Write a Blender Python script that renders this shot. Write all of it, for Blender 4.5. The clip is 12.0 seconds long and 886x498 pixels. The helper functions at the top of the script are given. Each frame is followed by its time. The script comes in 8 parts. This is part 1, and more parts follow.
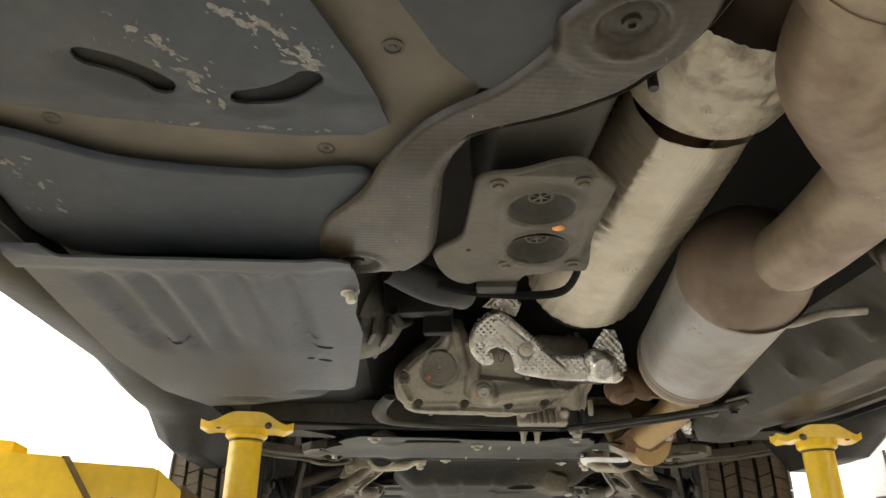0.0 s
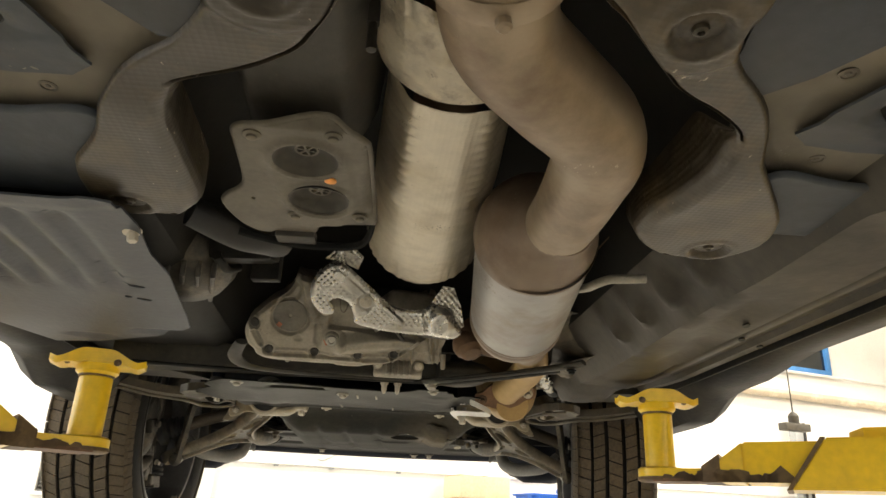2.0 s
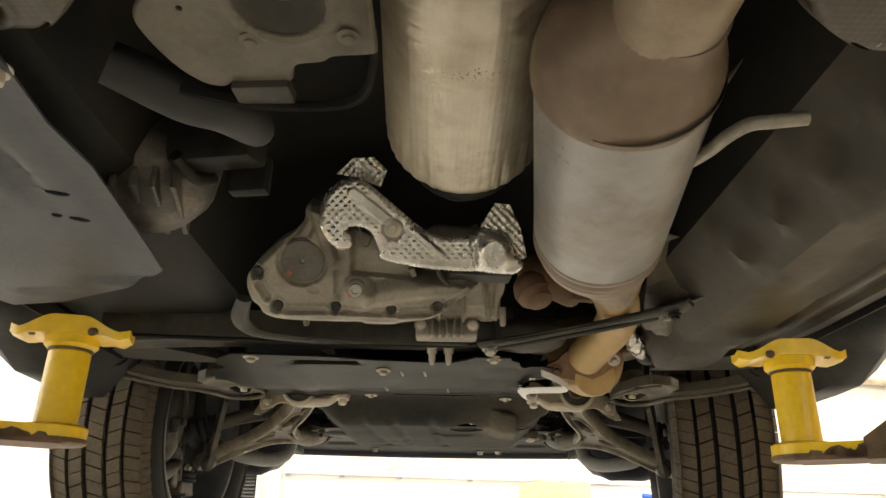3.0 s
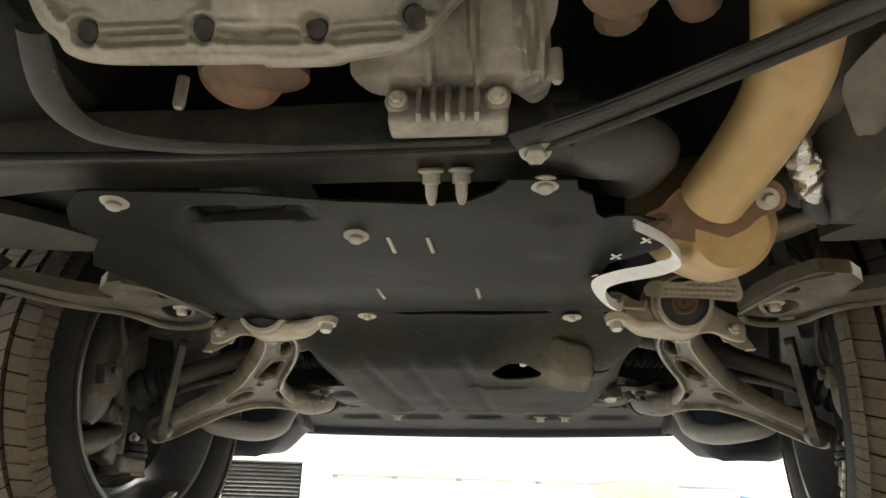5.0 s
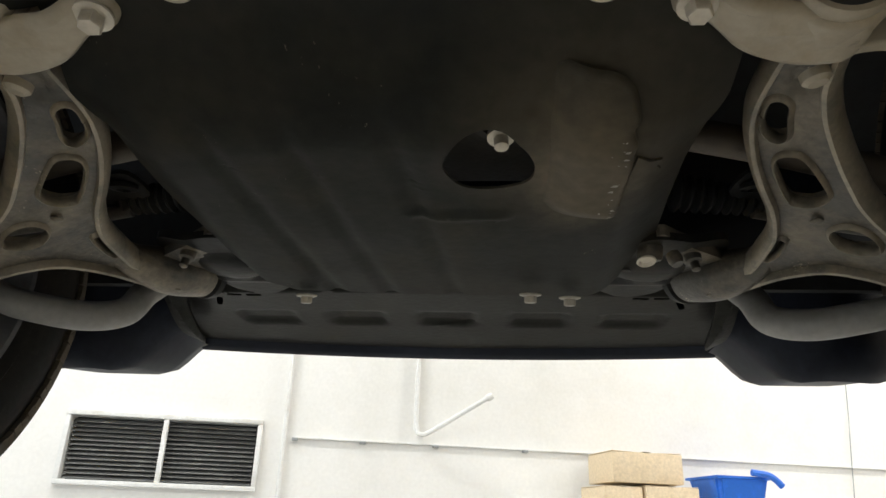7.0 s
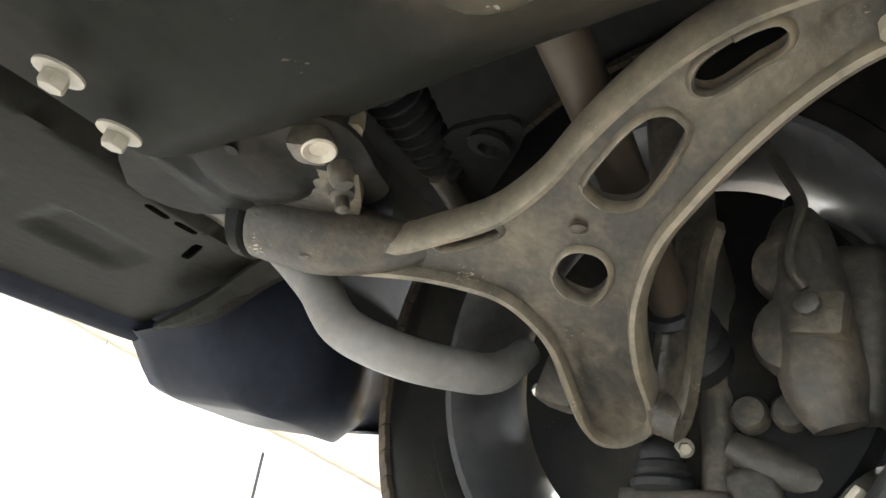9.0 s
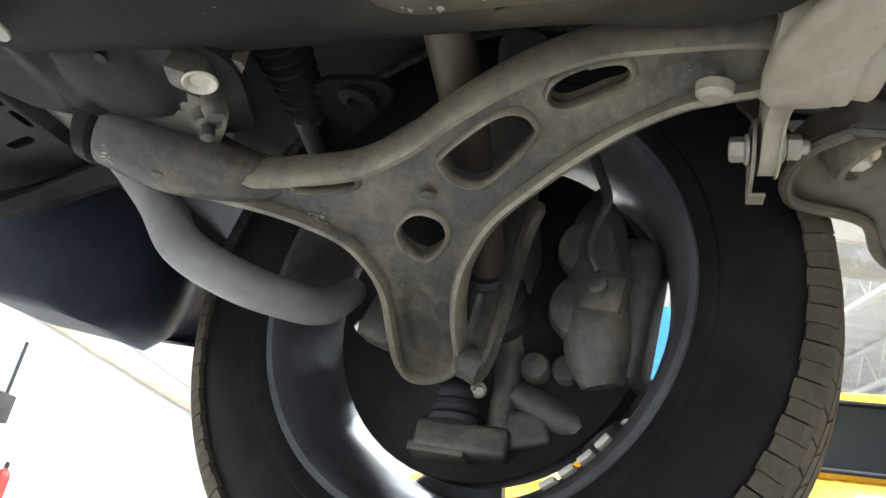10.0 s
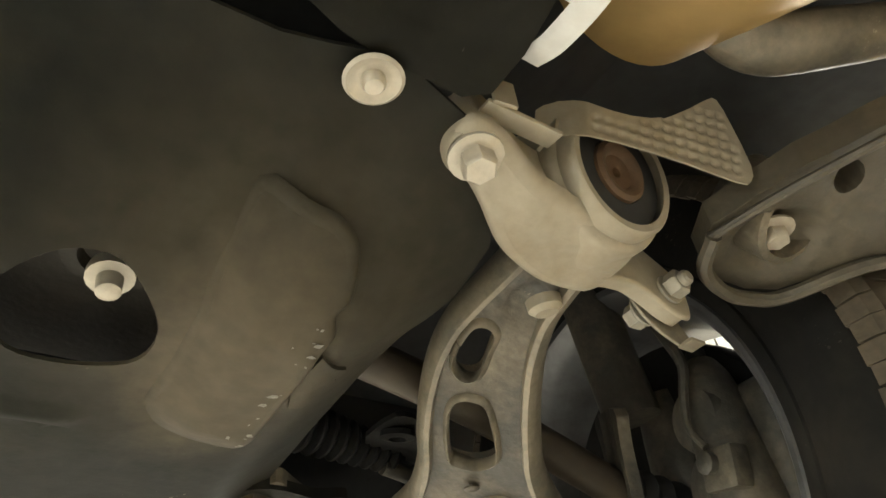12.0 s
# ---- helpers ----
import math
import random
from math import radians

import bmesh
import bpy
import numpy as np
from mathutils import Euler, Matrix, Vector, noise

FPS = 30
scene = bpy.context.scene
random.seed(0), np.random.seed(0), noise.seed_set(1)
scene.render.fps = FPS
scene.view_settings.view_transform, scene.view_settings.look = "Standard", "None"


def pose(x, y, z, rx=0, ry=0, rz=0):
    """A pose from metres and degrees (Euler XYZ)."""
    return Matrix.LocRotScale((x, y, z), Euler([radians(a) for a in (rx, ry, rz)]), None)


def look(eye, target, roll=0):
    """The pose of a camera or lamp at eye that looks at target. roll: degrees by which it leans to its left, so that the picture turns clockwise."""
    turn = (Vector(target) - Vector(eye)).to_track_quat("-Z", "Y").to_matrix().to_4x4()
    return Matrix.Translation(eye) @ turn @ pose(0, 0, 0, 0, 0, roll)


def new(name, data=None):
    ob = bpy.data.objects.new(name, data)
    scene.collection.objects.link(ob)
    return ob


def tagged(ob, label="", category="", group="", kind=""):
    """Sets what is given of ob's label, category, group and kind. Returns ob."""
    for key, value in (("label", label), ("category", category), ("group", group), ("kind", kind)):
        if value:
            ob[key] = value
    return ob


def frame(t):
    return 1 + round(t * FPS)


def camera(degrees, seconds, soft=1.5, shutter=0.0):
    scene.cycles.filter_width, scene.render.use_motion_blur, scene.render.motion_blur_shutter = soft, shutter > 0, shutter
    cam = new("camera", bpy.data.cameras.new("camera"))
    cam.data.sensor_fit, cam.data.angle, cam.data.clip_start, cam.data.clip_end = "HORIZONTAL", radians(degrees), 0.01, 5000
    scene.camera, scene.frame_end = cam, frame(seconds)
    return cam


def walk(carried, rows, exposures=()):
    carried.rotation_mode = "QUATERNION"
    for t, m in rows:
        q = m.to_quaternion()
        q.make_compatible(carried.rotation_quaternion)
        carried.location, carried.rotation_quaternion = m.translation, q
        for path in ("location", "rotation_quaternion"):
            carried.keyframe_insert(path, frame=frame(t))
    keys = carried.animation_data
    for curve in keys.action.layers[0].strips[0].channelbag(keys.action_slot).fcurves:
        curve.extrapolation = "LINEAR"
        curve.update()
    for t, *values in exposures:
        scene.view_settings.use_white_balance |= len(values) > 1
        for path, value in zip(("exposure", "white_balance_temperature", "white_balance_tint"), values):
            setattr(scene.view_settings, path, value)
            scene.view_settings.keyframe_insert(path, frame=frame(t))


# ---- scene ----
cam = camera(64.23, 12.0)
PATH = [
    (0, look((-0.3048, -2.5010, 1.3571), (-0.2546, -1.5927, 1.7723), -0.01)),
    (0.5, look((-0.2024, -2.5259, 1.3594), (-0.0797, -1.6184, 1.7612), 0.10)),
    (1, look((-0.1411, -2.5812, 1.3576), (0.0321, -1.6771, 1.7483), 1.67)),
    (1.5, look((-0.1481, -2.5828, 1.3540), (0.0232, -1.6677, 1.7191), 2.37)),
    (2, look((-0.0672, -2.5497, 1.3405), (0.0294, -1.6227, 1.7029), 2.29)),
    (2.5, look((-0.0183, -2.4094, 1.3285), (0.0122, -1.4816, 1.7002), 1.67)),
    (2.7, look((-0.0246, -2.3068, 1.3258), (-0.0010, -1.3795, 1.6996), 1.28)),
    (4.3, look((0.1360, -1.7330, 1.3067), (0.0468, -0.8142, 1.6912), 1.16)),
    (4.5, look((0.1257, -1.6643, 1.2985), (0.0324, -0.7494, 1.6913), 1.32)),
    (5, look((0.0593, -1.4669, 1.2927), (-0.0240, -0.5491, 1.6808), 1.17)),
    (5.5, look((0.0461, -1.3066, 1.2708), (-0.0246, -0.3823, 1.6458), 0.54)),
    (6, look((0.0940, -1.0991, 1.2689), (0.0070, -0.1785, 1.6496), 0.74)),
    (6.5, look((0.1099, -0.9393, 1.2620), (0.0073, -0.0152, 1.6302), 1.26)),
    (6.7, look((0.0933, -0.8661, 1.2520), (-0.0077, 0.0595, 1.6169), 1.48)),
    (8.3, look((0.0846, -0.3050, 1.2923), (0.4866, 0.4645, 1.7885), 7.53)),
    (8.5, look((0.0811, -0.2564, 1.3025), (0.5745, 0.4459, 1.8158), 9.42)),
    (8.8, look((0.0360, -0.2010, 1.3300), (1.312, 1.035, 2.249), 9.90)),
    (9, look((0.0059, -0.1544, 1.3107), (0.7214, 0.3670, 1.7755), 8.27)),
    (9.2, look((-0.0270, -0.1250, 1.3080), (1.580, 0.714, 2.155), 7.20)),
    (9.5, look((-0.0481, -0.1391, 1.3062), (0.8052, 0.2217, 1.6825), 8.73)),
    (10, look((-0.0669, -0.1465, 1.3054), (0.8029, 0.1377, 1.7089), 9.47)),
    (10.5, look((-0.0777, -0.1637, 1.3147), (0.7929, 0.0853, 1.7391), 7.39)),
    (10.8, look((-0.0830, -0.1870, 1.3250), (1.660, 0.319, 2.164), 3.30)),
    (11, look((-0.0718, -0.2230, 1.3254), (0.7667, 0.0764, 1.7807), -0.30)),
    (11.3, look((-0.0470, -0.2960, 1.3200), (1.441, 0.518, 2.379), -5.20)),
    (11.5, look((-0.0226, -0.3683, 1.3283), (0.6552, 0.1087, 1.8877), -6.90)),
    (11.8, look((0.0300, -0.4680, 1.3400), (1.085, 0.697, 2.567), -7.80)),
    (12, look((0.0594, -0.4942, 1.3524), (0.5288, 0.1178, 1.9889), -7.27)),
]
EXPOSURES = [(0.0, -0.1, 6450, 10), (0.5, -0.2, 6750, 10), (1.5, -0.22, 6550, 10), (2.0, -0.42, 7050, 10), (2.5, -0.48, 7150, 11), (4.5, -0.06, 6500, 10), (5.0, -0.18, 6400, 10), (5.5, -0.42, 6300, 10), (6.0, -0.85, 6300, 10), (6.5, -1.2, 6050, 9), (8.5, -0.02, 6350, 9), (9.0, 0.58, 5950, 9), (9.5, 0.5, 5100, 7), (10.0, 0.2, 5400, 8),
             (10.5, 0.14, 5650, 6), (11.0, 0.24, 5950, 8), (11.5, 0.16, 7200, 10), (12.0, 0.4, 6800, 5)]
walk(cam, PATH, EXPOSURES)

# world and lamps
world = bpy.data.worlds.new("world")
world.use_nodes = True
scene.world = world
sky = world.node_tree.nodes.new("ShaderNodeTexSky")
sky.sky_type = "NISHITA"
sky.sun_disc = False
sky.sun_elevation = radians(40)
sky.sun_rotation = radians(250)
world.node_tree.nodes["Background"].inputs["Strength"].default_value = 0.1
world.node_tree.links.new(sky.outputs["Color"], world.node_tree.nodes["Background"].inputs["Color"])

# the hall stands turned against the car: u along the front wall, v towards it, w up
HALL = Matrix.Translation((-1.25, 4.0, 0.0)) @ Matrix.Rotation(radians(15), 4, "Z")


def area_lamp(name, place, size, power, colour, turn=(0, 0, 0)):
    data = bpy.data.lights.new(name, "AREA")
    data.shape, data.size, data.size_y = "RECTANGLE", size[0], size[1]
    data.energy, data.color = power, colour
    ob = new(name, data)
    ob.matrix_world = HALL @ pose(*place, *turn)
    return ob


for u, v in ((-1.6, -1.3), (-1.6, -7.0), (4.4, -1.3), (4.4, -6.2), (9.0, -4.0), (7.6, -7.0)):
    area_lamp("tube_and_fill_light", (u, v, 5.0), (2.4, 0.3), 330, (1.0, 0.955, 0.88))
for u, v in ((-1.6, -4.6), (4.4, -4.2), (9.0, -4.0)):
    # added upward fills, set apart from the tubes, to brighten the roof
    area_lamp("tube_and_fill_light", (u, v, 4.55), (2.4, 0.3), 260, (1.0, 0.955, 0.88), (180, 0, 0))
# added cool fill behind the camera, and unseen daylight from the side; no doors built
area_lamp("rear_fill", (1.0, -11.7, 1.9), (7.0, 3.4), 90, (0.86, 0.93, 1.0), (-90, 0, 0))
area_lamp("side_daylight", (-4.7, -4.0, 1.9), (5.0, 3.2), 190, (0.80, 0.90, 1.0), (90, 0, -90))


# ---- materials ----
def material(name, colour, rough=0.6, metal=0.0, scale=30.0, vary=0.25, bump=0.15, second=None, patch=0.35, patch_scale=4.0,
             pattern=None, coat=0.0, spec=0.5, flecks=None, fleck=0.0, fleck_scale=420.0, dust=()):
    """colour: base; second: dust, rust or wear that shows in patches; vary: fine grain; pattern: 'dimple', 'tread', 'brush'."""
    m = bpy.data.materials.new(name)
    m.use_nodes = True
    nt = m.node_tree
    n, lk = nt.nodes, nt.links
    b = n["Principled BSDF"]
    b.inputs["Roughness"].default_value, b.inputs["Metallic"].default_value = rough, metal
    b.inputs["Specular IOR Level"].default_value = spec
    b.inputs["Coat Weight"].default_value = coat
    tc = n.new("ShaderNodeTexCoord")
    fine = n.new("ShaderNodeTexNoise")
    fine.inputs["Scale"].default_value, fine.inputs["Detail"].default_value = scale, 6
    lk.new(tc.outputs["Object"], fine.inputs["Vector"])
    big = n.new("ShaderNodeTexNoise")
    big.inputs["Scale"].default_value, big.inputs["Detail"].default_value = patch_scale, 8
    big.inputs["Roughness"].default_value = 0.65
    lk.new(tc.outputs["Object"], big.inputs["Vector"])
    mix = n.new("ShaderNodeMix")
    mix.data_type = "RGBA"
    c = Vector(colour)
    s = Vector(second) if second else c * 1.6
    mix.inputs[6].default_value = (*c, 1)
    mix.inputs[7].default_value = (*s, 1)
    ramp = n.new("ShaderNodeMapRange")
    ramp.inputs[1].default_value, ramp.inputs[2].default_value = 0.62 - patch * 0.35, 0.82 - patch * 0.35
    lk.new(big.outputs["Fac"], ramp.inputs[0])
    lk.new(ramp.outputs[0], mix.inputs[0])
    coat_of_dirt = mix.outputs[2]
    # patches of dust with a soft uneven outline: (place in plan, half sizes, colour)
    for (sx, sy), (ra, rb), tint in dust:
        mp3 = n.new("ShaderNodeMapping")
        mp3.inputs["Location"].default_value = (-sx / ra, -sy / rb, 0)
        mp3.inputs["Scale"].default_value = (1 / ra, 1 / rb, 0)
        lk.new(tc.outputs["Object"], mp3.inputs["Vector"])
        far = n.new("ShaderNodeVectorMath")
        far.operation = "LENGTH"
        lk.new(mp3.outputs[0], far.inputs[0])
        rag = n.new("ShaderNodeMath")
        rag.operation = "MULTIPLY_ADD"
        lk.new(big.outputs["Fac"], rag.inputs[0])
        rag.inputs[1].default_value = 1.2
        lk.new(far.outputs["Value"], rag.inputs[2])
        edge = n.new("ShaderNodeMapRange")
        edge.inputs[1].default_value, edge.inputs[2].default_value = 1.75, 1.15
        lk.new(rag.outputs[0], edge.inputs[0])
        lay = n.new("ShaderNodeMix")
        lay.data_type = "RGBA"
        lk.new(edge.outputs[0], lay.inputs[0])
        lk.new(coat_of_dirt, lay.inputs[6])
        lay.inputs[7].default_value = (*tint, 1)
        coat_of_dirt = lay.outputs[2]
    grain = n.new("ShaderNodeMix")
    grain.data_type, grain.blend_type = "RGBA", "MULTIPLY"
    grain.inputs[0].default_value = 1.0
    gr = n.new("ShaderNodeMapRange")
    gr.inputs[1].default_value, gr.inputs[2].default_value = 0.3, 0.7
    gr.inputs[3].default_value, gr.inputs[4].default_value = 1 - vary, 1 + vary
    lk.new(fine.outputs["Fac"], gr.inputs[0])
    lk.new(coat_of_dirt, grain.inputs[6])
    lk.new(gr.outputs[0], grain.inputs[7])
    final = grain.outputs[2]
    if flecks:
        # scrapes: thresholded streaky noise, gathered in patches
        mp2 = n.new("ShaderNodeMapping")
        mp2.inputs["Scale"].default_value = (1.0, 0.45, 1.0)
        mp2.inputs["Rotation"].default_value = (0, 0, 0.6)
        lk.new(tc.outputs["Object"], mp2.inputs["Vector"])
        spots = n.new("ShaderNodeTexNoise")
        spots.inputs["Scale"].default_value, spots.inputs["Detail"].default_value = fleck_scale, 3
        lk.new(mp2.outputs[0], spots.inputs["Vector"])
        zone = n.new("ShaderNodeTexNoise")
        zone.inputs["Scale"].default_value, zone.inputs["Detail"].default_value = fleck_scale * 0.045, 3
        lk.new(tc.outputs["Object"], zone.inputs["Vector"])
        add = n.new("ShaderNodeMath")
        add.operation = "MULTIPLY_ADD"
        lk.new(zone.outputs["Fac"], add.inputs[0])
        add.inputs[1].default_value = 0.9
        lk.new(spots.outputs["Fac"], add.inputs[2])
        cut = n.new("ShaderNodeMapRange")
        cut.inputs[1].default_value, cut.inputs[2].default_value = 1.34 - fleck * 0.30, 1.43 - fleck * 0.30
        lk.new(add.outputs[0], cut.inputs[0])
        over = n.new("ShaderNodeMix")
        over.data_type = "RGBA"
        lk.new(cut.outputs[0], over.inputs[0])
        lk.new(final, over.inputs[6])
        over.inputs[7].default_value = (*flecks, 1)
        final = over.outputs[2]
    lk.new(final, b.inputs["Base Color"])
    rr = n.new("ShaderNodeMapRange")
    rr.inputs[3].default_value, rr.inputs[4].default_value = max(rough - 0.12, 0.05), min(rough + 0.15, 1)
    lk.new(big.outputs["Fac"], rr.inputs[0])
    lk.new(rr.outputs[0], b.inputs["Roughness"])
    bp = n.new("ShaderNodeBump")
    bp.inputs["Strength"].default_value, bp.inputs["Distance"].default_value = bump, 0.004
    height = fine.outputs["Fac"]
    if pattern == "dimple":
        vor = n.new("ShaderNodeTexVoronoi")
        vor.inputs["Scale"].default_value, vor.inputs["Randomness"].default_value = 150, 0.10
        lk.new(tc.outputs["Object"], vor.inputs["Vector"])
        height = vor.outputs["Distance"]
    elif pattern == "brush":
        mp = n.new("ShaderNodeMapping")
        mp.inputs["Scale"].default_value = (1, 14, 14)
        lk.new(tc.outputs["Object"], mp.inputs["Vector"])
        lk.new(mp.outputs[0], fine.inputs["Vector"])
    lk.new(height, bp.inputs["Height"])
    lk.new(bp.outputs[0], b.inputs["Normal"])
    return m


M = {
    "panel": material("underbody_panel", (0.043, 0.049, 0.056), 0.5, scale=60, second=(0.060, 0.060, 0.058), patch=0.42, vary=0.10, patch_scale=3, flecks=(0.16, 0.155, 0.14), fleck=0.15, spec=0.2),
    "scuffed": material("scuffed_panel", (0.052, 0.0585, 0.065), 0.5, scale=60, second=(0.076, 0.074, 0.068), patch=0.45, vary=0.12, patch_scale=4, flecks=(0.20, 0.19, 0.165), fleck=0.30, fleck_scale=300, spec=0.2),
    "strip": material("dusty_strip", (0.135, 0.116, 0.084), 0.7, second=(0.085, 0.076, 0.058), patch=0.45, vary=0.1, patch_scale=5, flecks=(0.24, 0.21, 0.16), fleck=0.3),
    "tray": material("grey_plastic_tray", (0.037, 0.0425, 0.0515), 0.48, scale=90, second=(0.051, 0.053, 0.057), patch=0.4, vary=0.08, patch_scale=5, flecks=(0.2, 0.2, 0.19), fleck=0.15),
    "cover": material("black_plastic_cover", (0.0088, 0.0087, 0.0066), 0.42, scale=80, second=(0.0140, 0.0132, 0.0102), patch=0.5, vary=0.14, patch_scale=4, flecks=(0.08, 0.075, 0.065), fleck=0.18, spec=0.05),
    "muddy": material("dusty_plastic_cover", (0.0115, 0.0118, 0.0098), 0.6, scale=60, second=(0.022, 0.0200, 0.0146), patch=0.40, vary=0.16, patch_scale=6, flecks=(0.13, 0.11, 0.085), fleck=0.2, fleck_scale=240, spec=0.08, dust=(((0.185, -0.13), (0.145, 0.17), (0.042, 0.0365, 0.026)), ((0.185, -0.095), (0.062, 0.120), (0.085, 0.071, 0.049)))),
    "black": material("black_steel", (0.0136, 0.0136, 0.0132), 0.4, scale=70, second=(0.0320, 0.0288, 0.0224), patch=0.45, vary=0.12, patch_scale=6, flecks=(0.11, 0.1, 0.08), fleck=0.2, spec=0.05),
    "shield": material("dirty_heat_shield", (0.031, 0.0235, 0.0135), 0.42, 0.15, scale=60, second=(0.095, 0.071, 0.038), patch=0.44, vary=0.16, bump=0.12, pattern="dimple", patch_scale=8, flecks=(0.36, 0.31, 0.23), fleck=0.44, fleck_scale=260),
    "scuff": material("pale_scuff", (0.23, 0.22, 0.19), 0.8, scale=300, vary=0.3, second=(0.15, 0.14, 0.12), patch=0.5, patch_scale=60),
    "plate": material("dusty_plate", (0.115, 0.101, 0.076), 0.6, 0.1, scale=120, second=(0.075, 0.066, 0.050), patch=0.46, vary=0.08, bump=0.12, patch_scale=9, flecks=(0.20, 0.175, 0.13), fleck=0.2),
    "duct": material("grimy_duct", (0.038, 0.034, 0.026), 0.6, 0.1, scale=70, second=(0.062, 0.052, 0.037), patch=0.42, vary=0.14, patch_scale=8, flecks=(0.1, 0.08, 0.05), fleck=0.3),
    "rust_dark": material("brown_cone_steel", (0.165, 0.120, 0.082), 0.5, 0.35, scale=40, second=(0.105, 0.068, 0.043), patch=0.48, vary=0.08, bump=0.08, patch_scale=7, flecks=(0.26, 0.20, 0.15), fleck=0.25, fleck_scale=240),
    "shaft_rust": material("dark_rusty_shaft", (0.040, 0.021, 0.013), 0.6, 0.1, scale=60, second=(0.060, 0.030, 0.018), patch=0.45, vary=0.12, bump=0.1),
    "grey_cast": material("grimy_grey_cast", (0.150, 0.138, 0.115), 0.6, 0.25, scale=160, second=(0.105, 0.096, 0.080), patch=0.42, vary=0.1, bump=0.15, patch_scale=14),
    "subframe": material("dusty_subframe", (0.026, 0.0245, 0.0195), 0.5, scale=70, second=(0.056, 0.048, 0.034), patch=0.42, vary=0.14, bump=0.2, patch_scale=8, flecks=(0.16, 0.14, 0.10), fleck=0.25, spec=0.3),
    "dull_bolt": material("dusty_bolt", (0.31, 0.285, 0.235), 0.5, 0.3, scale=150, second=(0.19, 0.165, 0.125), patch=0.42, vary=0.1),
    "foil": material("bright_foil", (0.56, 0.545, 0.50), 0.26, 0.85, scale=120, second=(0.40, 0.385, 0.34), patch=0.40, vary=0.06, bump=0.12, patch_scale=14),
    "cream": material("dusty_aluminium_shield", (0.84, 0.77, 0.63), 0.33, 0.6, scale=45, second=(0.66, 0.58, 0.43), patch=0.4, vary=0.06, bump=0.10, pattern="dimple", patch_scale=8, flecks=(0.3, 0.24, 0.16), fleck=0.25),
    "crinkle": material("crinkled_shield", (0.74, 0.67, 0.53), 0.4, 0.35, scale=60, second=(0.30, 0.23, 0.15), patch=0.28, vary=0.1, bump=1.0, patch_scale=20, flecks=(0.10, 0.07, 0.045), fleck=0.62, fleck_scale=200),
    "rust": material("rusty_exhaust_steel", (0.240, 0.185, 0.122), 0.44, 0.35, scale=40, second=(0.130, 0.084, 0.049), patch=0.50, vary=0.08, bump=0.06, patch_scale=7, flecks=(0.38, 0.32, 0.25), fleck=0.34, fleck_scale=200),
    "muffler": material("grey_exhaust_steel", (0.245, 0.236, 0.222), 0.40, 0.45, scale=40, second=(0.17, 0.135, 0.10), patch=0.36, vary=0.07, bump=0.05, patch_scale=7, flecks=(0.12, 0.085, 0.055), fleck=0.28, fleck_scale=220),
    "ochre": material("heat_tinted_exhaust", (0.36, 0.24, 0.095), 0.48, 0.3, scale=40, second=(0.27, 0.165, 0.062), patch=0.45, vary=0.08, bump=0.06, patch_scale=6),
    "cast_dark": material("grimy_dark_cast", (0.040, 0.036, 0.030), 0.6, 0.3, scale=160, second=(0.064, 0.057, 0.046), patch=0.4, vary=0.1, bump=0.15, patch_scale=14),
    "beam": material("brown_dusty_beam", (0.066, 0.056, 0.040), 0.5, 0.15, scale=110, second=(0.125, 0.102, 0.068), patch=0.42, vary=0.12, bump=0.2, patch_scale=11, flecks=(0.3, 0.26, 0.19), fleck=0.2),
    "cast": material("cast_aluminium", (0.290, 0.263, 0.212), 0.5, 0.35, scale=160, second=(0.150, 0.134, 0.105), patch=0.45, vary=0.1, bump=0.15, patch_scale=9, flecks=(0.085, 0.074, 0.058), fleck=0.4),
    "arm": material("dirty_cast_arm", (0.050, 0.0455, 0.0365), 0.45, 0.2, scale=130, second=(0.155, 0.129, 0.090), patch=0.50, vary=0.20, bump=0.3, patch_scale=8, flecks=(0.34, 0.30, 0.22), fleck=0.32),
    "bright_cast": material("pale_cast_bracket", (0.310, 0.272, 0.205), 0.5, 0.2, scale=130, second=(0.235, 0.19, 0.125), patch=0.38, vary=0.06, bump=0.12, patch_scale=9),
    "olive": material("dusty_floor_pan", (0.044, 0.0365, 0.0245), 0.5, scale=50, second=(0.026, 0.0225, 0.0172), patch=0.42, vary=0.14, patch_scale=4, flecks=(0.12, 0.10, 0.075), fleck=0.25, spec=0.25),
    "bolt": material("zinc_bolt", (0.50, 0.46, 0.38), 0.45, 0.35, scale=150, second=(0.36, 0.31, 0.24), patch=0.4, vary=0.08),
    "yellow": material("chipped_yellow_paint", (0.80, 0.52, 0.012), 0.38, scale=60, second=(0.72, 0.45, 0.02), patch=0.3, vary=0.08, bump=0.05, coat=0.2),
    "chip": material("bare_scuffed_steel", (0.11, 0.07, 0.035), 0.6, 0.3, scale=60, second=(0.2, 0.13, 0.05), patch=0.5),
    "rubber": material("tyre_rubber", (0.0092, 0.0088, 0.0082), 0.6, scale=90, second=(0.0185, 0.0165, 0.0135), patch=0.42, vary=0.16, patch_scale=9, flecks=(0.06, 0.055, 0.047), fleck=0.35, spec=0.12),
    "tread": material("dusty_tread", (0.074, 0.057, 0.037), 0.85, scale=140, second=(0.045, 0.037, 0.026), patch=0.5, vary=0.2),
    "rim": material("alloy_rim", (0.155, 0.155, 0.158), 0.38, 0.55, scale=60, second=(0.060, 0.0585, 0.055), patch=0.45, vary=0.08, bump=0.03, patch_scale=5),
    "iron": material("rusty_iron", (0.088, 0.050, 0.026), 0.65, 0.15, scale=90, second=(0.135, 0.075, 0.036), patch=0.45, vary=0.14, bump=0.25, patch_scale=12),
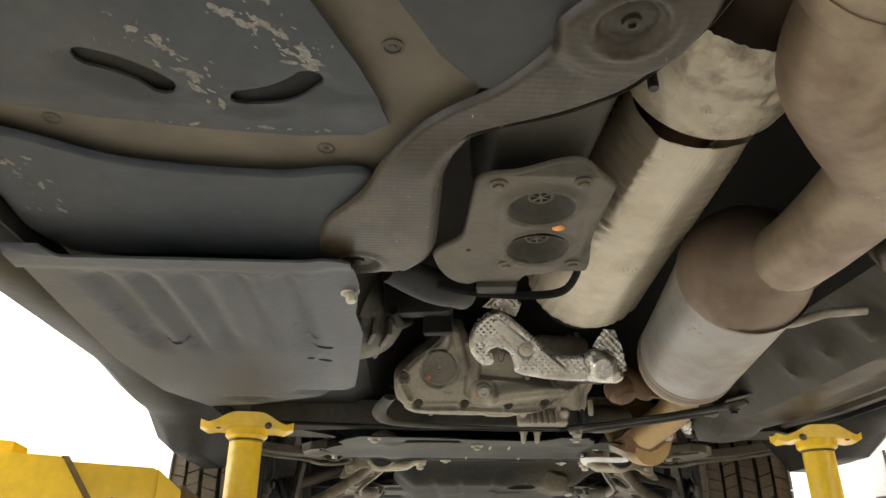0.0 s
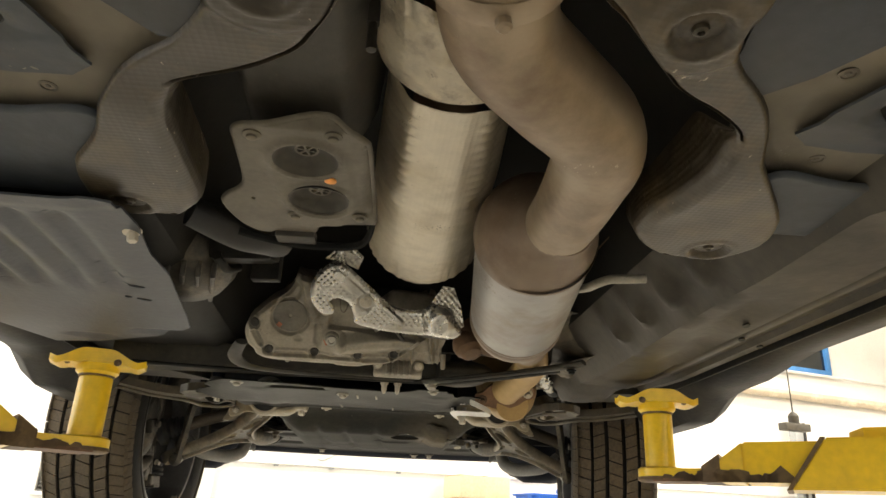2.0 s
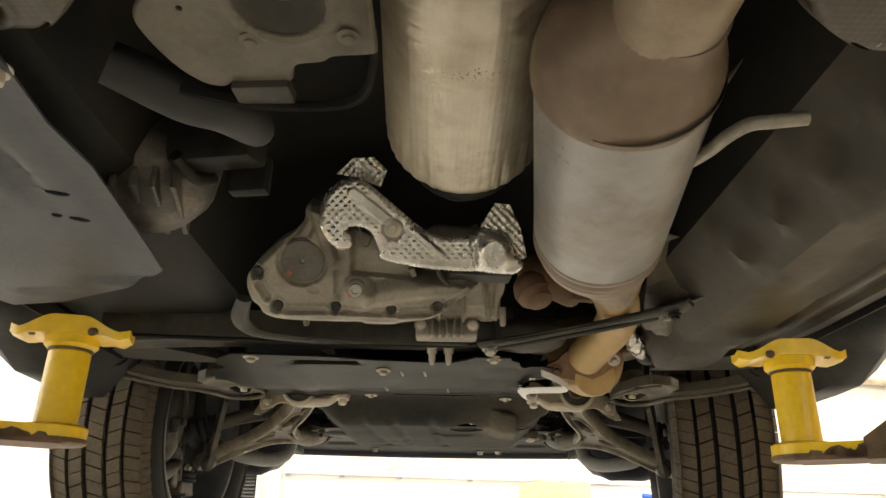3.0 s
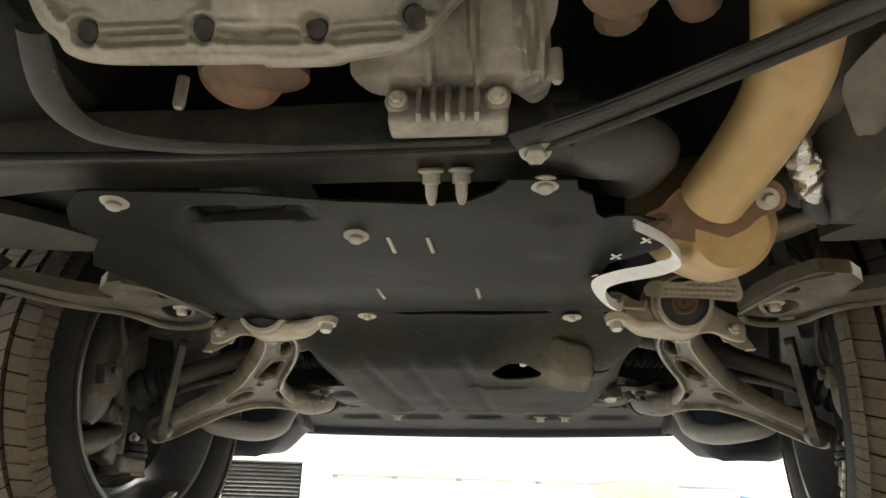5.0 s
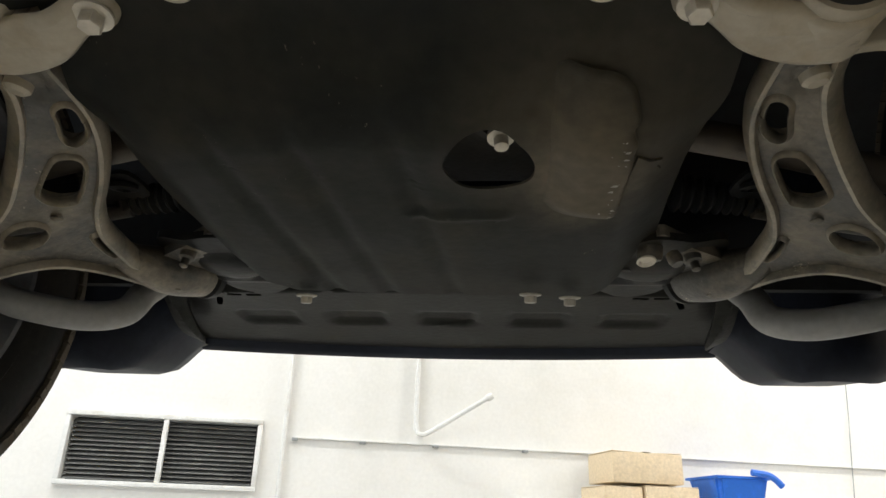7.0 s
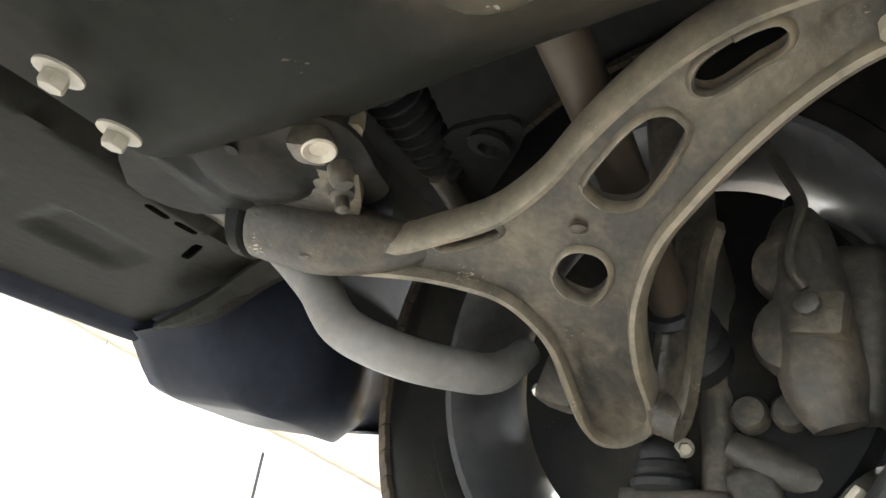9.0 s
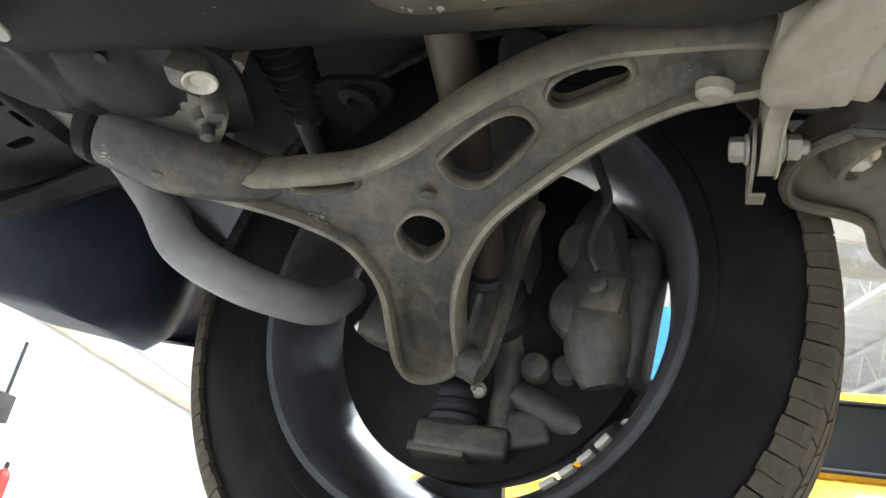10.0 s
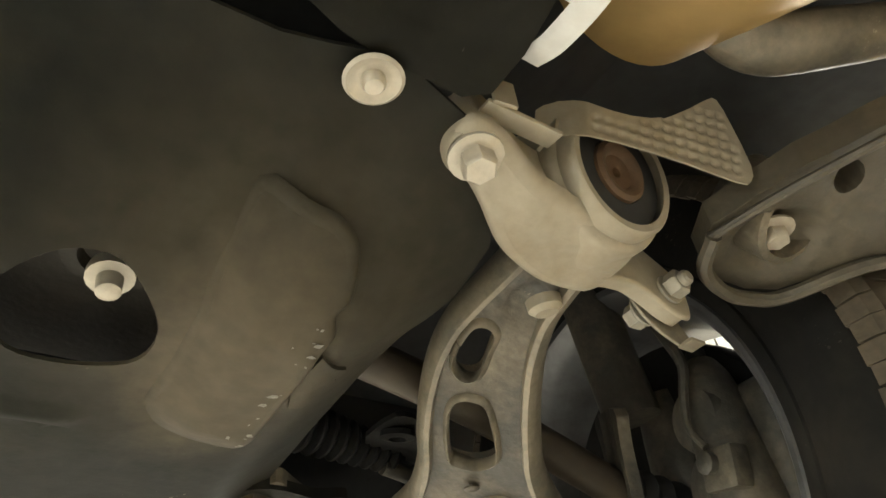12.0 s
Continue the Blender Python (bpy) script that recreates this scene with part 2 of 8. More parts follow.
    "knuckle": material("grimy_knuckle", (0.062, 0.057, 0.047), 0.5, 0.25, scale=120, second=(0.140, 0.118, 0.086), patch=0.46, vary=0.18, bump=0.25, patch_scale=17),
    "black_rubber": material("black_rubber", (0.012, 0.012, 0.012), 0.6, scale=70, vary=0.2),
    "red_mark": material("red_paint_smudge", (0.40, 0.12, 0.055), 0.6, scale=80, second=(0.25, 0.14, 0.09), patch_scale=60),
    "orange": material("orange_paint_mark", (0.75, 0.30, 0.06), 0.6, scale=80),
    "chalk": material("white_marker", (0.75, 0.74, 0.7), 0.7, scale=200, vary=0.2),
    "bare": material("pale_shield_edge", (0.60, 0.595, 0.57), 0.5, 0.25, scale=90, second=(0.50, 0.485, 0.44), patch=0.3, vary=0.05, patch_scale=10),
    "body": material("dark_body_paint", (0.0144, 0.0162, 0.0225), 0.4, scale=60, spec=0.05, coat=0.0, vary=0.1, bump=0.03),
    "wall": material("white_painted_wall", (0.80, 0.79, 0.76), 0.75, scale=40, second=(0.74, 0.73, 0.69), patch=0.4, vary=0.03, bump=0.08, patch_scale=1.2),
    "white_metal": material("white_metal", (0.76, 0.76, 0.74), 0.5, scale=60, vary=0.05, second=(0.6, 0.58, 0.53), patch=0.3),
    "grey": material("grey_housing", (0.30, 0.31, 0.31), 0.55, scale=60, vary=0.1),
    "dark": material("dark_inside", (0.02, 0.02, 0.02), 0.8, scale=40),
    "concrete": material("concrete_floor", (0.42, 0.41, 0.39), 0.6, scale=18, second=(0.35, 0.34, 0.32), patch=0.5, vary=0.08, bump=0.12, patch_scale=0.8),
    "deck": material("roof_deck", (0.66, 0.66, 0.645), 0.5, scale=30, second=(0.60, 0.595, 0.575), vary=0.05),
    "card": material("cardboard", (0.70, 0.57, 0.39), 0.8, scale=60, vary=0.1, second=(0.74, 0.62, 0.45)),
    "blue": material("blue_plastic", (0.02, 0.14, 0.62), 0.4, scale=60, vary=0.05),
    "blue_paint": material("blue_paint", (0.05, 0.20, 0.48), 0.45, scale=60, vary=0.08),
    "red": material("red_paint", (0.62, 0.03, 0.02), 0.35, scale=60, vary=0.05),
    "car_yellow": material("yellow_car_paint", (0.82, 0.47, 0.02), 0.25, scale=60, vary=0.03, bump=0.02, coat=0.5),
    "glass_dark": material("dark_window_glass", (0.012, 0.014, 0.014), 0.05, scale=20, vary=0.02, bump=0.0, spec=1.0),
    # dark underbody colour, taken near black to hold the shade of recesses
    "pan_dark": material("dark_recess_tone", (0.0120, 0.0115, 0.0098), 0.6, scale=50, second=(0.020, 0.0175, 0.0135), patch=0.4, vary=0.12, patch_scale=5, spec=0.2),
    "grimy_shaft": material("brown_drive_shaft", (0.056, 0.043, 0.028), 0.55, 0.2, scale=60, second=(0.040, 0.030, 0.020), patch=0.45, vary=0.1, bump=0.08),
    "sky_blue": material("blue_lift_paint", (0.06, 0.27, 0.66), 0.4, scale=60, vary=0.04),
    "car_orange": material("orange_car_stripe", (0.82, 0.27, 0.01), 0.3, scale=60, vary=0.03, bump=0.02, coat=0.4),
    "arm_edge": material("worn_arm_edge", (0.225, 0.192, 0.140), 0.42, 0.25, scale=130, second=(0.115, 0.104, 0.080), patch=0.48, vary=0.12, bump=0.14, patch_scale=16, flecks=(0.38, 0.34, 0.26), fleck=0.40),
    "louvre": material("dark_louvre", (0.10, 0.10, 0.095), 0.5, scale=60, vary=0.1),
    "bar_grey": material("grey_bar_paint", (0.215, 0.210, 0.198), 0.5, 0.1, scale=90, second=(0.15, 0.143, 0.13), patch=0.45, vary=0.08, bump=0.08, patch_scale=6),
    "rust_red": material("rusty_flange", (0.175, 0.094, 0.048), 0.6, 0.2, scale=90, second=(0.115, 0.062, 0.034), patch=0.45, vary=0.12, bump=0.25, patch_scale=12),
    "sand": material("beige_trim", (0.55, 0.47, 0.36), 0.6, scale=50, vary=0.08),
}


# ---- mesh helpers ----
def part(name, bm, mat, parent=None, label="", smooth=40.0):
    """Links a bmesh as one mesh object under a thing or a part."""
    bmesh.ops.recalc_face_normals(bm, faces=bm.faces)
    limit = radians(smooth)
    for fc in bm.faces:
        fc.smooth = True
    for e in bm.edges:
        if len(e.link_faces) == 2 and e.calc_face_angle(0) > limit:
            e.smooth = False
    me = bpy.data.meshes.new(name)
    bm.to_mesh(me)
    bm.free()
    me.materials.append(M[mat])
    ob = new(name, me)
    if parent is not None:
        ob.parent = parent
        ob.matrix_parent_inverse = parent.matrix_world.inverted()
    if label:
        tagged(ob, label)
    return ob


def thing(name, place, label, category, group="", kind=""):
    ob = new(name)
    ob.empty_display_size = 0.1
    ob.matrix_world = place if isinstance(place, Matrix) else Matrix.Translation(place)
    return tagged(ob, label, category, group, kind)


def spline(pts, k=6, closed=False):
    """Catmull-Rom through points of any dimension."""
    p = [np.array(q, float) for q in pts]
    n, out = len(p), []
    for i in range(n if closed else n - 1):
        a, b, c, d = ((p[(i + j) % n] for j in (-1, 0, 1, 2)) if closed else
                      (p[max(i - 1, 0)], p[i], p[i + 1], p[min(i + 2, n - 1)]))
        for s in range(k):
            t = s / k
            out.append(0.5 * (2 * b + (c - a) * t + (2 * a - 5 * b + 4 * c - d) * t * t + (3 * b - a - 3 * c + d) * t ** 3))
    if not closed:
        out.append(p[-1])
    return [tuple(q) for q in out]


def tube(pts, r, n=16, k=6, caps=True, flat=1.0, bm=None):
    """A round bar along points; r a number or one for each point; flat squeezes it upright."""
    rs = r if isinstance(r, (list, tuple)) else [r] * len(pts)
    path = spline([(*p, q) for p, q in zip(pts, rs)], k) if k > 1 else [(*p, q) for p, q in zip(pts, rs)]
    bm = bm or bmesh.new()
    c = [Vector(p[:3]) for p in path]
    up = Vector((0, 0, 1))
    rings = []
    for i, p in enumerate(path):
        d = (c[min(i + 1, len(c) - 1)] - c[max(i - 1, 0)]).normalized()
        if abs(d.z) > 0.95 and i == 0:
            up = Vector((0, 1, 0))
        side = d.cross(up).normalized()
        up = side.cross(d).normalized()
        rings.append([bm.verts.new(c[i] + (side * math.cos(2 * math.pi * j / n) + up * math.sin(2 * math.pi * j / n) * flat) * p[3]) for j in range(n)])
    for a, b in zip(rings, rings[1:]):
        for j in range(n):
            bm.faces.new((a[j], a[(j + 1) % n], b[(j + 1) % n], b[j]))
    if caps:
        bm.faces.new(rings[0][::-1])
        bm.faces.new(rings[-1])
    return bm


def lathe(profile, at, axis=(0, 0, 1), n=28, bm=None, caps=True):
    """Turns rows of (radius, height) about an axis."""
    bm = bm or bmesh.new()
    rot = Vector((0, 0, 1)).rotation_difference(Vector(axis).normalized()).to_matrix()
    rings = [[bm.verts.new(Vector(at) + rot @ Vector((r * math.cos(2 * math.pi * j / n), r * math.sin(2 * math.pi * j / n), h))) for j in range(n)]
             for r, h in profile]
    for a, b in zip(rings, rings[1:]):
        for j in range(n):
            bm.faces.new((a[j], a[(j + 1) % n], b[(j + 1) % n], b[j]))
    if caps:
        bm.faces.new(rings[0][::-1])
        bm.faces.new(rings[-1])
    return bm


def block(size, at=(0, 0, 0), turn=(0, 0, 0), bevel=0.0, bm=None, seg=2):
    """A box with rounded edges; at: its middle."""
    b2 = bmesh.new()
    bmesh.ops.create_cube(b2, size=1)
    bmesh.ops.scale(b2, vec=size, verts=b2.verts)
    if bevel:
        bmesh.ops.bevel(b2, geom=b2.edges[:], offset=bevel, segments=seg, affect="EDGES", profile=0.6)
    bmesh.ops.transform(b2, matrix=pose(*at, *turn), verts=b2.verts)
    return merge(bm, b2)


def merge(bm, extra):
    if bm is None:
        return extra
    me = bpy.data.meshes.new("join")
    extra.to_mesh(me)
    extra.free()
    bm.from_mesh(me)
    bpy.data.meshes.remove(me)
    return bm


def ring2(cx, cy, rx, ry=None, turn=0.0, n=20, power=2.0):
    """A closed loop: ellipse, or rounder box with a higher power."""
    ry = ry or rx
    out = []
    for i in range(n):
        a = 2 * math.pi * i / n
        x = math.copysign(abs(math.cos(a)) ** (2 / power), math.cos(a)) * rx
        y = math.copysign(abs(math.sin(a)) ** (2 / power), math.sin(a)) * ry
        ct, st = math.cos(radians(turn)), math.sin(radians(turn))
        out.append((cx + x * ct - y * st, cy + x * st + y * ct))
    return out


def panel(outline, holes=(), height=None, thick=0.003, cell=0.0, smooth=0, bm=None):
    """A sheet cut to an outline in plan, with holes, shaped by height(x, y) and given thickness (upwards)."""
    outer = spline(outline, smooth, True) if smooth else list(outline)
    b2 = bmesh.new()
    loops, verts = [outer, *holes], []
    for lp in loops:
        verts += [b2.verts.new((x, y, 0)) for x, y in lp]
    from mathutils.geometry import tessellate_polygon
    for tri in tessellate_polygon([[Vector((x, y, 0)) for x, y in lp] for lp in loops]):
        try:
            b2.faces.new([verts[i] for i in tri])
        except ValueError:
            pass
    if cell:
        xs, ys = [p[0] for p in outer], [p[1] for p in outer]
        for axis, lo, hi in ((0, min(xs), max(xs)), (1, min(ys), max(ys))):
            k = max(int((hi - lo) / cell), 1)
            for i in range(1, k):
                co, no = [0, 0, 0], [0, 0, 0]
                co[axis], no[axis] = lo + (hi - lo) * i / k, 1
                bmesh.ops.bisect_plane(b2, geom=b2.verts[:] + b2.edges[:] + b2.faces[:], plane_co=co, plane_no=no)
    bmesh.ops.recalc_face_normals(b2, faces=b2.faces)
    if b2.faces and sum(fc.normal.z for fc in b2.faces) > 0:
        bmesh.ops.reverse_faces(b2, faces=b2.faces)
    low = b2.faces[:]
    made = bmesh.ops.extrude_face_region(b2, geom=low)
    top = [v for v in made["geom"] if isinstance(v, bmesh.types.BMVert)]
    tops = set(top)
    for v in b2.verts:
        z = height(v.co.x, v.co.y) if height else 0.0
        v.co.z = z + (thick if v in tops else 0.0)
    return merge(bm, b2)


def bump(x, y, cx, cy, rx, ry, h, power=2):
    d = abs((x - cx) / rx) ** power + abs((y - cy) / ry) ** power
    return h * max(0.0, 1 - d) ** 0.5 if d < 1 else 0.0


def step(v, a, b):
    t = min(max((v - a) / (b - a), 0.0), 1.0)
    return t * t * (3 - 2 * t)


def hexbolt(at, axis=(0, 0, -1), r=0.010, washer=0.016, h=0.009, bm=None):
    bm = lathe([(washer * 0.7, 0), (washer, 0.0008), (washer, 0.0028), (washer * 0.8, 0.004), (r * 1.05, 0.0042)], at, axis, 20, bm)
    a = Vector(at) + Vector(axis).normalized() * 0.0042
    return lathe([(r, 0), (r, h * 0.85), (r * 0.86, h)], a, axis, 6, bm)


# ---- the car on the lift ----
car = thing("car", (0.0, -1.4, 1.25), "dark car raised on a lift, dusty underbody seen from below", "car")


def mirror(pts):
    return [(-x, *rest) for x, *rest in pts][::-1]


# body shell that closes the car above
def body_shell():
    bm = bmesh.new()
    rows = []
    for y, half, top in ((-3.75, 0.74, 2.20), (-3.6, 0.82, 2.45), (-2.9, 0.88, 2.95), (-1.2, 0.88, 3.0), (-0.4, 0.89, 2.62), (0.3, 0.90, 2.30),
                         (0.75, 0.86, 2.15), (0.95, 0.66, 1.98)):
        low = 1.745 if y < -0.9 else 1.98
        prof = [(-half, low), (-half, low + 0.18), (-half * 0.94, (low + top) / 2 + 0.06), (-half * 0.72, top - 0.05), (-half * 0.4, top),
                (half * 0.4, top), (half * 0.72, top - 0.05), (half * 0.94, (low + top) / 2 + 0.06), (half, low + 0.18), (half, low)]
        rows.append([bm.verts.new((x, y, z)) for x, z in prof])
    for a, b in zip(rows, rows[1:]):
        for j in range(len(a) - 1):
            bm.faces.new((a[j], a[j + 1], b[j + 1], b[j]))
    bm.faces.new(rows[0])
    bm.faces.new(rows[-1][::-1])
    part("body_shell", bm, "body", car, "dark painted body")


body_shell()


# floor pan: tunnel and the two sides, each one profile drawn along the car
def pan_piece(name, prof, mat, label):
    bm = bmesh.new()
    rows = []
    for i in range(125):
        y = -3.7 + 0.025 * i
        row = []
        for x, z in prof:
            if x > 0.38:
                z -= 0.030 * max(0.0, math.sin((y + 1.62 - 0.5 * (x - 0.42)) * 52)) * step(x, 0.385, 0.415) * (1 - step(x, 0.43, 0.462)) * step(y, -1.70, -1.62) * (1 - step(y, -1.2, -1.12))
                if x > 0.45:
                    z += 0.014 * step(y, -0.95, -0.65)
                z -= bump(x, y, 0.50, -0.72, 0.09, 0.10, 0.03)
                z += 0.006 * (1 - step(abs(y + 1.36), 0.05, 0.075)) * (1 - step(abs(x - 0.53), 0.02, 0.035))
                z -= 0.008 * (1 - step(abs(y + 1.95), 0.03, 0.06)) * step(x, 0.44, 0.48)
                z += 0.004 * noise.noise(Vector((x * 9, y * 5, 2))) * (1 - step(x, 0.58, 0.62))
                z += 0.010 * (1 - step(abs(x - 0.545 - 0.10 * (y + 1.4)), 0.006, 0.018)) * step(y, -1.62, -1.55) * (1 - step(y, -1.15, -1.08))
            row.append(bm.verts.new((x, y, z)))
        rows.append(row)
    for a, b in zip(rows, rows[1:]):
        for j in range(len(a) - 1):
            bm.faces.new((a[j], a[j + 1], b[j + 1], b[j]))
    return part(name, bm, mat, car, label, smooth=50)


def floor_pan():
    # left pan and tunnel carry their recess shade in the colour; right pan is olive
    pan_piece("floor_pan", [(-0.84, 1.72), (-0.60, 1.715), (-0.42, 1.712), (-0.38, 1.735)], "pan_dark", "dark floor pan, recess shade put into its colour")
    pan_piece("tunnel", [(-0.38, 1.735), (-0.33, 1.86), (-0.27, 1.945), (0.0, 1.97), (0.27, 1.945), (0.33, 1.86), (0.38, 1.765)], "pan_dark", "dark tunnel roof, recess shade put into its colour")
    pan_piece("floor_pan", [(0.38, 1.765), (0.395, 1.752), (0.41, 1.740), (0.425, 1.726), (0.44, 1.712), (0.455, 1.695), (0.47, 1.673), (0.50, 1.671), (0.53, 1.6705), (0.56, 1.670), (0.585, 1.67),
                            (0.60, 1.692), (0.615, 1.693), (0.622, 1.685), (0.642, 1.685), (0.650, 1.694), (0.66, 1.695), (0.672, 1.694), (0.679, 1.684), (0.70, 1.684), (0.708, 1.694), (0.84, 1.72)], "olive", "dusty painted floor pan with pressed ribs")
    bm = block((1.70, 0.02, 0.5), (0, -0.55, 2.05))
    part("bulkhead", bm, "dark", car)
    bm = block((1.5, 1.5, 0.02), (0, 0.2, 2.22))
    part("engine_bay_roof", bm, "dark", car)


floor_pan()
# small drain plugs and slots in the pan, their depth painted as near-black flats
for x, y in ((0.629, -1.330), (0.690, -1.285), (0.56, -1.47)):
    part("drain_slot_shade", panel(ring2(x, y, 0.012, 0.006, 70), height=lambda a, b: 1.6665 if x < 0.59 else 1.6815, thick=0.002), "pan_dark", car)


# sills: black plastic covers, pinch-weld flange
for s in (-1, 1):
    bm = bmesh.new()
    rows = []
    for i in range(30):
        y = -3.2 + i * (2.72 / 29)
        lift = 0.028 * (1 - step(y, -1.25, -1.0))
        drop = 0.058 * step(y, -0.90, -0.74)
        rows.append([bm.verts.new((s * x, y, z + lift - drop * step(x, 0.75, 0.80) * (1 - step(x, 0.885, 0.90)))) for x, z in ((0.72, 1.70), (0.745, 1.672), (0.79, 1.664), (0.845, 1.668), (0.885, 1.70), (0.90, 1.80), (0.895, 1.90))])
    for a, b in zip(rows, rows[1:]):
        for j in range(len(a) - 1):
            bm.faces.new((a[j], a[j + 1], b[j + 1], b[j]))
    part("sill_cover", bm, "black", car, "black sill cover", smooth=50)
    bm = block((0.004, 2.1, 0.03), (s * 0.712, -1.65, 1.690), bevel=0.0015)
    part("pinch_weld", bm, "black", car)
    # front wheel-arch end of the sill
    bm = tube([(s * 0.74, -0.56, 1.70), (s * 0.82, -0.50, 1.73), (s * 0.90, -0.47, 1.80), (s * 0.93, -0.46, 1.95)], [0.03, 0.04, 0.035, 0.03], 12)
    part("arch_edge", bm, "body", car)


# plastic floor panels over dusty strips
def scuff_relief(x, y):
    return noise.noise(Vector((x * 40, y * 40, 3))) * 0.0006


def edge_roll(d, r):
    """How far a sheet has turned up at distance d from its rounded edge."""
    return r - math.sqrt(max(0.0, r * r - (r - d) ** 2)) if d < r else 0.0


def inset(loop, d):
    """A closed outline moved inwards by d."""
    area = sum(p[0] * q[1] - q[0] * p[1] for p, q in zip(loop, loop[1:] + loop[:1]))
    sign, out = (1 if area > 0 else -1), []
    for i, p in enumerate(loop):
        a, b = loop[i - 1], loop[(i + 1) % len(loop)]
        tx, ty = b[0] - a[0], b[1] - a[1]
        k = sign * d / max(math.hypot(tx, ty), 1e-6)
        out.append((p[0] - ty * k, p[1] + tx * k))
    return out


def rolled(outline, holes, height, r, thick, cell):
    """A shaped sheet whose whole rim turns up in a quarter round of radius r."""
    edge = inset(outline, r)
    bm = panel(edge, holes, height, thick, cell)
    zs = [height(x, y) for x, y in edge]
    rings = []
    for k in range(6):
        a = math.pi / 2 * k / 5
        ring = inset(outline, r - r * math.sin(a))
        rings.append([bm.verts.new((x, y, z + r * (1 - math.cos(a)))) for (x, y), z in zip(ring, zs)])
    n = len(zs)
    for a, b in zip(rings, rings[1:]):
        for i in range(n):
            bm.faces.new((a[i], b[i], b[(i + 1) % n], a[(i + 1) % n]))
    return bm


def ragged(bm, x, y, z, a, b, turn, rnd, n=11):
    """A thin flat mark with an uneven outline."""
    ct, st = math.cos(turn), math.sin(turn)
    ring = []
    for q in range(n):
        an = 2 * math.pi * q / n
        k = 0.55 + 0.75 * rnd.random()
        u, v = a * k * math.cos(an), b * k * math.sin(an)
        ring.append(bm.verts.new((x + u * ct - v * st, y + u * st + v * ct, z)))
    bm.faces.new(ring)


SLOTS = ((-0.520, -2.062, 0.026, 33, -0.004), (-0.410, -2.046, 0.029, -26, 0.005))


def slot_loop(cx, cy, half, turn, bow, wide=0.012):
    """A bowed slot with round ends."""
    ct, st = math.cos(radians(turn)), math.sin(radians(turn))
    spine = [(-half + 2 * half * i / 8, bow * (1 - (i / 4 - 1) ** 2)) for i in range(9)]
    loop = [(u, v - wide) for u, v in spine]
    loop += [(half + wide * math.cos(a), wide * math.sin(a)) for a in (-0.9, -0.3, 0.3, 0.9)]
    loop += [(u, v + wide) for u, v in spine[::-1]]
    loop += [(-half - wide * math.cos(a), wide * math.sin(a)) for a in (0.9, 0.3, -0.3, -0.9)]
    return [(cx + u * ct - v * st, cy + u * st + v * ct) for u, v in loop]


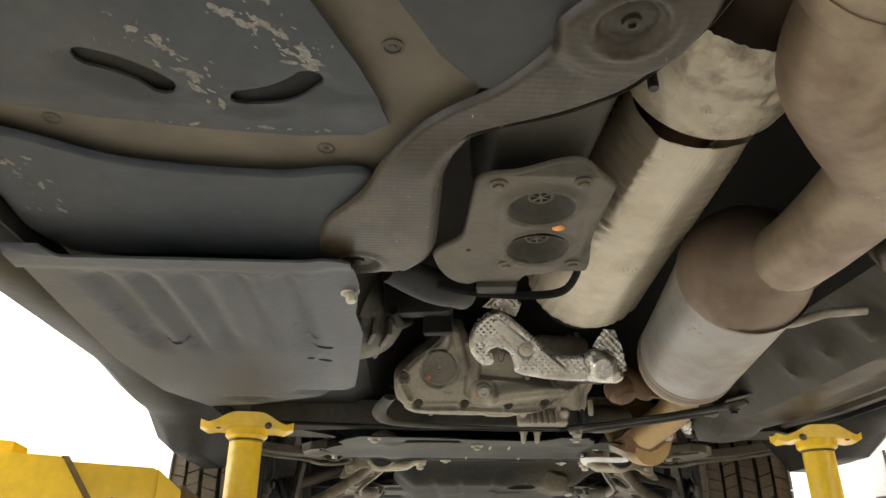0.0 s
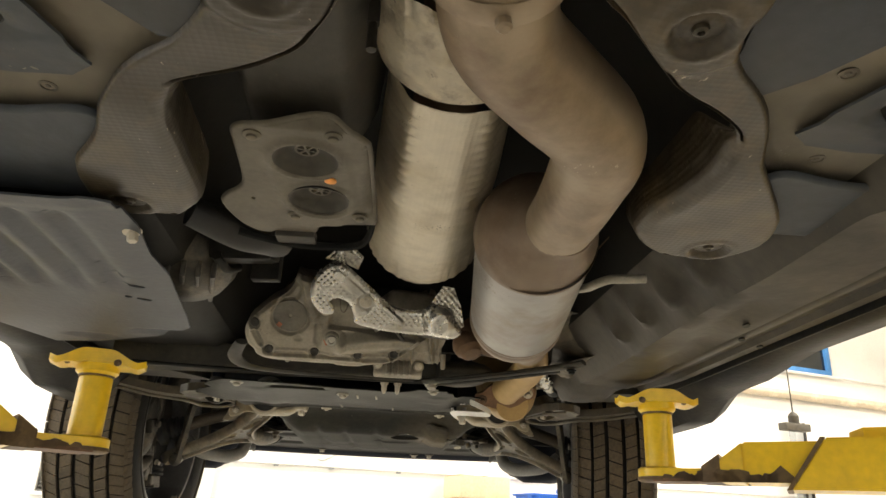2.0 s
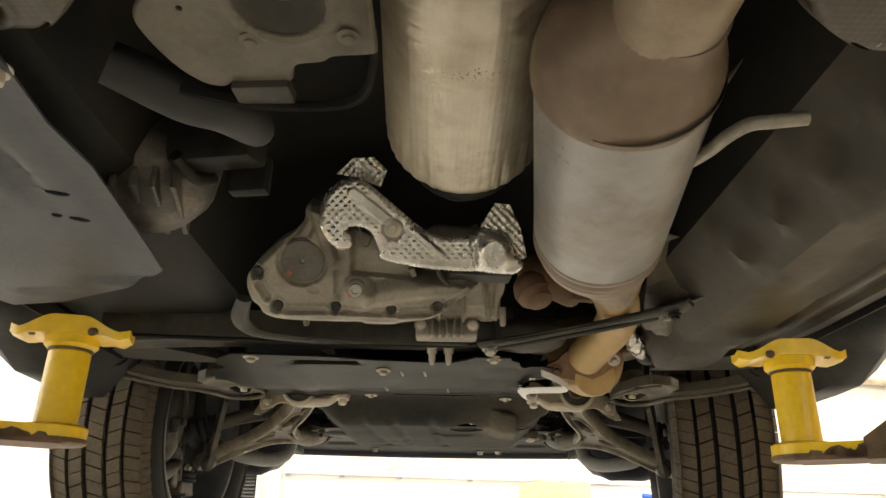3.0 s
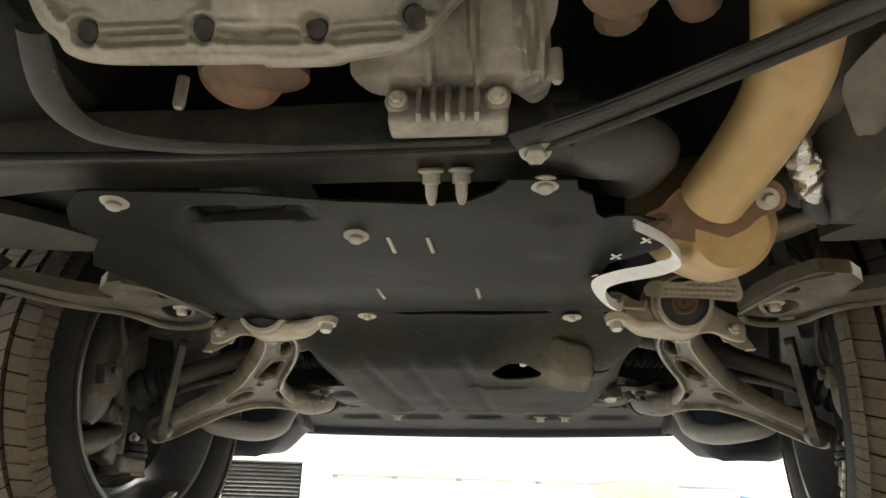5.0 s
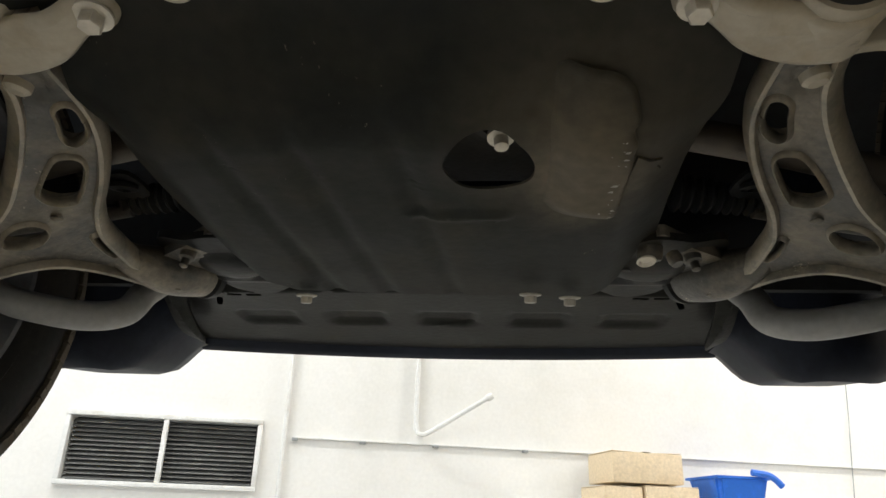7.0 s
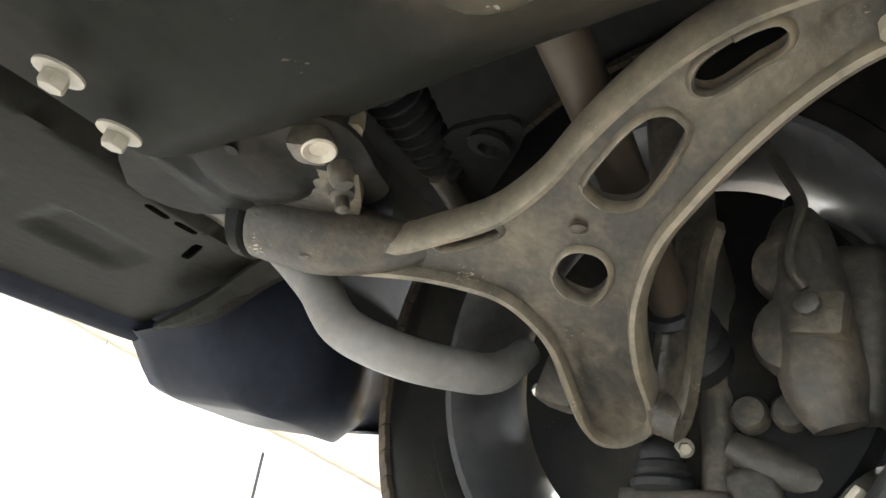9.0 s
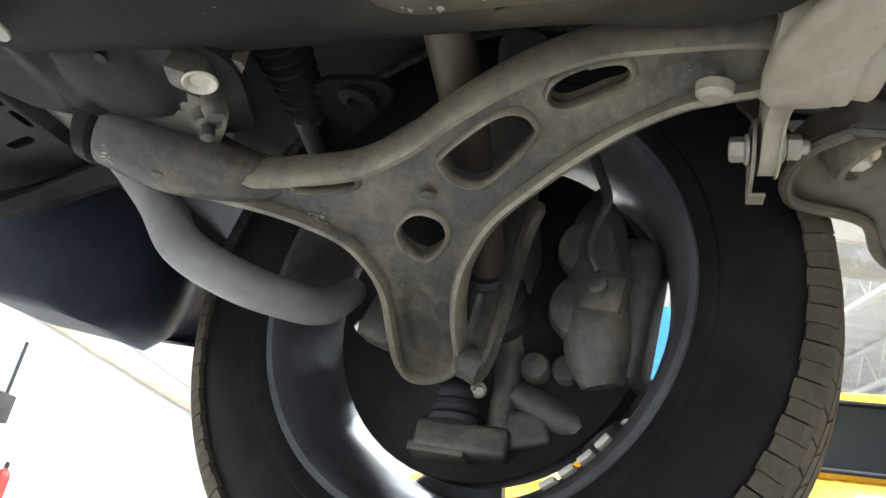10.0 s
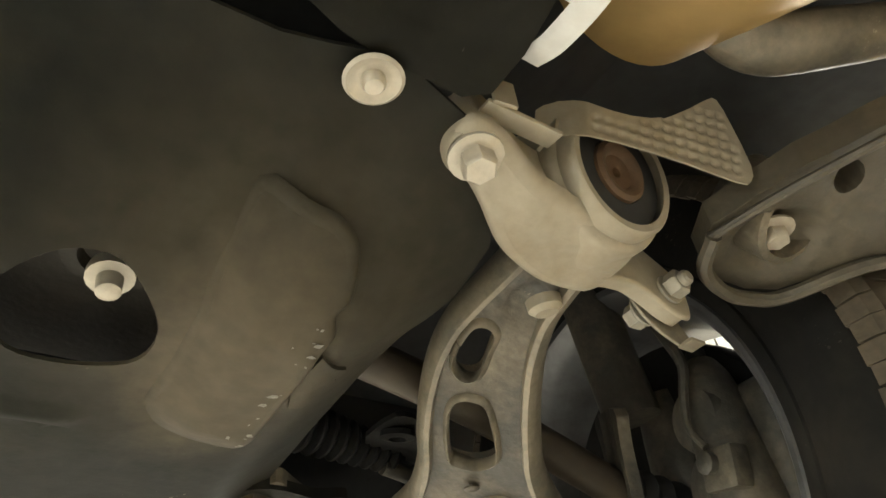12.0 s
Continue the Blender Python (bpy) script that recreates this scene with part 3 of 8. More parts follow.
for s in (-1, 1):
    side = (lambda p: p) if s < 0 else mirror
    base = side([(-0.70, -3.3), (-0.12, -3.3), (-0.18, -2.2), (-0.26, -2.02), (-0.30, -1.79), (-0.36, -1.725 if s > 0 else -1.79), (-0.70, -1.74 if s > 0 else -1.79)])
    part("floor_strip", panel(base, height=lambda x, y: 1.7080 + 0.0008 * math.sin(abs(x) * 30), thick=0.002, cell=0.03), "strip", car, "dusty brown strip between floor panels")
    slots = [slot_loop(*row) for row in SLOTS]
    if s > 0:
        slots = [[(-x, y) for x, y in lp] for lp in slots]
    rear = side([(-0.73, -3.3), (-0.74, -2.3), (-0.69, -2.055), (-0.63, -2.024), (-0.561, -2.001), (-0.484, -1.988), (-0.40, -1.981), (-0.345, -1.985), (-0.322, -2.005), (-0.331, -2.046), (-0.345, -2.085),
                 (-0.375, -2.155), (-0.56, -2.45), (-0.62, -2.8), (-0.64, -3.3)])

    def rear_shape(x, y):
        z = 1.6945 + 0.005 * step(y, -2.028, -1.988) - 0.002 * (1 - step(abs(y + 2.035), 0.004, 0.014))
        for cx, cy, half, turn, bow in SLOTS:
            ct, st = math.cos(radians(turn)), math.sin(radians(turn))
            dx, dy = -abs(x) - cx, y - cy
            u, v = dx * ct + dy * st, -dx * st + dy * ct
            z += 0.006 * (1 - step(math.hypot(max(0.0, abs(u) - half), v - bow * (1 - min(1.0, (u / half) ** 2)) - 0.004), 0.008, 0.026))
        return z + scuff_relief(x, y)

    part("floor_panel", panel(rear, slots, rear_shape, 0.003, 0.0085), "scuffed" if s < 0 else "panel", car, "dark plastic floor panel with scuffed white patches" if s < 0 else "dark plastic floor panel")
    for lp in slots:
        mx, my = sum(p[0] for p in lp) / len(lp), sum(p[1] for p in lp) / len(lp)
        # near-black sheet behind the slot, painting the shade of a deep opening
        part("slot_shade", panel(ring2(mx, my, 0.060, 0.046), height=lambda x, y: 1.7045, thick=0.001), "pan_dark", car)
    inner = side([(-0.318, -2.155), (-0.284, -2.097), (-0.252, -2.061), (-0.22, -2.06), (-0.19, -2.2), (-0.17, -3.3), (-0.55, -3.3), (-0.54, -2.75), (-0.47, -2.43)])
    part("floor_panel", panel(inner, height=lambda x, y: 1.695 + scuff_relief(x, y), cell=0.03), "panel", car, "dark plastic floor panel")
    ahead = -1.746 if s < 0 else -1.796
    front = side([(-0.700, -1.985), (-0.648, -1.984), (-0.581, -1.948), (-0.52, -1.932), (-0.427, -1.925), (-0.345, -1.934), (-0.33, -1.85), (-0.36, ahead - 0.002), (-0.50, ahead), (-0.658, ahead + 0.003), (-0.690, ahead - 0.008), (-0.704, ahead - 0.040), (-0.709, ahead - 0.075), (-0.706, -1.87)])

    def front_shape(x, y):
        return 1.692 - 0.004 * step(y, -1.90, -1.80) + scuff_relief(x, y)

    part("floor_panel", rolled(spline(front, 6, True), [], front_shape, 0.006, 0.003, 0.014), "panel", car, "dark plastic floor panel", smooth=60)
    for x, y in ((-0.381, -1.950), (-0.609, -1.984), (-0.319, -2.090)):
        bm = lathe([(0.0085, 0), (0.009, 0.0012), (0.0065, 0.0016), (0.006, 0.0004), (0.003, 0.0004), (0.002, 0.0014)], (-s * x, y, 1.7078), (0, 0, -1), 14)
        part("rivet", bm, "beam", car)
# scuffs: clustered along two drag lines and at the panel's lip
rnd = random.Random(11)
bm = bmesh.new()
for ax, ay, bx, by, count, spread, big in ((-0.500, -2.108, -0.452, -2.048, 34, 0.014, 0.0042), (-0.443, -2.142, -0.374, -2.082, 40, 0.012, 0.0045), (-0.535, -1.996, -0.375, -1.989, 14, 0.004, 0.0040),
                                           (-0.44, -2.22, -0.40, -2.13, 16, 0.018, 0.003)):
    for k in range(count):
        t = rnd.random()
        size = big * (0.18 + rnd.random() ** 2.2)
        x, y = ax + (bx - ax) * t + rnd.gauss(0, spread * 0.6), ay + (by - ay) * t + rnd.gauss(0, spread * 0.6)
        ragged(bm, x, y, rear_shape(x, y) - 0.0003, size * (1.2 + 1.4 * rnd.random()), size * 0.8, math.atan2(by - ay, bx - ax) + rnd.gauss(0, 0.35), rnd)
for k in range(22):
    t = rnd.random()
    size = 0.0032 * (0.2 + rnd.random() ** 2)
    x, y = -0.665 + rnd.gauss(0, 0.010), -1.945 + 0.10 * t
    ragged(bm, x, y, front_shape(x, y) - 0.0003, size * 2.2, size * 0.8, 1.1 + rnd.gauss(0, 0.4), rnd)
tagged(part("scuff_marks", bm, "scuff", car), "pale scuff marks scraped into the panel", kind="stuff")

# ribbed grey tray on the driver's side
def tray_shape(x, y):
    z = 1.6665 - 0.010 * step(y, -1.75, -1.15)
    z -= 0.007 * (1 - step(abs(y + 1.785), 0.018, 0.030))
    for i, xr in enumerate((-0.662, -0.612, -0.560, -0.505, -0.452)):
        xx = xr + 0.05 * (-1.72 - y) * 0.15
        z += 0.011 * (1 - step(abs(x - xx), 0.008, 0.019)) * step(y, -1.745, -1.715) * (1 - step(y, -1.50 - 0.01 * i, -1.42))
    z += 0.005 * step(x, -0.42, -0.38)
    z += bump(x, y, -0.46, -1.20, 0.05, 0.018, 0.008) + bump(x, y, -0.60, -1.14, 0.05, 0.018, 0.006)
    return z


tray = part("tray", panel([(-0.728, -1.812), (-0.69, -1.812), (-0.672, -1.797), (-0.40, -1.795), (-0.368, -1.782), (-0.362, -1.70), (-0.372, -1.60), (-0.366, -1.52),
                           (-0.386, -1.30), (-0.394, -1.232), (-0.47, -1.165), (-0.60, -1.09), (-0.69, -1.068), (-0.742, -1.20), (-0.757, -1.40), (-0.745, -1.62)],
                          [ring2(-0.425, -1.47, 0.013, 0.006, 20, 12), ring2(-0.43, -1.405, 0.012, 0.006, 25, 12), ring2(-0.452, -1.415, 0.006, 0.006, 0, 10),
                           ring2(-0.644, -1.478, 0.013, 0.006, -10, 12)],
                          tray_shape, 0.003, 0.0115), "tray", car, "ribbed grey plastic tray", smooth=60)
part("tray_bolt", hexbolt((-0.375, -1.677, 1.674), (0.2, -0.1, -1), 0.007, 0.012, 0.012), "bolt", tray)


# dimpled heat shields beside the tunnel: a flat face whose inner side turns up into a wall over the front lobe
def along(rows, y):
    return float(np.interp(y, [r[0] for r in rows], [r[1] for r in rows]))


OUT_L = ((-2.60, 0.176), (-2.30, 0.178), (-2.19, 0.184), (-2.163, 0.192), (-2.152, 0.206), (-2.136, 0.209), (-2.115, 0.204), (-2.087, 0.222), (-2.06, 0.242), (-2.037, 0.273), (-2.009, 0.299), (-1.963, 0.329),
         (-1.912, 0.347), (-1.880, 0.366), (-1.848, 0.389), (-1.804, 0.402), (-1.76, 0.404), (-1.73, 0.396), (-1.712, 0.376), (-1.704, 0.350))
IN_L = ((-2.60, 0.10), (-2.30, 0.092), (-2.20, 0.098), (-2.152, 0.104), (-2.117, 0.115), (-2.07, 0.140), (-2.038, 0.180), (-2.025, 0.208), (-2.015, 0.236), (-2.0, 0.262), (-1.97, 0.284), (-1.93, 0.294),
        (-1.85, 0.294), (-1.78, 0.294), (-1.75, 0.298), (-1.72, 0.312), (-1.704, 0.338))
OUT_R = ((-2.60, 0.22), (-2.24, 0.202), (-2.179, 0.200), (-2.149, 0.195), (-2.117, 0.205), (-2.093, 0.224), (-2.073, 0.248), (-2.044, 0.273), (-2.005, 0.296), (-1.965, 0.312), (-1.921, 0.345), (-1.878, 0.378),
         (-1.836, 0.406), (-1.80, 0.418), (-1.762, 0.421), (-1.735, 0.408), (-1.712, 0.386), (-1.700, 0.360))
IN_R = ((-2.60, 0.07), (-2.20, 0.066), (-2.165, 0.078), (-2.152, 0.099), (-2.113, 0.136), (-2.066, 0.181), (-2.042, 0.226), (-2.018, 0.258), (-1.985, 0.283), (-1.93, 0.290), (-1.87, 0.282), (-1.82, 0.268),
        (-1.77, 0.270), (-1.73, 0.296), (-1.700, 0.345))


def heat_shield(s, outer, inner, wall_x):
    bm = bmesh.new()
    rows = []
    for i in range(181):
        y = -2.60 + 0.40 * i / 30 if i < 30 else -2.20 + 0.50 * (i - 30) / 150
        y = min(y, outer[-1][0])
        xo = sum(along(outer, y + q) for q in (-0.008, 0, 0.008)) / 3
        xi = sum(along(inner, y + q) for q in (-0.008, 0, 0.008)) / 3
        rise = 0.064 * step(y, -2.02, -1.95) * (1 - step(y, outer[-1][0] - 0.075, outer[-1][0] - 0.004))
        end = edge_roll(outer[-1][0] - y, 0.022)
        zb = 1.689 - 0.0075 * step(y, -2.02, -1.93)
        row = []
        for j in range(33):
            u = j / 32
            x = xo + (xi - xo) * u
            z = zb + 0.0022 * noise.noise(Vector((x * 14, y * 14, s)))
            z += edge_roll((1 - abs(2 * u - 1)) * abs(xo - xi) / 2 if rise < 0.01 else u * abs(xo - xi), 0.007)
            for cx, cy in ((0.361, -1.745), (0.160, -2.146)):
                d = math.hypot(x - cx, y - cy)
                z += 0.006 * (1 - step(d, 0.019, 0.026)) - 0.002 * (1 - step(abs(d - 0.028), 0.002, 0.007))
            d = math.hypot(x - 0.158, y + 2.146)
            z -= 0.006 * (1 - step(d, 0.045, 0.062))
            row.append(bm.verts.new((s * x, y, z + end)))
        # rounded fold, then the wall leaning in to its upper edge
        r = min(0.022, rise / 2 + 0.003)
        for j in range(1, 6):
            a = math.pi / 2 * j / 5
            row.append(bm.verts.new((s * (xi - r * math.sin(a)), y, zb + end + r * (1 - math.cos(a)))))
        top = max(rise - end * 0.6, r + 0.001)
        lean = min(wall_x, xi - r) if rise > 0.01 else xi - r
        for j in range(1, 9):
            t = j / 8
            row.append(bm.verts.new((s * (xi - r + (lean - xi + r) * t * step(rise, 0.0, 0.06) + 0.0012 * noise.noise(Vector((y * 40, t * 3, 4)))), y, zb + end + r + (top - r) * t)))
        rows.append(row)
    for a, b in zip(rows, rows[1:]):
        for j in range(len(a) - 1):
            bm.faces.new((a[j], a[j + 1], b[j + 1], b[j]))
    bmesh.ops.remove_doubles(bm, verts=bm.verts, dist=0.00005)
    sh = part("heat_shield", bm, "shield", car, "dirty dimpled aluminium heat shield", smooth=75)
    for cx, cy in ((0.361, -1.745), (0.160, -2.146)):
        nut = lathe([(0.016, 0), (0.018, 0.001), (0.015, 0.0025), (0.007, 0.002), (0.006, 0.005), (0.003, 0.006), (0.002, 0.003)], (s * cx, cy, 1.6885 if cy > -1.9 else 1.6905), (0, 0, -1), 22)
        part("push_nut", nut, "shield", sh)


heat_shield(-1, OUT_L, IN_L, 0.276)
heat_shield(1, OUT_R, IN_R, 0.250)


# grille plate of the tunnel cross-member
GRILLES = ((-0.155, -1.803), (-0.143, -1.706))
PLATE = [(-0.234, -1.856), (-0.221, -1.870), (-0.19, -1.876), (-0.138, -1.886), (-0.112, -1.880), (-0.084, -1.855), (-0.078, -1.828), (-0.074, -1.76), (-0.070, -1.70), (-0.066, -1.652), (-0.072, -1.642), (-0.105, -1.638), (-0.118, -1.630),
         (-0.143, -1.624), (-0.152, -1.600), (-0.18, -1.596), (-0.205, -1.598), (-0.216, -1.590), (-0.232, -1.592), (-0.245, -1.604), (-0.256, -1.622), (-0.268, -1.655), (-0.272, -1.680), (-0.262, -1.700), (-0.246, -1.716), (-0.238, -1.735), (-0.236, -1.79), (-0.2355, -1.83)]


def plate_shape(x, y):
    z = 1.731 - 0.011 * step(y, -1.78, -1.62)
    for cx, cy in GRILLES:
        d = math.hypot(x - cx, y - cy)
        z -= 0.0024 * (1 - step(abs(d - 0.0430), 0.0010, 0.0034))
    # raised field round both grilles
    z -= 0.003 * (1 - step(from_line(x, y, *GRILLES[0], *GRILLES[1]), 0.046, 0.053))
    return z + 0.018 * step(x, -0.088, -0.070) * (1 - step(y, -1.70, -1.66)) + 0.012 * step(-y, 1.868, 1.884)


def from_line(x, y, ax, ay, bx, by):
    t = min(max(((x - ax) * (bx - ax) + (y - ay) * (by - ay)) / ((bx - ax) ** 2 + (by - ay) ** 2), 0.0), 1.0)
    return math.hypot(x - ax - t * (bx - ax), y - ay - t * (by - ay))


plate = part("crossmember_plate", rolled(spline(PLATE, 5, True), [ring2(-0.228, -1.695, 0.003, n=8)] + [ring2(cx, cy, 0.0385, n=40) for cx, cy in GRILLES], plate_shape, 0.005, 0.003, 0.0045), "plate", car, "dusty steel plate with two round grilles", smooth=70)
for cx, cy in GRILLES:
    z = plate_shape(cx, cy) + 0.019
    bm = lathe([(0.0125, 0), (0.0145, 0.001), (0.0145, 0.004), (0.0115, 0.004), (0.0115, 0)], (cx, cy, z), (0, 0, -1), 24, caps=False)
    lathe([(0.0032, 0), (0.004, 0.004), (0.001, 0.005)], (cx, cy, z), (0, 0, -1), 12, bm)
    for i in range(6):
        a = radians(60 * i + 15)
        block((0.010, 0.0028, 0.004), (cx + 0.0075 * math.cos(a), cy + 0.0075 * math.sin(a), z - 0.002), (0, 0, 60 * i + 15), bm=bm)
    part("round_grille", bm, "plate", plate, "round spoked grille")
    # flat dark disc behind the spokes in place of shaded depth
    part("grille_shade", lathe([(0.012, 0.0), (0.001, 0.0)], (cx, cy, z - 0.0008), (0, 0, -1), 20), "dark", plate)
    part("grille_dish", lathe([(0.0135, 0.0008), (0.0170, 0.0000), (0.024, 0.0015), (0.033, 0.0090), (0.0375, 0.0185), (0.0400, 0.0190)], (cx, cy, z), (0, 0, -1), 44, caps=False), "duct", plate, "dark dished rubber round the grille", smooth=70)
for x, y in ((-0.210, -1.853), (-0.121, -1.863), (-0.176, -1.661), (-0.090, -1.668)):
    bm = lathe([(0.010, 0), (0.0105, 0.002), (0.006, 0.0035), (0.006, 0.006), (0.004, 0.007)], (x, y, plate_shape(x, y)), (0, 0, -1), 16)
    part("plate_bolt", bm, "strip", plate)
part("paint_dot", lathe([(0.0075, 0), (0.0075, 0.002), (0.005, 0.003)], (-0.127, -1.760, plate_shape(-0.127, -1.76) + 0.0005), (0, 0, -1), 14), "orange", plate, "orange paint dot")
# boxed duct above the plate, its inner side sloping up to the shaft
bm = bmesh.new()
rows = []
for y, drop in ((-2.20, 0.0), (-2.06, 0.0), (-1.95, 0.0), (-1.84, 0.002), (-1.74, 0.006)):
    prof = [(-0.230, 1.90), (-0.227, 1.80), (-0.222, 1.772), (-0.212, 1.765), (-0.16, 1.764), (-0.118, 1.767), (-0.108, 1.774), (-0.088, 1.81), (-0.076, 1.84), (-0.070, 1.90)]
    rows.append([bm.verts.new((x, y, z + drop)) for x, z in prof])
for a, b in zip(rows, rows[1:]):
    for j in range(len(a) - 1):
        bm.faces.new((a[j], a[j + 1], b[j + 1], b[j]))
part("tunnel_duct", bm, "duct", car, "grimy boxed duct above the plate", smooth=50)
bm = block((0.012, 0.010, 0.03), (-0.085, -1.99, 1.80), bevel=0.002)
lathe([(0.005, 0), (0.005, 0.03)], (-0.085, -1.99, 1.785), (0, 0, -1), 10, bm)
part("stud", bm, "cast_dark", car)
# flat bracket with a turned-up lip and its clip in front of the plate
bm = tube([(-0.262, -1.585, 1.722), (-0.20, -1.572, 1.715), (-0.13, -1.574, 1.712), (-0.088, -1.586, 1.714), (-0.074, -1.615, 1.725), (-0.072, -1.65, 1.745)], 0.004, 8, flat=1.6)
part("wire_bracket", bm, "black", car)
part("bracket_clip", block((0.056, 0.030, 0.014), (-0.180, -1.588, 1.719), (0, 0, -4), 0.003), "cast_dark", car, "grey clip on the flat bracket")
bm = tube([(-0.33, -1.60, 1.74), (-0.27, -1.56, 1.73), (-0.235, -1.53, 1.735), (-0.22, -1.47, 1.75), (-0.24, -1.42, 1.78)], [0.022, 0.026, 0.026, 0.022, 0.018], 14)
part("rubber_hose", bm, "black_rubber", car)
bm = block((0.11, 0.06, 0.07), (-0.285, -1.40, 1.775), (12, 0, -10), 0.012)
block((0.05, 0.02, 0.05), (-0.25, -1.36, 1.745), (0, 0, -10), 0.004, bm=bm)
tube([(-0.325, -1.42, 1.74), (-0.315, -1.375, 1.733), (-0.30, -1.35, 1.745)], 0.008, 10, bm=bm)
part("mount_bracket", bm, "black", car)
# gearbox bell behind the tray
bm = lathe([(0.05, -0.06), (0.085, -0.05), (0.095, -0.02), (0.088, 0.03), (0.07, 0.06), (0.03, 0.075)], (-0.395, -1.33, 1.775), (0.15, -0.35, -1), 26)
for i in range(5):
    block((0.008, 0.15, 0.03), (-0.445 + 0.025 * i, -1.33, 1.72), (0, 0, 12), 0.003, bm=bm)
part("gearbox_bell", bm, "knuckle", car, "grimy cast gearbox housing")


# ---- exhaust and driveshaft ----
exhaust = part("exhaust_pipe", tube([(-0.06, -2.75, 1.715), (-0.03, -2.45, 1.712), (-0.004, -2.22, 1.710), (0.006, -2.15, 1.710), (0.026, -2.085, 1.710), (0.080, -2.023, 1.711),
                                     (0.134, -1.966, 1.712), (0.160, -1.912, 1.712), (0.167, -1.85, 1.712), (0.172, -1.77, 1.713), (0.174, -1.70, 1.717)],
                                    [0.048, 0.048, 0.047, 0.0465, 0.048, 0.050, 0.050, 0.049, 0.047, 0.046, 0.046], 32, 8), "rust", car, "rusty bent exhaust pipe")
bm = tube([(-0.03, -2.45, 1.712), (-0.012, -2.28, 1.710), (-0.002, -2.205, 1.710), (0.003, -2.168, 1.710)], [0.054, 0.0545, 0.054, 0.0535], 32, 3)
part("sleeve_clamp", bm, "rust", exhaust, "stained tan clamp sleeve")
bm = tube([(0.0005, -2.186, 1.710), (0.002, -2.176, 1.710), (0.0035, -2.163, 1.710)], [0.0552, 0.0562, 0.0545], 32, 2)
lathe([(0.006, 0), (0.006, 0.010), (0.004, 0.012)], (0.006, -2.172, 1.658), (0.1, -0.1, -1), 8, bm)
part("clamp_ring", bm, "rust", exhaust)
bm = lathe([(0.012, -0.020), (0.017, -0.016), (0.018, 0.012), (0.013, 0.020)], (-0.060, -2.215, 1.705), (0.9, 0.2, -0.4), 18)
block((0.030, 0.040, 0.008), (-0.052, -2.225, 1.722), (0, -20, 10), 0.003, bm=bm)
part("clamp_bolt", bm, "cast", exhaust, "pale clamp bolt on the sleeve")
A0, A1 = Vector((0.166, -1.62, 1.738)), Vector((0.214, -1.262, 1.716))
axis = (A1 - A0).normalized()
L = (A1 - A0).length
bm = tube([(0.1765, -1.722, 1.7155), (0.176, -1.706, 1.718), (0.173, -1.680, 1.724), (0.170, -1.655, 1.730), (0.168, -1.636, 1.735), tuple(A0), tuple(A0 + axis * 0.014), tuple(A0 + axis * 0.018)], [0.0462, 0.050, 0.064, 0.080, 0.0885, 0.0915, 0.0915, 0.088], 44, 3)
part("muffler_cone", bm, "rust_dark", exhaust, "brown rear cone")
bm = lathe([(0.088, 0.010), (0.0885, 0.03), (0.0885, L * 0.5), (0.0885, L - 0.03), (0.086, L - 0.022), (0.089, L - 0.012), (0.089, L), (0.084, L + 0.008), (0.060, L + 0.010)], A0, axis, 48)
part("muffler", bm, "muffler", exhaust, "grey round muffler body")
part("muffler_band", lathe([(0.0880, L - 0.030), (0.0892, L - 0.028), (0.0892, L - 0.022), (0.0868, L - 0.018), (0.0896, L - 0.012), (0.0898, L), (0.0850, L + 0.009)], A0, axis, 48, caps=False), "rust_dark", exhaust, "rusty seam round the muffler")
bm = tube([tuple(A1 + axis * 0.002), (0.219, -1.238, 1.716), (0.233, -1.203, 1.714), (0.249, -1.164, 1.711), (0.263, -1.125, 1.708), (0.273, -1.097, 1.706), (0.278, -1.084, 1.706)], [0.0875, 0.0845, 0.074, 0.062, 0.0515, 0.0455, 0.0440], 44, 4)
part("front_cone", bm, "rust", exhaust, "brown front cone of the muffler")
part("front_pipe", tube([(0.272, -1.10, 1.706), (0.280, -1.075, 1.706), (0.298, -1.015, 1.708), (0.320, -0.945, 1.710), (0.333, -0.885, 1.708), (0.328, -0.815, 1.694), (0.304, -0.712, 1.672)], [0.0385, 0.0385, 0.0385, 0.0385, 0.0385, 0.038, 0.038], 28), "ochre", exhaust, "heat-tinted front pipe")
ear = Vector((0.118, -0.025, 0.018)).normalized()
axis = Vector((-0.10, -0.80, -0.58))
axis = (axis - ear * axis.dot(ear)).normalized()
frame_m = Matrix.Translation((0.306, -0.701, 1.659)) @ Matrix((ear, (-axis).cross(ear), -axis)).transposed().to_4x4()
bm = panel([(-0.080, 0.006), (-0.076, -0.014), (-0.056, -0.020), (-0.036, -0.034), (0.0, -0.046), (0.034, -0.038), (0.052, -0.024), (0.074, -0.017), (0.081, 0.0), (0.074, 0.015), (0.05, 0.019),
            (0.03, 0.030), (0.0, 0.035), (-0.03, 0.030), (-0.05, 0.021), (-0.072, 0.018)], thick=0.012, smooth=4)
bmesh.ops.transform(bm, matrix=frame_m, verts=bm.verts)
flange = part("exhaust_flange", bm, "rust_red", exhaust, "rusty two-bolt flange")
for x, y, z, m in ((0.364, -0.714, 1.668, "bolt"), (0.247, -0.689, 1.650, "iron")):
    part("flange_bolt", hexbolt((x, y, z), axis, 0.008, 0.013, 0.011), m, flange)
bm = lathe([(0.042, -0.120), (0.050, -0.105), (0.068, -0.060), (0.080, -0.015), (0.086, 0.04), (0.086, 0.16), (0.084, 0.24)], (0.336, -0.585, 1.700), (0.06, 0.85, 0.52), 44)
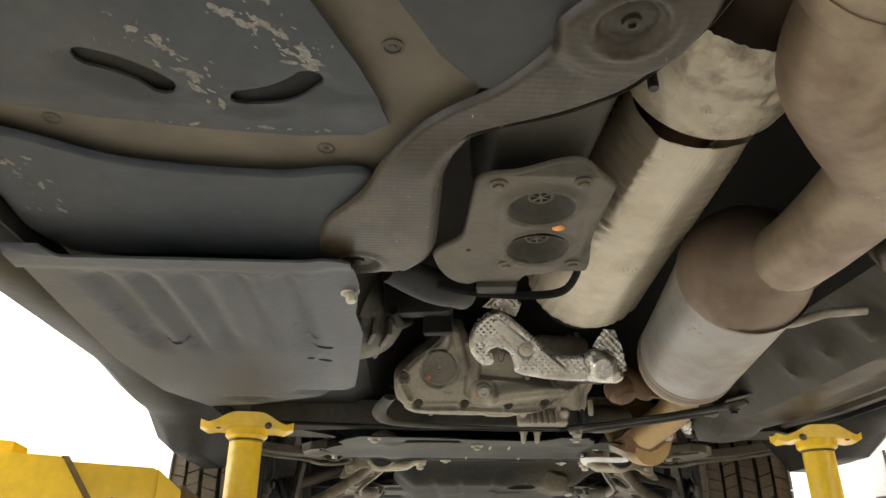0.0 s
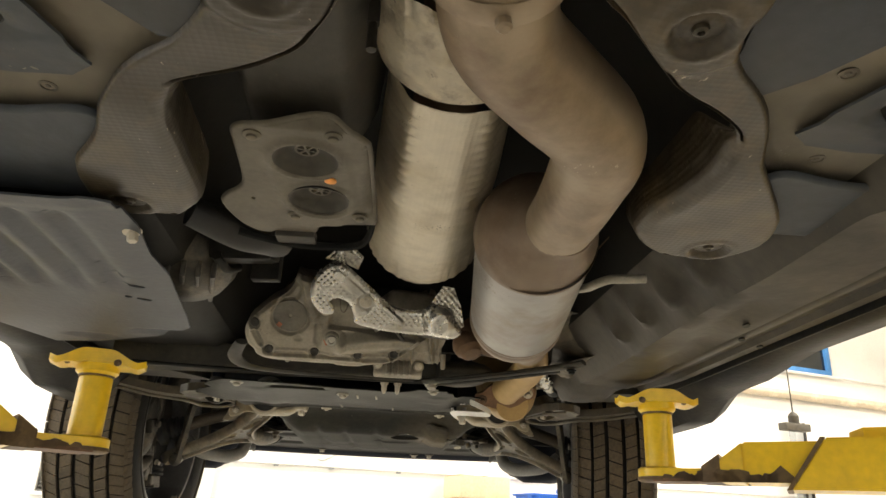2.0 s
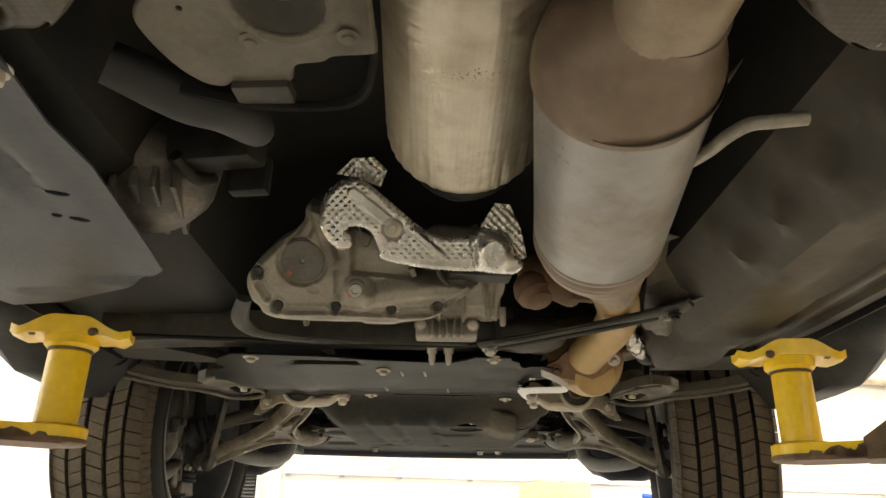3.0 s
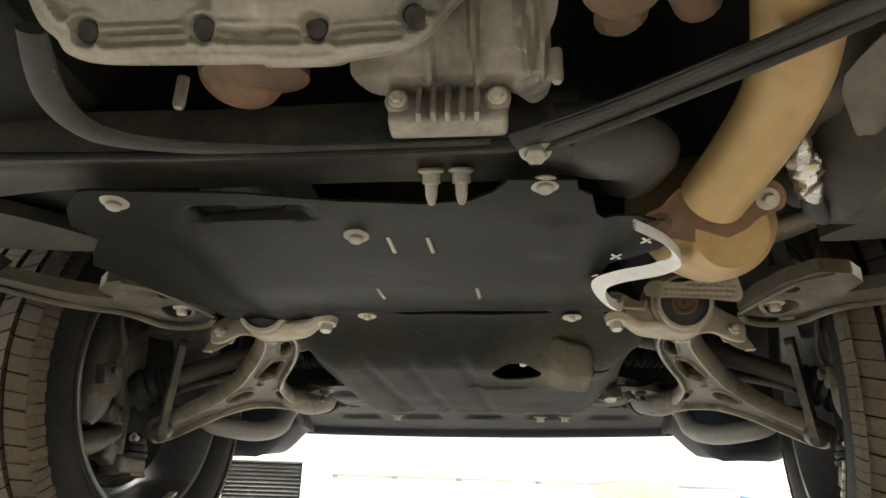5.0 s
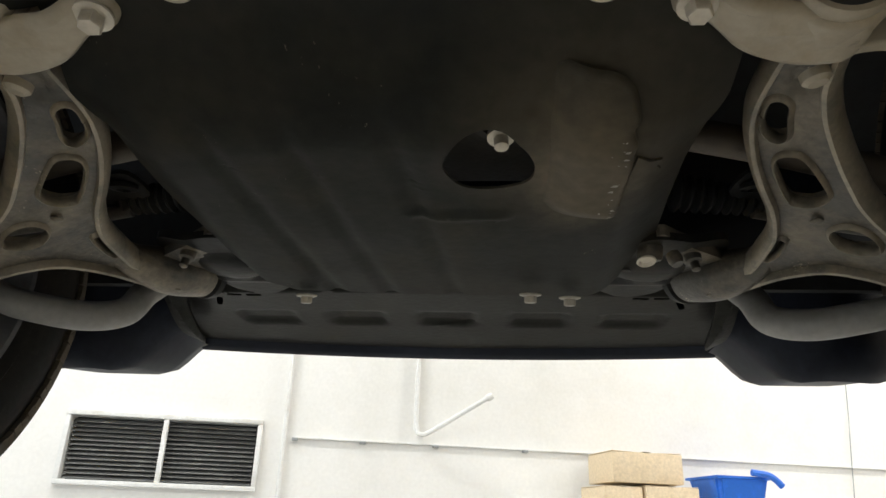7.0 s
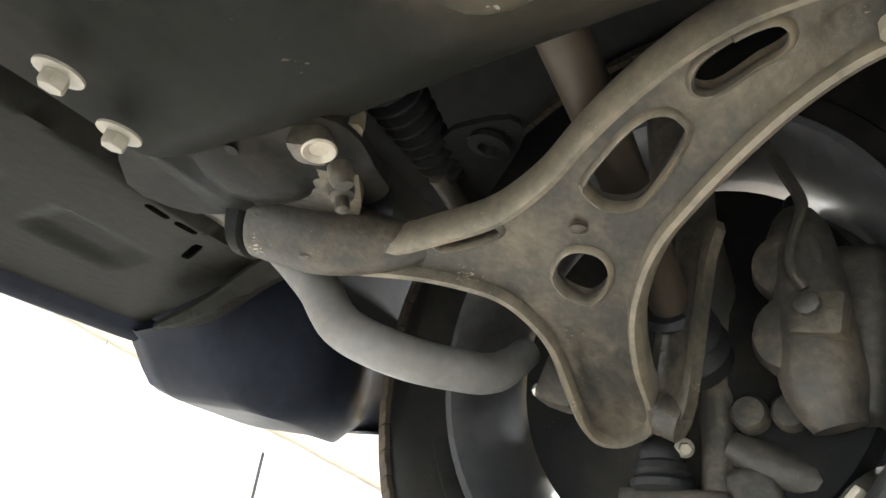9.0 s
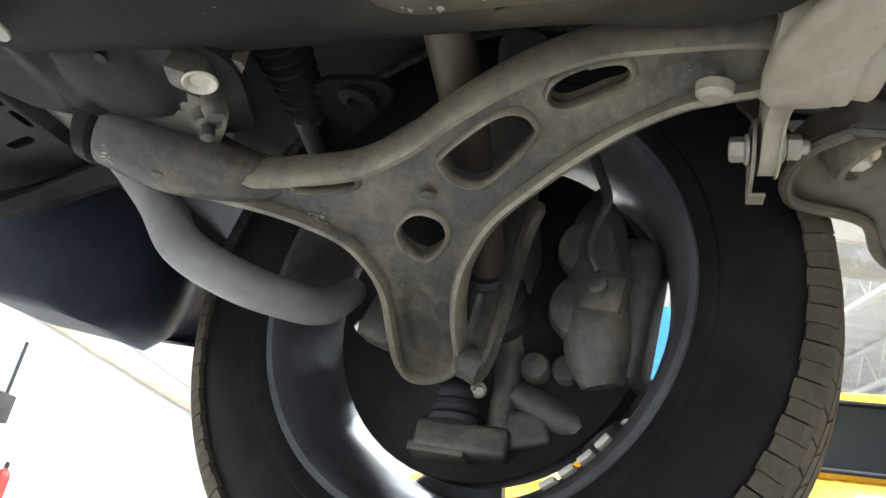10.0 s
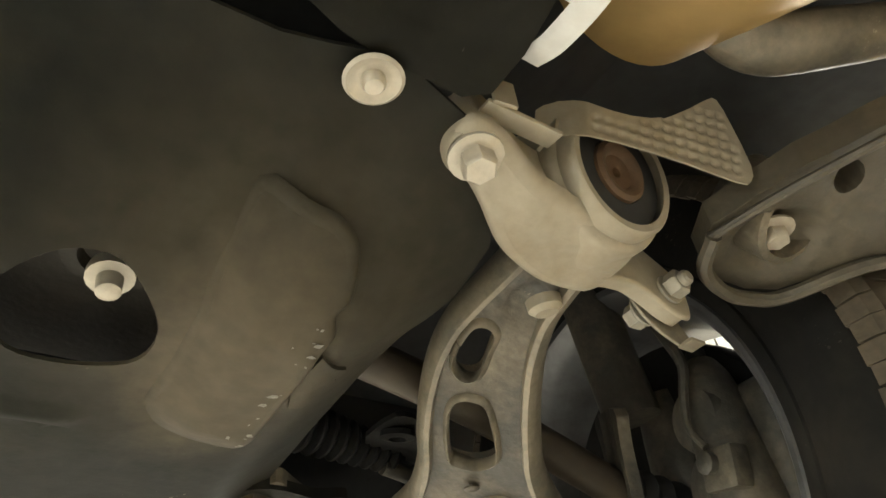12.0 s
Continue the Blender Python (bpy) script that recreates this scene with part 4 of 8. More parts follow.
part("catalytic_converter", bm, "ochre", exhaust, "brown heat-tinted converter cone")
bm = tube([(0.384, -0.775, 1.722), (0.392, -0.755, 1.712), (0.403, -0.732, 1.704), (0.416, -0.706, 1.699), (0.430, -0.680, 1.696), (0.440, -0.660, 1.694)], [0.009, 0.014, 0.018, 0.016, 0.015, 0.008], 22, 8)
for v in bm.verts:
    v.co += Vector((noise.noise(v.co * 90), noise.noise(v.co * 90 + Vector((9, 0, 0))), noise.noise(v.co * 90 + Vector((0, 9, 0))))) * 0.006
part("oxygen_sensor", bm, "foil", car, "sensor in crinkled foil", smooth=25)
part("sensor_plug", tube([(0.434, -0.672, 1.695), (0.452, -0.640, 1.693), (0.476, -0.600, 1.696)], [0.014, 0.017, 0.011], 12), "black_rubber", car)
bm = panel([(0.315, -1.16), (0.345, -1.06), (0.370, -0.95), (0.388, -0.87), (0.397, -0.81), (0.392, -0.742), (0.421, -0.726), (0.448, -0.690), (0.462, -0.655), (0.485, -0.633), (0.487, -0.672), (0.482, -0.702), (0.500, -0.696), (0.518, -0.676),
            (0.520, -0.735), (0.516, -0.802), (0.508, -0.882), (0.495, -0.97), (0.44, -1.06), (0.38, -1.13)],
           height=lambda x, y: 1.728 + 0.007 * math.sin(x * 46 + y * 16) + 0.006 * noise.noise(Vector((x * 26, y * 26, 1))) + 0.05 * step(-y, 0.97, 1.1) - 0.008 * (1 - step(abs(x - 0.455 - 0.1 * (y + 0.8)), 0.004, 0.02)), thick=0.002, cell=0.010)
part("tunnel_shield", bm, "beam", car, "bent heat shield beside the pipe")
bm = panel([(0.369, -0.916), (0.391, -0.985), (0.438, -1.012), (0.452, -1.055), (0.474, -1.008), (0.487, -0.853), (0.491, -0.752), (0.450, -0.774), (0.411, -0.831)],
           height=lambda x, y: 1.703 + 0.22 * (x - 0.43) + 0.006 * noise.noise(Vector((x * 22, y * 14, 5))) - 0.008 * (1 - step(abs(x - 0.418 - 0.35 * (y + 0.9)), 0.004, 0.016)), thick=0.002, cell=0.008, smooth=3)
guard = part("side_guard", bm, "plate", car, "dusty bent guard plate beside the front pipe", smooth=60)
part("guard_bolt", hexbolt((0.402, -0.958, 1.694), (0, 0, -1), 0.007, 0.011, 0.007), "dull_bolt", guard)
bm = tube([(0.262, -1.50, 1.700), (0.264, -1.545, 1.688), (0.268, -1.578, 1.684), (0.280, -1.600, 1.684), (0.300, -1.606, 1.684), (0.331, -1.610, 1.686)], 0.0068, 12)
part("hanger_rod", bm, "cast", exhaust, "bent steel hanger rod")
bm = panel([(0.238, -1.60), (0.275, -1.62), (0.28, -1.50), (0.30, -1.36), (0.285, -1.25), (0.262, -1.24), (0.262, -1.40)], height=lambda x, y: 1.70 + 1.2 * (x - 0.24), thick=0.003)
part("hanger_plate", bm, "rust", exhaust)

# driveshaft in its pale heat shields
def shaft_shield(y0, y1, x0, x1, z0, z1, r, r2, mat, label, shape):
    bm = bmesh.new()
    rows, k, n = [], 200, 84
    for i in range(k + 1):
        t = i / k
        c = Vector((x0 + (x1 - x0) * t, y0 + (y1 - y0) * t, z0 + (z1 - z0) * t))
        row = []
        for j in range(n + 1):
            a = radians(-200 + 220 * j / n)
            rr = (r + (r2 - r) * t) * shape(t, a)
            row.append(bm.verts.new(c + Vector((math.cos(a) * rr, 0, math.sin(a) * rr * 0.95))))
        rows.append(row)
    for a, b in zip(rows, rows[1:]):
        for j in range(n):
            bm.faces.new((a[j], a[j + 1], b[j + 1], b[j]))
    bmesh.ops.solidify(bm, geom=bm.faces[:], thickness=0.002)
    return part("shaft_shield", bm, mat, car, label, smooth=60)


def long_shield(t, a):
    """Flattened below, pressed ribs on its flanks, gathered folds at the front end."""
    down = math.sin(a)
    k = 1 + 0.05 * (1 - step(abs(abs(math.degrees(a) + 90) - 38), 0, 16)) * (1 - step(t, 0.0, 0.75)) - 0.02 * (1 - step(abs(math.degrees(a) + 90), 0, 25)) * (1 - step(t, 0.1, 0.7))
    flank = step(abs(math.degrees(a) + 90), 24, 40)
    k += 0.030 * math.sin(t * 190) * flank * step(t, 0.03, 0.06) * (1 - step(t, 0.36, 0.50))
    k -= 0.05 * (1 - step(abs(t - 0.40), 0.01, 0.05)) * (1 - step(abs(math.degrees(a) + 48), 3, 12))
    fold = abs(math.sin(a * 17 + 2.2 * noise.noise(Vector((math.cos(a) * 3, t * 5, 1)))))
    k -= 0.024 * fold ** 3 * step(t, 0.74, 0.88) * (1 - step(t, 0.90, 0.97)) * (0.25 + step(abs(math.degrees(a) + 90), 8, 30))
    k -= 0.016 * max(0.0, noise.noise(Vector((math.cos(a) * 9, math.sin(a) * 9, t * 30)))) * step(t, 0.70, 0.84)
    k += 0.004 * noise.noise(Vector((math.cos(a) * 3, down * 3, t * 6)))
    return k * (1 - 0.30 * step(t, 0.88, 1.0) ** 2) + 0.012 * (1 - step(t, 0.0, 0.025))


def short_shield(t, a):
    """Crumpled upper half, a row of teeth where it was pinched, smooth lower rim."""
    k = 1 + 0.04 * noise.noise(Vector((math.cos(a) * 12, math.sin(a) * 12, t * 7))) * (1 - step(t, 0.45, 0.7))
    k += 0.03 * abs(math.sin(a * 19)) * (1 - step(abs(t - 0.50), 0.02, 0.09)) * step(a, radians(-125), radians(-100))
    k -= 0.030 * (1 - step(t, 0.0, 0.3)) + 0.025 * step(t, 0.86, 1.0)
    return k - 0.02 * (1 - step(abs(t - 0.34), 0.02, 0.08)) * (1 - step(abs(math.sin(a * 4 + 1)), 0.5, 0.9))


shaft_shield(-1.882, -1.255, 0.009, 0.026, 1.832, 1.858, 0.072, 0.113, "cream", "pale dusty aluminium shaft shield", long_shield)
shaft_shield(-2.045, -1.915, 0.003, 0.006, 1.838, 1.838, 0.089, 0.092, "crinkle", "crinkled dirty aluminium shaft shield", short_shield)
bm = tube([(0.03, -2.35, 1.85), (0.018, -2.05, 1.845), (0.012, -1.9, 1.845), (0.018, -1.28, 1.838), (0.02, -1.22, 1.836)], [0.062, 0.060, 0.046, 0.05, 0.05], 28)
part("driveshaft", bm, "shaft_rust", car, "dark brown driveshaft")
bm = lathe([(0.060, -0.03), (0.084, -0.02), (0.086, 0.0), (0.082, 0.015), (0.05, 0.02)], (0.026, -1.25, 1.858), (0, 1, 0), 32)
part("shaft_flange", bm, "black", car)

# transfer case with its bolted rim, recessed cover and drain plug
# the bolted face leans back: u along the car's width, v down the face
CASE = Matrix.Translation((-0.179, -1.030, 1.674)) @ Matrix(((0.99955, -0.01832, -0.02374), (0.02999, 0.61072, 0.79128), (0.0, -0.79164, 0.61099))).to_4x4()
RIM_BOLTS = ((-0.096, 0.001), (0.001, 0.001), (0.093, 0.002), (0.172, -0.006), (-0.128, -0.058), (0.229, -0.055))
case_loop = [(-0.128, 0.006), (-0.120, 0.018), (-0.090, 0.027), (-0.017, 0.029), (0.040, 0.029), (0.051, 0.032), (0.094, 0.032), (0.110, 0.028), (0.131, 0.025), (0.156, 0.021), (0.181, 0.008), (0.198, -0.010), (0.243, -0.051), (0.240, -0.062),
             (0.225, -0.066), (0.190, -0.064), (0.150, -0.055), (0.134, -0.058), (0.128, -0.075), (0.115, -0.102), (0.064, -0.127), (0.018, -0.139), (0.000, -0.145), (-0.012, -0.165), (-0.044, -0.172), (-0.052, -0.146), (-0.067, -0.124), (-0.094, -0.107),
             (-0.115, -0.087), (-0.135, -0.066), (-0.146, -0.048), (-0.147, -0.027), (-0.140, -0.006)]
case_edge = spline(case_loop, 12, True)


def case_shape(x, y):
    rim = min(math.hypot(x - p[0], y - p[1]) for p in case_edge)
    z = 0.010 * (1 - step(rim, 0.0, 0.009))
    # recessed round cover with the dark hollow above it, thick arm beside it
    d = math.hypot(x + 0.055, y + 0.076)
    z += 0.010 * (1 - step(d, 0.038, 0.043)) + 0.010 * (1 - step(from_line(x, y, -0.062, -0.11, -0.050, -0.14), 0.010, 0.020))
    z -= 0.012 * (1 - step(from_line(x, y, -0.006, -0.085, -0.030, -0.170), 0.005, 0.015))
    # upper shell stands back behind the joint
    z += 0.012 * step(-y, 0.056 - 0.06 * (x - 0.05), 0.061 - 0.06 * (x - 0.05)) * step(x, 0.022, 0.034)
    z += 0.020 * step(-y, 0.095, 0.15) * step(x, 0.01, 0.04)
    # rounded shaft housing, plug boss, shallow pockets
    z -= 0.020 * (1 - step(from_line(x, y, 0.055, -0.022, 0.205, -0.045), 0.004, 0.030)) * step(x, 0.03, 0.06)
    z -= bump(x, y, 0.038, -0.026, 0.030, 0.036, 0.014)
    z += 0.007 * (1 - step(from_line(x, y, 0.006, -0.060, 0.006, -0.025), 0.004, 0.009))
    z += 0.004 * (1 - step(math.hypot((x + 0.036) / 0.012, (y + 0.031) / 0.010), 0.5, 1.0))
    # rim: sunk channels between the bolts, sunk bolt seats
    for ax, ay, bx, by in ((-0.080, 0.0075, -0.016, 0.006), (0.016, 0.006, 0.077, 0.008), (0.109, 0.009, 0.158, 0.006), (0.186, -0.011, 0.221, -0.045), (-0.127, -0.040, -0.112, -0.014)):
        g = from_line(x, y, ax, ay, bx, by)
        z += 0.006 * (1 - step(g, 0.002, 0.0055)) - 0.004 * step(g, 0.0045, 0.0075) * (1 - step(g, 0.008, 0.014))
    for bx, by in RIM_BOLTS:
        g = math.hypot(x - bx, y - by)
        z += 0.006 * (1 - step(g, 0.009, 0.013)) - 0.003 * step(g, 0.010, 0.014) * (1 - step(g, 0.014, 0.020))
    return z + 0.0012 * noise.noise(Vector((x * 30, y * 30, 2)))


def on_case(bm):
    bmesh.ops.transform(bm, matrix=CASE, verts=bm.verts)
    return bm


bm = on_case(panel(case_loop, height=case_shape, thick=0.050, cell=0.003, smooth=6))
case = part("transfer_case", bm, "cast", car, "dirty cast aluminium gear case with a bolted rim", smooth=55)
part("case_cover", on_case(lathe([(0.035, 0), (0.0365, 0.002), (0.035, 0.0035), (0.004, 0.004), (0.003, 0.002)], (-0.055, -0.076, 0.012), (0, 0, -1), 40)), "grey_cast", case, "grimy round cover disc")
part("plug_boss", on_case(lathe([(0.016, 0.012), (0.0165, -0.012), (0.014, -0.017), (0.0125, -0.018)], (0.036, -0.039, 0.0), (0, 0, 1), 22)), "cast", case)
part("drain_plug", on_case(lathe([(0.0115, -0.016), (0.0115, -0.022), (0.010, -0.024), (0.007, -0.024), (0.006, -0.020), (0.001, -0.020)], (0.036, -0.039, 0.0), (0, 0, 1), 20)), "foil", case, "shiny drain plug")
part("paint_mark", on_case(block((0.009, 0.014, 0.003), (0.025, -0.031, -0.0125), (0, 0, -25), 0.0014)), "red_mark", case, "red paint smudge")
part("paint_mark", on_case(block((0.010, 0.010, 0.002), (-0.077, -0.055, 0.0075), (0, 0, 35), 0.0009)), "red_mark", case, "red paint smudge")
for x, y in RIM_BOLTS:
    bm = on_case(lathe([(0.0095, 0.002), (0.0095, -0.003), (0.008, -0.0045), (0.005, -0.0035), (0.001, -0.002)], (x, y, case_shape(x, y)), (0, 0, 1), 16))
    part("rim_bolt", bm, "cast_dark", case)
for x in (0.058, 0.076, 0.094):
    part("joint_tab", on_case(block((0.012, 0.004, 0.005), (x, -0.055 + 0.06 * (x - 0.05), 0.002), (0, 0, 3), 0.0015)), "bright_cast", case)
part("case_tab", on_case(block((0.010, 0.016, 0.012), (0.128, -0.064, 0.006), (0, 0, -25), 0.003)), "cast", case)
bm = block((0.20, 0.10, 0.10), (-0.16, -0.985, 1.790), (0, 0, 4), 0.03, seg=3)
part("case_body", bm, "knuckle", case, "grimy upper gear case")


# differential housing with webs, finned cooler
def nose_shape(x, y):
    z = 1.700 + 0.9 * max(0.0, -y - 0.95) + 0.012 * step(-y, 0.93, 0.95)
    for ax, ay, bx, by, h in ((0.064, -1.024, 0.086, -0.94, 0.016), (0.034, -1.00, 0.040, -0.93, 0.012), (0.094, -0.99, 0.100, -0.93, 0.010), (0.000, -0.98, -0.005, -0.93, 0.010)):
        z -= h * (1 - step(from_line(x, y, ax, ay, bx, by), 0.002, 0.005))
    z += 0.006 * (1 - step(math.hypot(x - 0.088, y + 0.925), 0.003, 0.006)) - bump(x, y, 0.088, -0.915, 0.022, 0.030, 0.008)
    return z - bump(x, y, 0.01, -0.93, 0.09, 0.05, 0.008)


bm = panel([(-0.078, -0.945), (-0.070, -0.904), (-0.052, -0.893), (-0.036, -0.900), (0.004, -0.906), (0.062, -0.900), (0.078, -0.886), (0.092, -0.872), (0.106, -0.888), (0.108, -0.925), (0.102, -0.950), (0.110, -0.967), (0.110, -0.989), (0.088, -1.010), (0.068, -1.028),
            (0.02, -1.004), (-0.035, -0.97)], height=nose_shape, thick=0.055, cell=0.004, smooth=3)
block((0.13, 0.13, 0.09), (0.025, -0.975, 1.790), (8, 0, 10), 0.025, bm=bm, seg=3)
nose = part("differential_nose", bm, "cast", car, "ribbed cast aluminium housing", smooth=50)
bm = block((0.114, 0.030, 0.054), (0.010, -0.892, 1.684), (-8, 0, 0), 0.007, seg=3)
cooler = part("finned_cooler", bm, "cast", car, "finned aluminium cooler")
for i in range(5):
    part("fin", block((0.0055, 0.014, 0.046), (-0.016 + 0.0135 * i, -0.911, 1.681), (-8, 0, 0), 0.002), "cast", cooler)
for x in (-0.006, 0.018):
    part("cooler_tab", block((0.016, 0.012, 0.010), (x, -0.908, 1.710), (-8, 0, 0), 0.002), "cast", cooler)
for x in (-0.037, 0.057):
    part("cooler_ear", lathe([(0.012, -0.012), (0.013, 0.004), (0.010, 0.007)], (x, -0.906, 1.682), (0, -1, -0.15), 18), "cast", cooler)
    part("cooler_bolt", hexbolt((x, -0.912, 1.681), (0, -1, -0.15), 0.006, 0.009, 0.006), "bolt", cooler)
bm = lathe([(0.010, 0), (0.026, 0.004), (0.040, 0.014), (0.044, 0.028), (0.044, 0.05)], (-0.190, -0.925, 1.692), (0, 0.25, 1), 28)
part("rusty_bowl", bm, "rust_red", car, "rusty round cap behind the gear case")
bm = lathe([(0.026, 0), (0.034, 0.010), (0.037, 0.026), (0.033, 0.040), (0.026, 0.044), (0.022, 0.052), (0.012, 0.055)], (0.152, -1.02, 1.735), (0.25, -0.4, -1), 26)
tube([(0.150, -1.02, 1.750), (0.175, -1.035, 1.728), (0.205, -1.03, 1.712), (0.225, -0.99, 1.715)], [0.030, 0.028, 0.024, 0.020], 14, bm=bm)
lathe([(0.022, 0), (0.024, 0.012), (0.016, 0.020)], (0.165, -0.965, 1.735), (0.1, -0.1, -1), 18, bm)
block((0.09, 0.02, 0.012), (0.215, -1.03, 1.70), (0, 10, -20), 0.004, bm=bm)
part("turbo_drain_flange", bm, "iron", car, "rusty cast elbow")


# bright foil shield over the shaft joint: it stands steeply, u across the car, v down its face
FACE = Matrix.Translation((-0.0755, -1.214, 1.739)) @ Matrix(((0.9998, 0.0, -0.0181), (0.0156, 0.5038, 0.8637), (0.0091, -0.8638, 0.5037))).to_4x4()
FOIL = [(-0.109, -0.009), (-0.105, -0.035), (-0.094, -0.056), (-0.075, -0.070), (-0.055, -0.076), (-0.034, -0.064), (0.008, -0.030), (0.045, 0.000), (0.076, 0.012), (0.115, 0.010), (0.128, 0.000), (0.150, -0.001), (0.169, 0.008),
        (0.181, 0.032), (0.193, 0.042), (0.194, 0.058), (0.177, 0.067), (0.135, 0.064), (0.094, 0.063), (0.047, 0.059), (0.011, 0.053), (-0.020, 0.044), (-0.022, 0.028), (-0.034, 0.004), (-0.056, -0.003), (-0.069, 0.004),
        (-0.060, 0.016), (-0.064, 0.030), (-0.083, 0.030), (-0.102, 0.013)]
foil_edge = spline(FOIL, 7, True)


def foil_shape(x, y):
    rim = min(math.hypot(x - p[0], y - p[1]) for p in foil_edge)
    # rolled rim, turned far under along the lower edge
    z = edge_roll(rim, 0.010) * (1.6 if y > 0.03 else 1.0) - 0.004 * math.sin((x + 0.1) * 22)
    # smooth domed cap between two creases, flat strip, bolt seat
    cap = math.hypot((x - 0.150) / 0.030, (y - 0.034) / 0.036)
    z -= 0.012 * (1 - step(cap, 0.45, 1.05))
    strip = from_line(x, y, -0.058, -0.052, -0.010, -0.014)
    z -= 0.0035 * (1 - step(strip, 0.007, 0.0095))
    d = math.hypot(x, y)
    z += 0.004 * (1 - step(d, 0.013, 0.018))
    fold = from_line(x, y, 0.030, 0.003, 0.072, 0.038)
    z -= 0.005 * (1 - step(fold, 0.002, 0.007))
    crease = abs(x - 0.120 - 0.15 * (y - 0.03))
    z += 0.004 * (1 - step(crease, 0.001, 0.005))
    # round pressed dimples in a diamond grid
    u, v = (x + y) / 0.0125, (x - y) / 0.0125
    r = math.hypot(u - round(u), v - round(v))
    plain = step(rim, 0.007, 0.011) * step(cap, 0.98, 1.08) * step(d, 0.018, 0.022) * step(strip, 0.010, 0.012) * step(fold, 0.005, 0.008) * (1 - 0.8 * step(y, 0.044, 0.050))
    return z - 0.0036 * (1 - step(r, 0.04, 0.42)) * plain


def on_face(bm):
    bmesh.ops.transform(bm, matrix=FACE, verts=bm.verts)
    return bm


foil = part("foil_shield", on_face(panel(FOIL, height=foil_shape, thick=0.0015, cell=0.0019, smooth=3)), "foil", car, "bright dimpled aluminium foil shield", smooth=80)
# its upper flap behind the shaft end, and the tab beyond the cap
flap = panel([(-0.085, -0.078), (-0.060, -0.102), (-0.030, -0.104), (-0.010, -0.085), (-0.020, -0.060), (-0.055, -0.074)], height=lambda x, y: 0.016 + 0.0025 * math.sin(x * 500) * math.sin(y * 500), thick=0.0015, cell=0.003)
part("foil_flap", on_face(flap), "foil", foil)
flap = panel([(0.130, -0.005), (0.150, -0.040), (0.172, -0.038), (0.190, 0.000), (0.200, 0.040), (0.190, 0.045), (0.168, 0.004)], height=lambda x, y: 0.010 + 0.0025 * math.sin(x * 500) * math.sin(y * 500), thick=0.0015, cell=0.003)
part("foil_flap", on_face(flap), "foil", foil)
part("shield_bolt", lathe([(0.011, 0), (0.012, 0.002), (0.009, 0.004), (0.007, 0.004), (0.006, 0.008), (0.002, 0.009)], (-0.0755, -1.213, 1.740), (0.0, -0.864, -0.504), 20), "bolt", foil)
part("shield_bolt", lathe([(0.010, 0), (0.011, 0.002), (0.006, 0.004), (0.003, 0.006)], (-0.152, -1.198, 1.722), (0.0, -0.864, -0.504), 18), "bolt", foil)
bm = block((0.105, 0.040, 0.032), (0.060, -1.066, 1.732), (0, 0, 4), 0.004)
tube([(-0.01, -1.115, 1.735), (-0.006, -1.10, 1.712), (0.008, -1.085, 1.70)], 0.004, 8, bm=bm)
part("actuator", bm, "cast_dark", car, "grey actuator box")
part("wire_loop", tube([(-0.127, -1.205, 1.752), (-0.124, -1.180, 1.730), (-0.116, -1.172, 1.728), (-0.110, -1.172, 1.745)], 0.0012, 6), "strip", car)


# ---- subframe, covers and front end ----
bm = bmesh.new()
rows = []
for i in range(61):
    x = -0.66 + 0.80 * i / 60
    back = 0.020 * step(-x, 0.42, 0.62) + 0.004 * noise.noise(Vector((x * 6, 0, 0)))
    sag = 0.0025 * noise.noise(Vector((x * 9, 2, 0))) + 0.010 * step(x, 0.06, 0.14)
    prof = ((-0.852, 1.720), (-0.851, 1.674), (-0.848, 1.666), (-0.842, 1.663), (-0.836, 1.666), (-0.828, 1.672), (-0.806, 1.676), (-0.792, 1.674), (-0.784, 1.668), (-0.778, 1.665), (-0.773, 1.670), (-0.771, 1.725))
    rows.append([bm.verts.new((x, y + back, z + sag)) for y, z in prof])
for a, b in zip(rows, rows[1:]):
    for j in range(len(a) - 1):
        bm.faces.new((a[j], a[j + 1], b[j + 1], b[j]))
tube([(0.10, -0.835, 1.685), (0.17, -0.81, 1.69), (0.215, -0.76, 1.70), (0.21, -0.70, 1.70)], [0.045, 0.055, 0.045, 0.035], 16, flat=0.6, bm=bm)
subframe = part("subframe", bm, "subframe", car, "dusty black pressed-steel subframe", smooth=60)
part("subframe_lip", tube([(-0.60, -0.865, 1.664), (-0.40, -0.862, 1.660), (-0.15, -0.866, 1.654), (0.02, -0.872, 1.652), (0.09, -0.878, 1.655), (0.13, -0.862, 1.660)], 0.0045, 8), "black", subframe)
part("subframe_loop", tube([(-0.335, -1.02, 1.69), (-0.358, -0.95, 1.675), (-0.345, -0.905, 1.665), (-0.30, -0.885, 1.660), (-0.22, -0.872, 1.658), (-0.10, -0.868, 1.655), (0.05, -0.876, 1.653)],
                           [0.013, 0.016, 0.014, 0.010, 0.008, 0.007, 0.006], 12, flat=0.55), "subframe", subframe)
# diagonal brace bar: a channel with folded edges
bm = tube([(0.075, -0.872, 1.655), (0.16, -0.920, 1.658), (0.28, -1.00, 1.664), (0.375, -1.065, 1.671), (0.40, -1.085, 1.676)], [0.017, 0.014, 0.013, 0.016, 0.014], 12, flat=0.45)
tube([(0.10, -0.868, 1.650), (0.17, -0.912, 1.651), (0.28, -0.985, 1.657), (0.36, -1.038, 1.664)], 0.0045, 8, bm=bm)
tube([(0.10, -0.898, 1.652), (0.17, -0.938, 1.654), (0.28, -1.013, 1.660), (0.36, -1.07, 1.668)], 0.0045, 8, bm=bm)
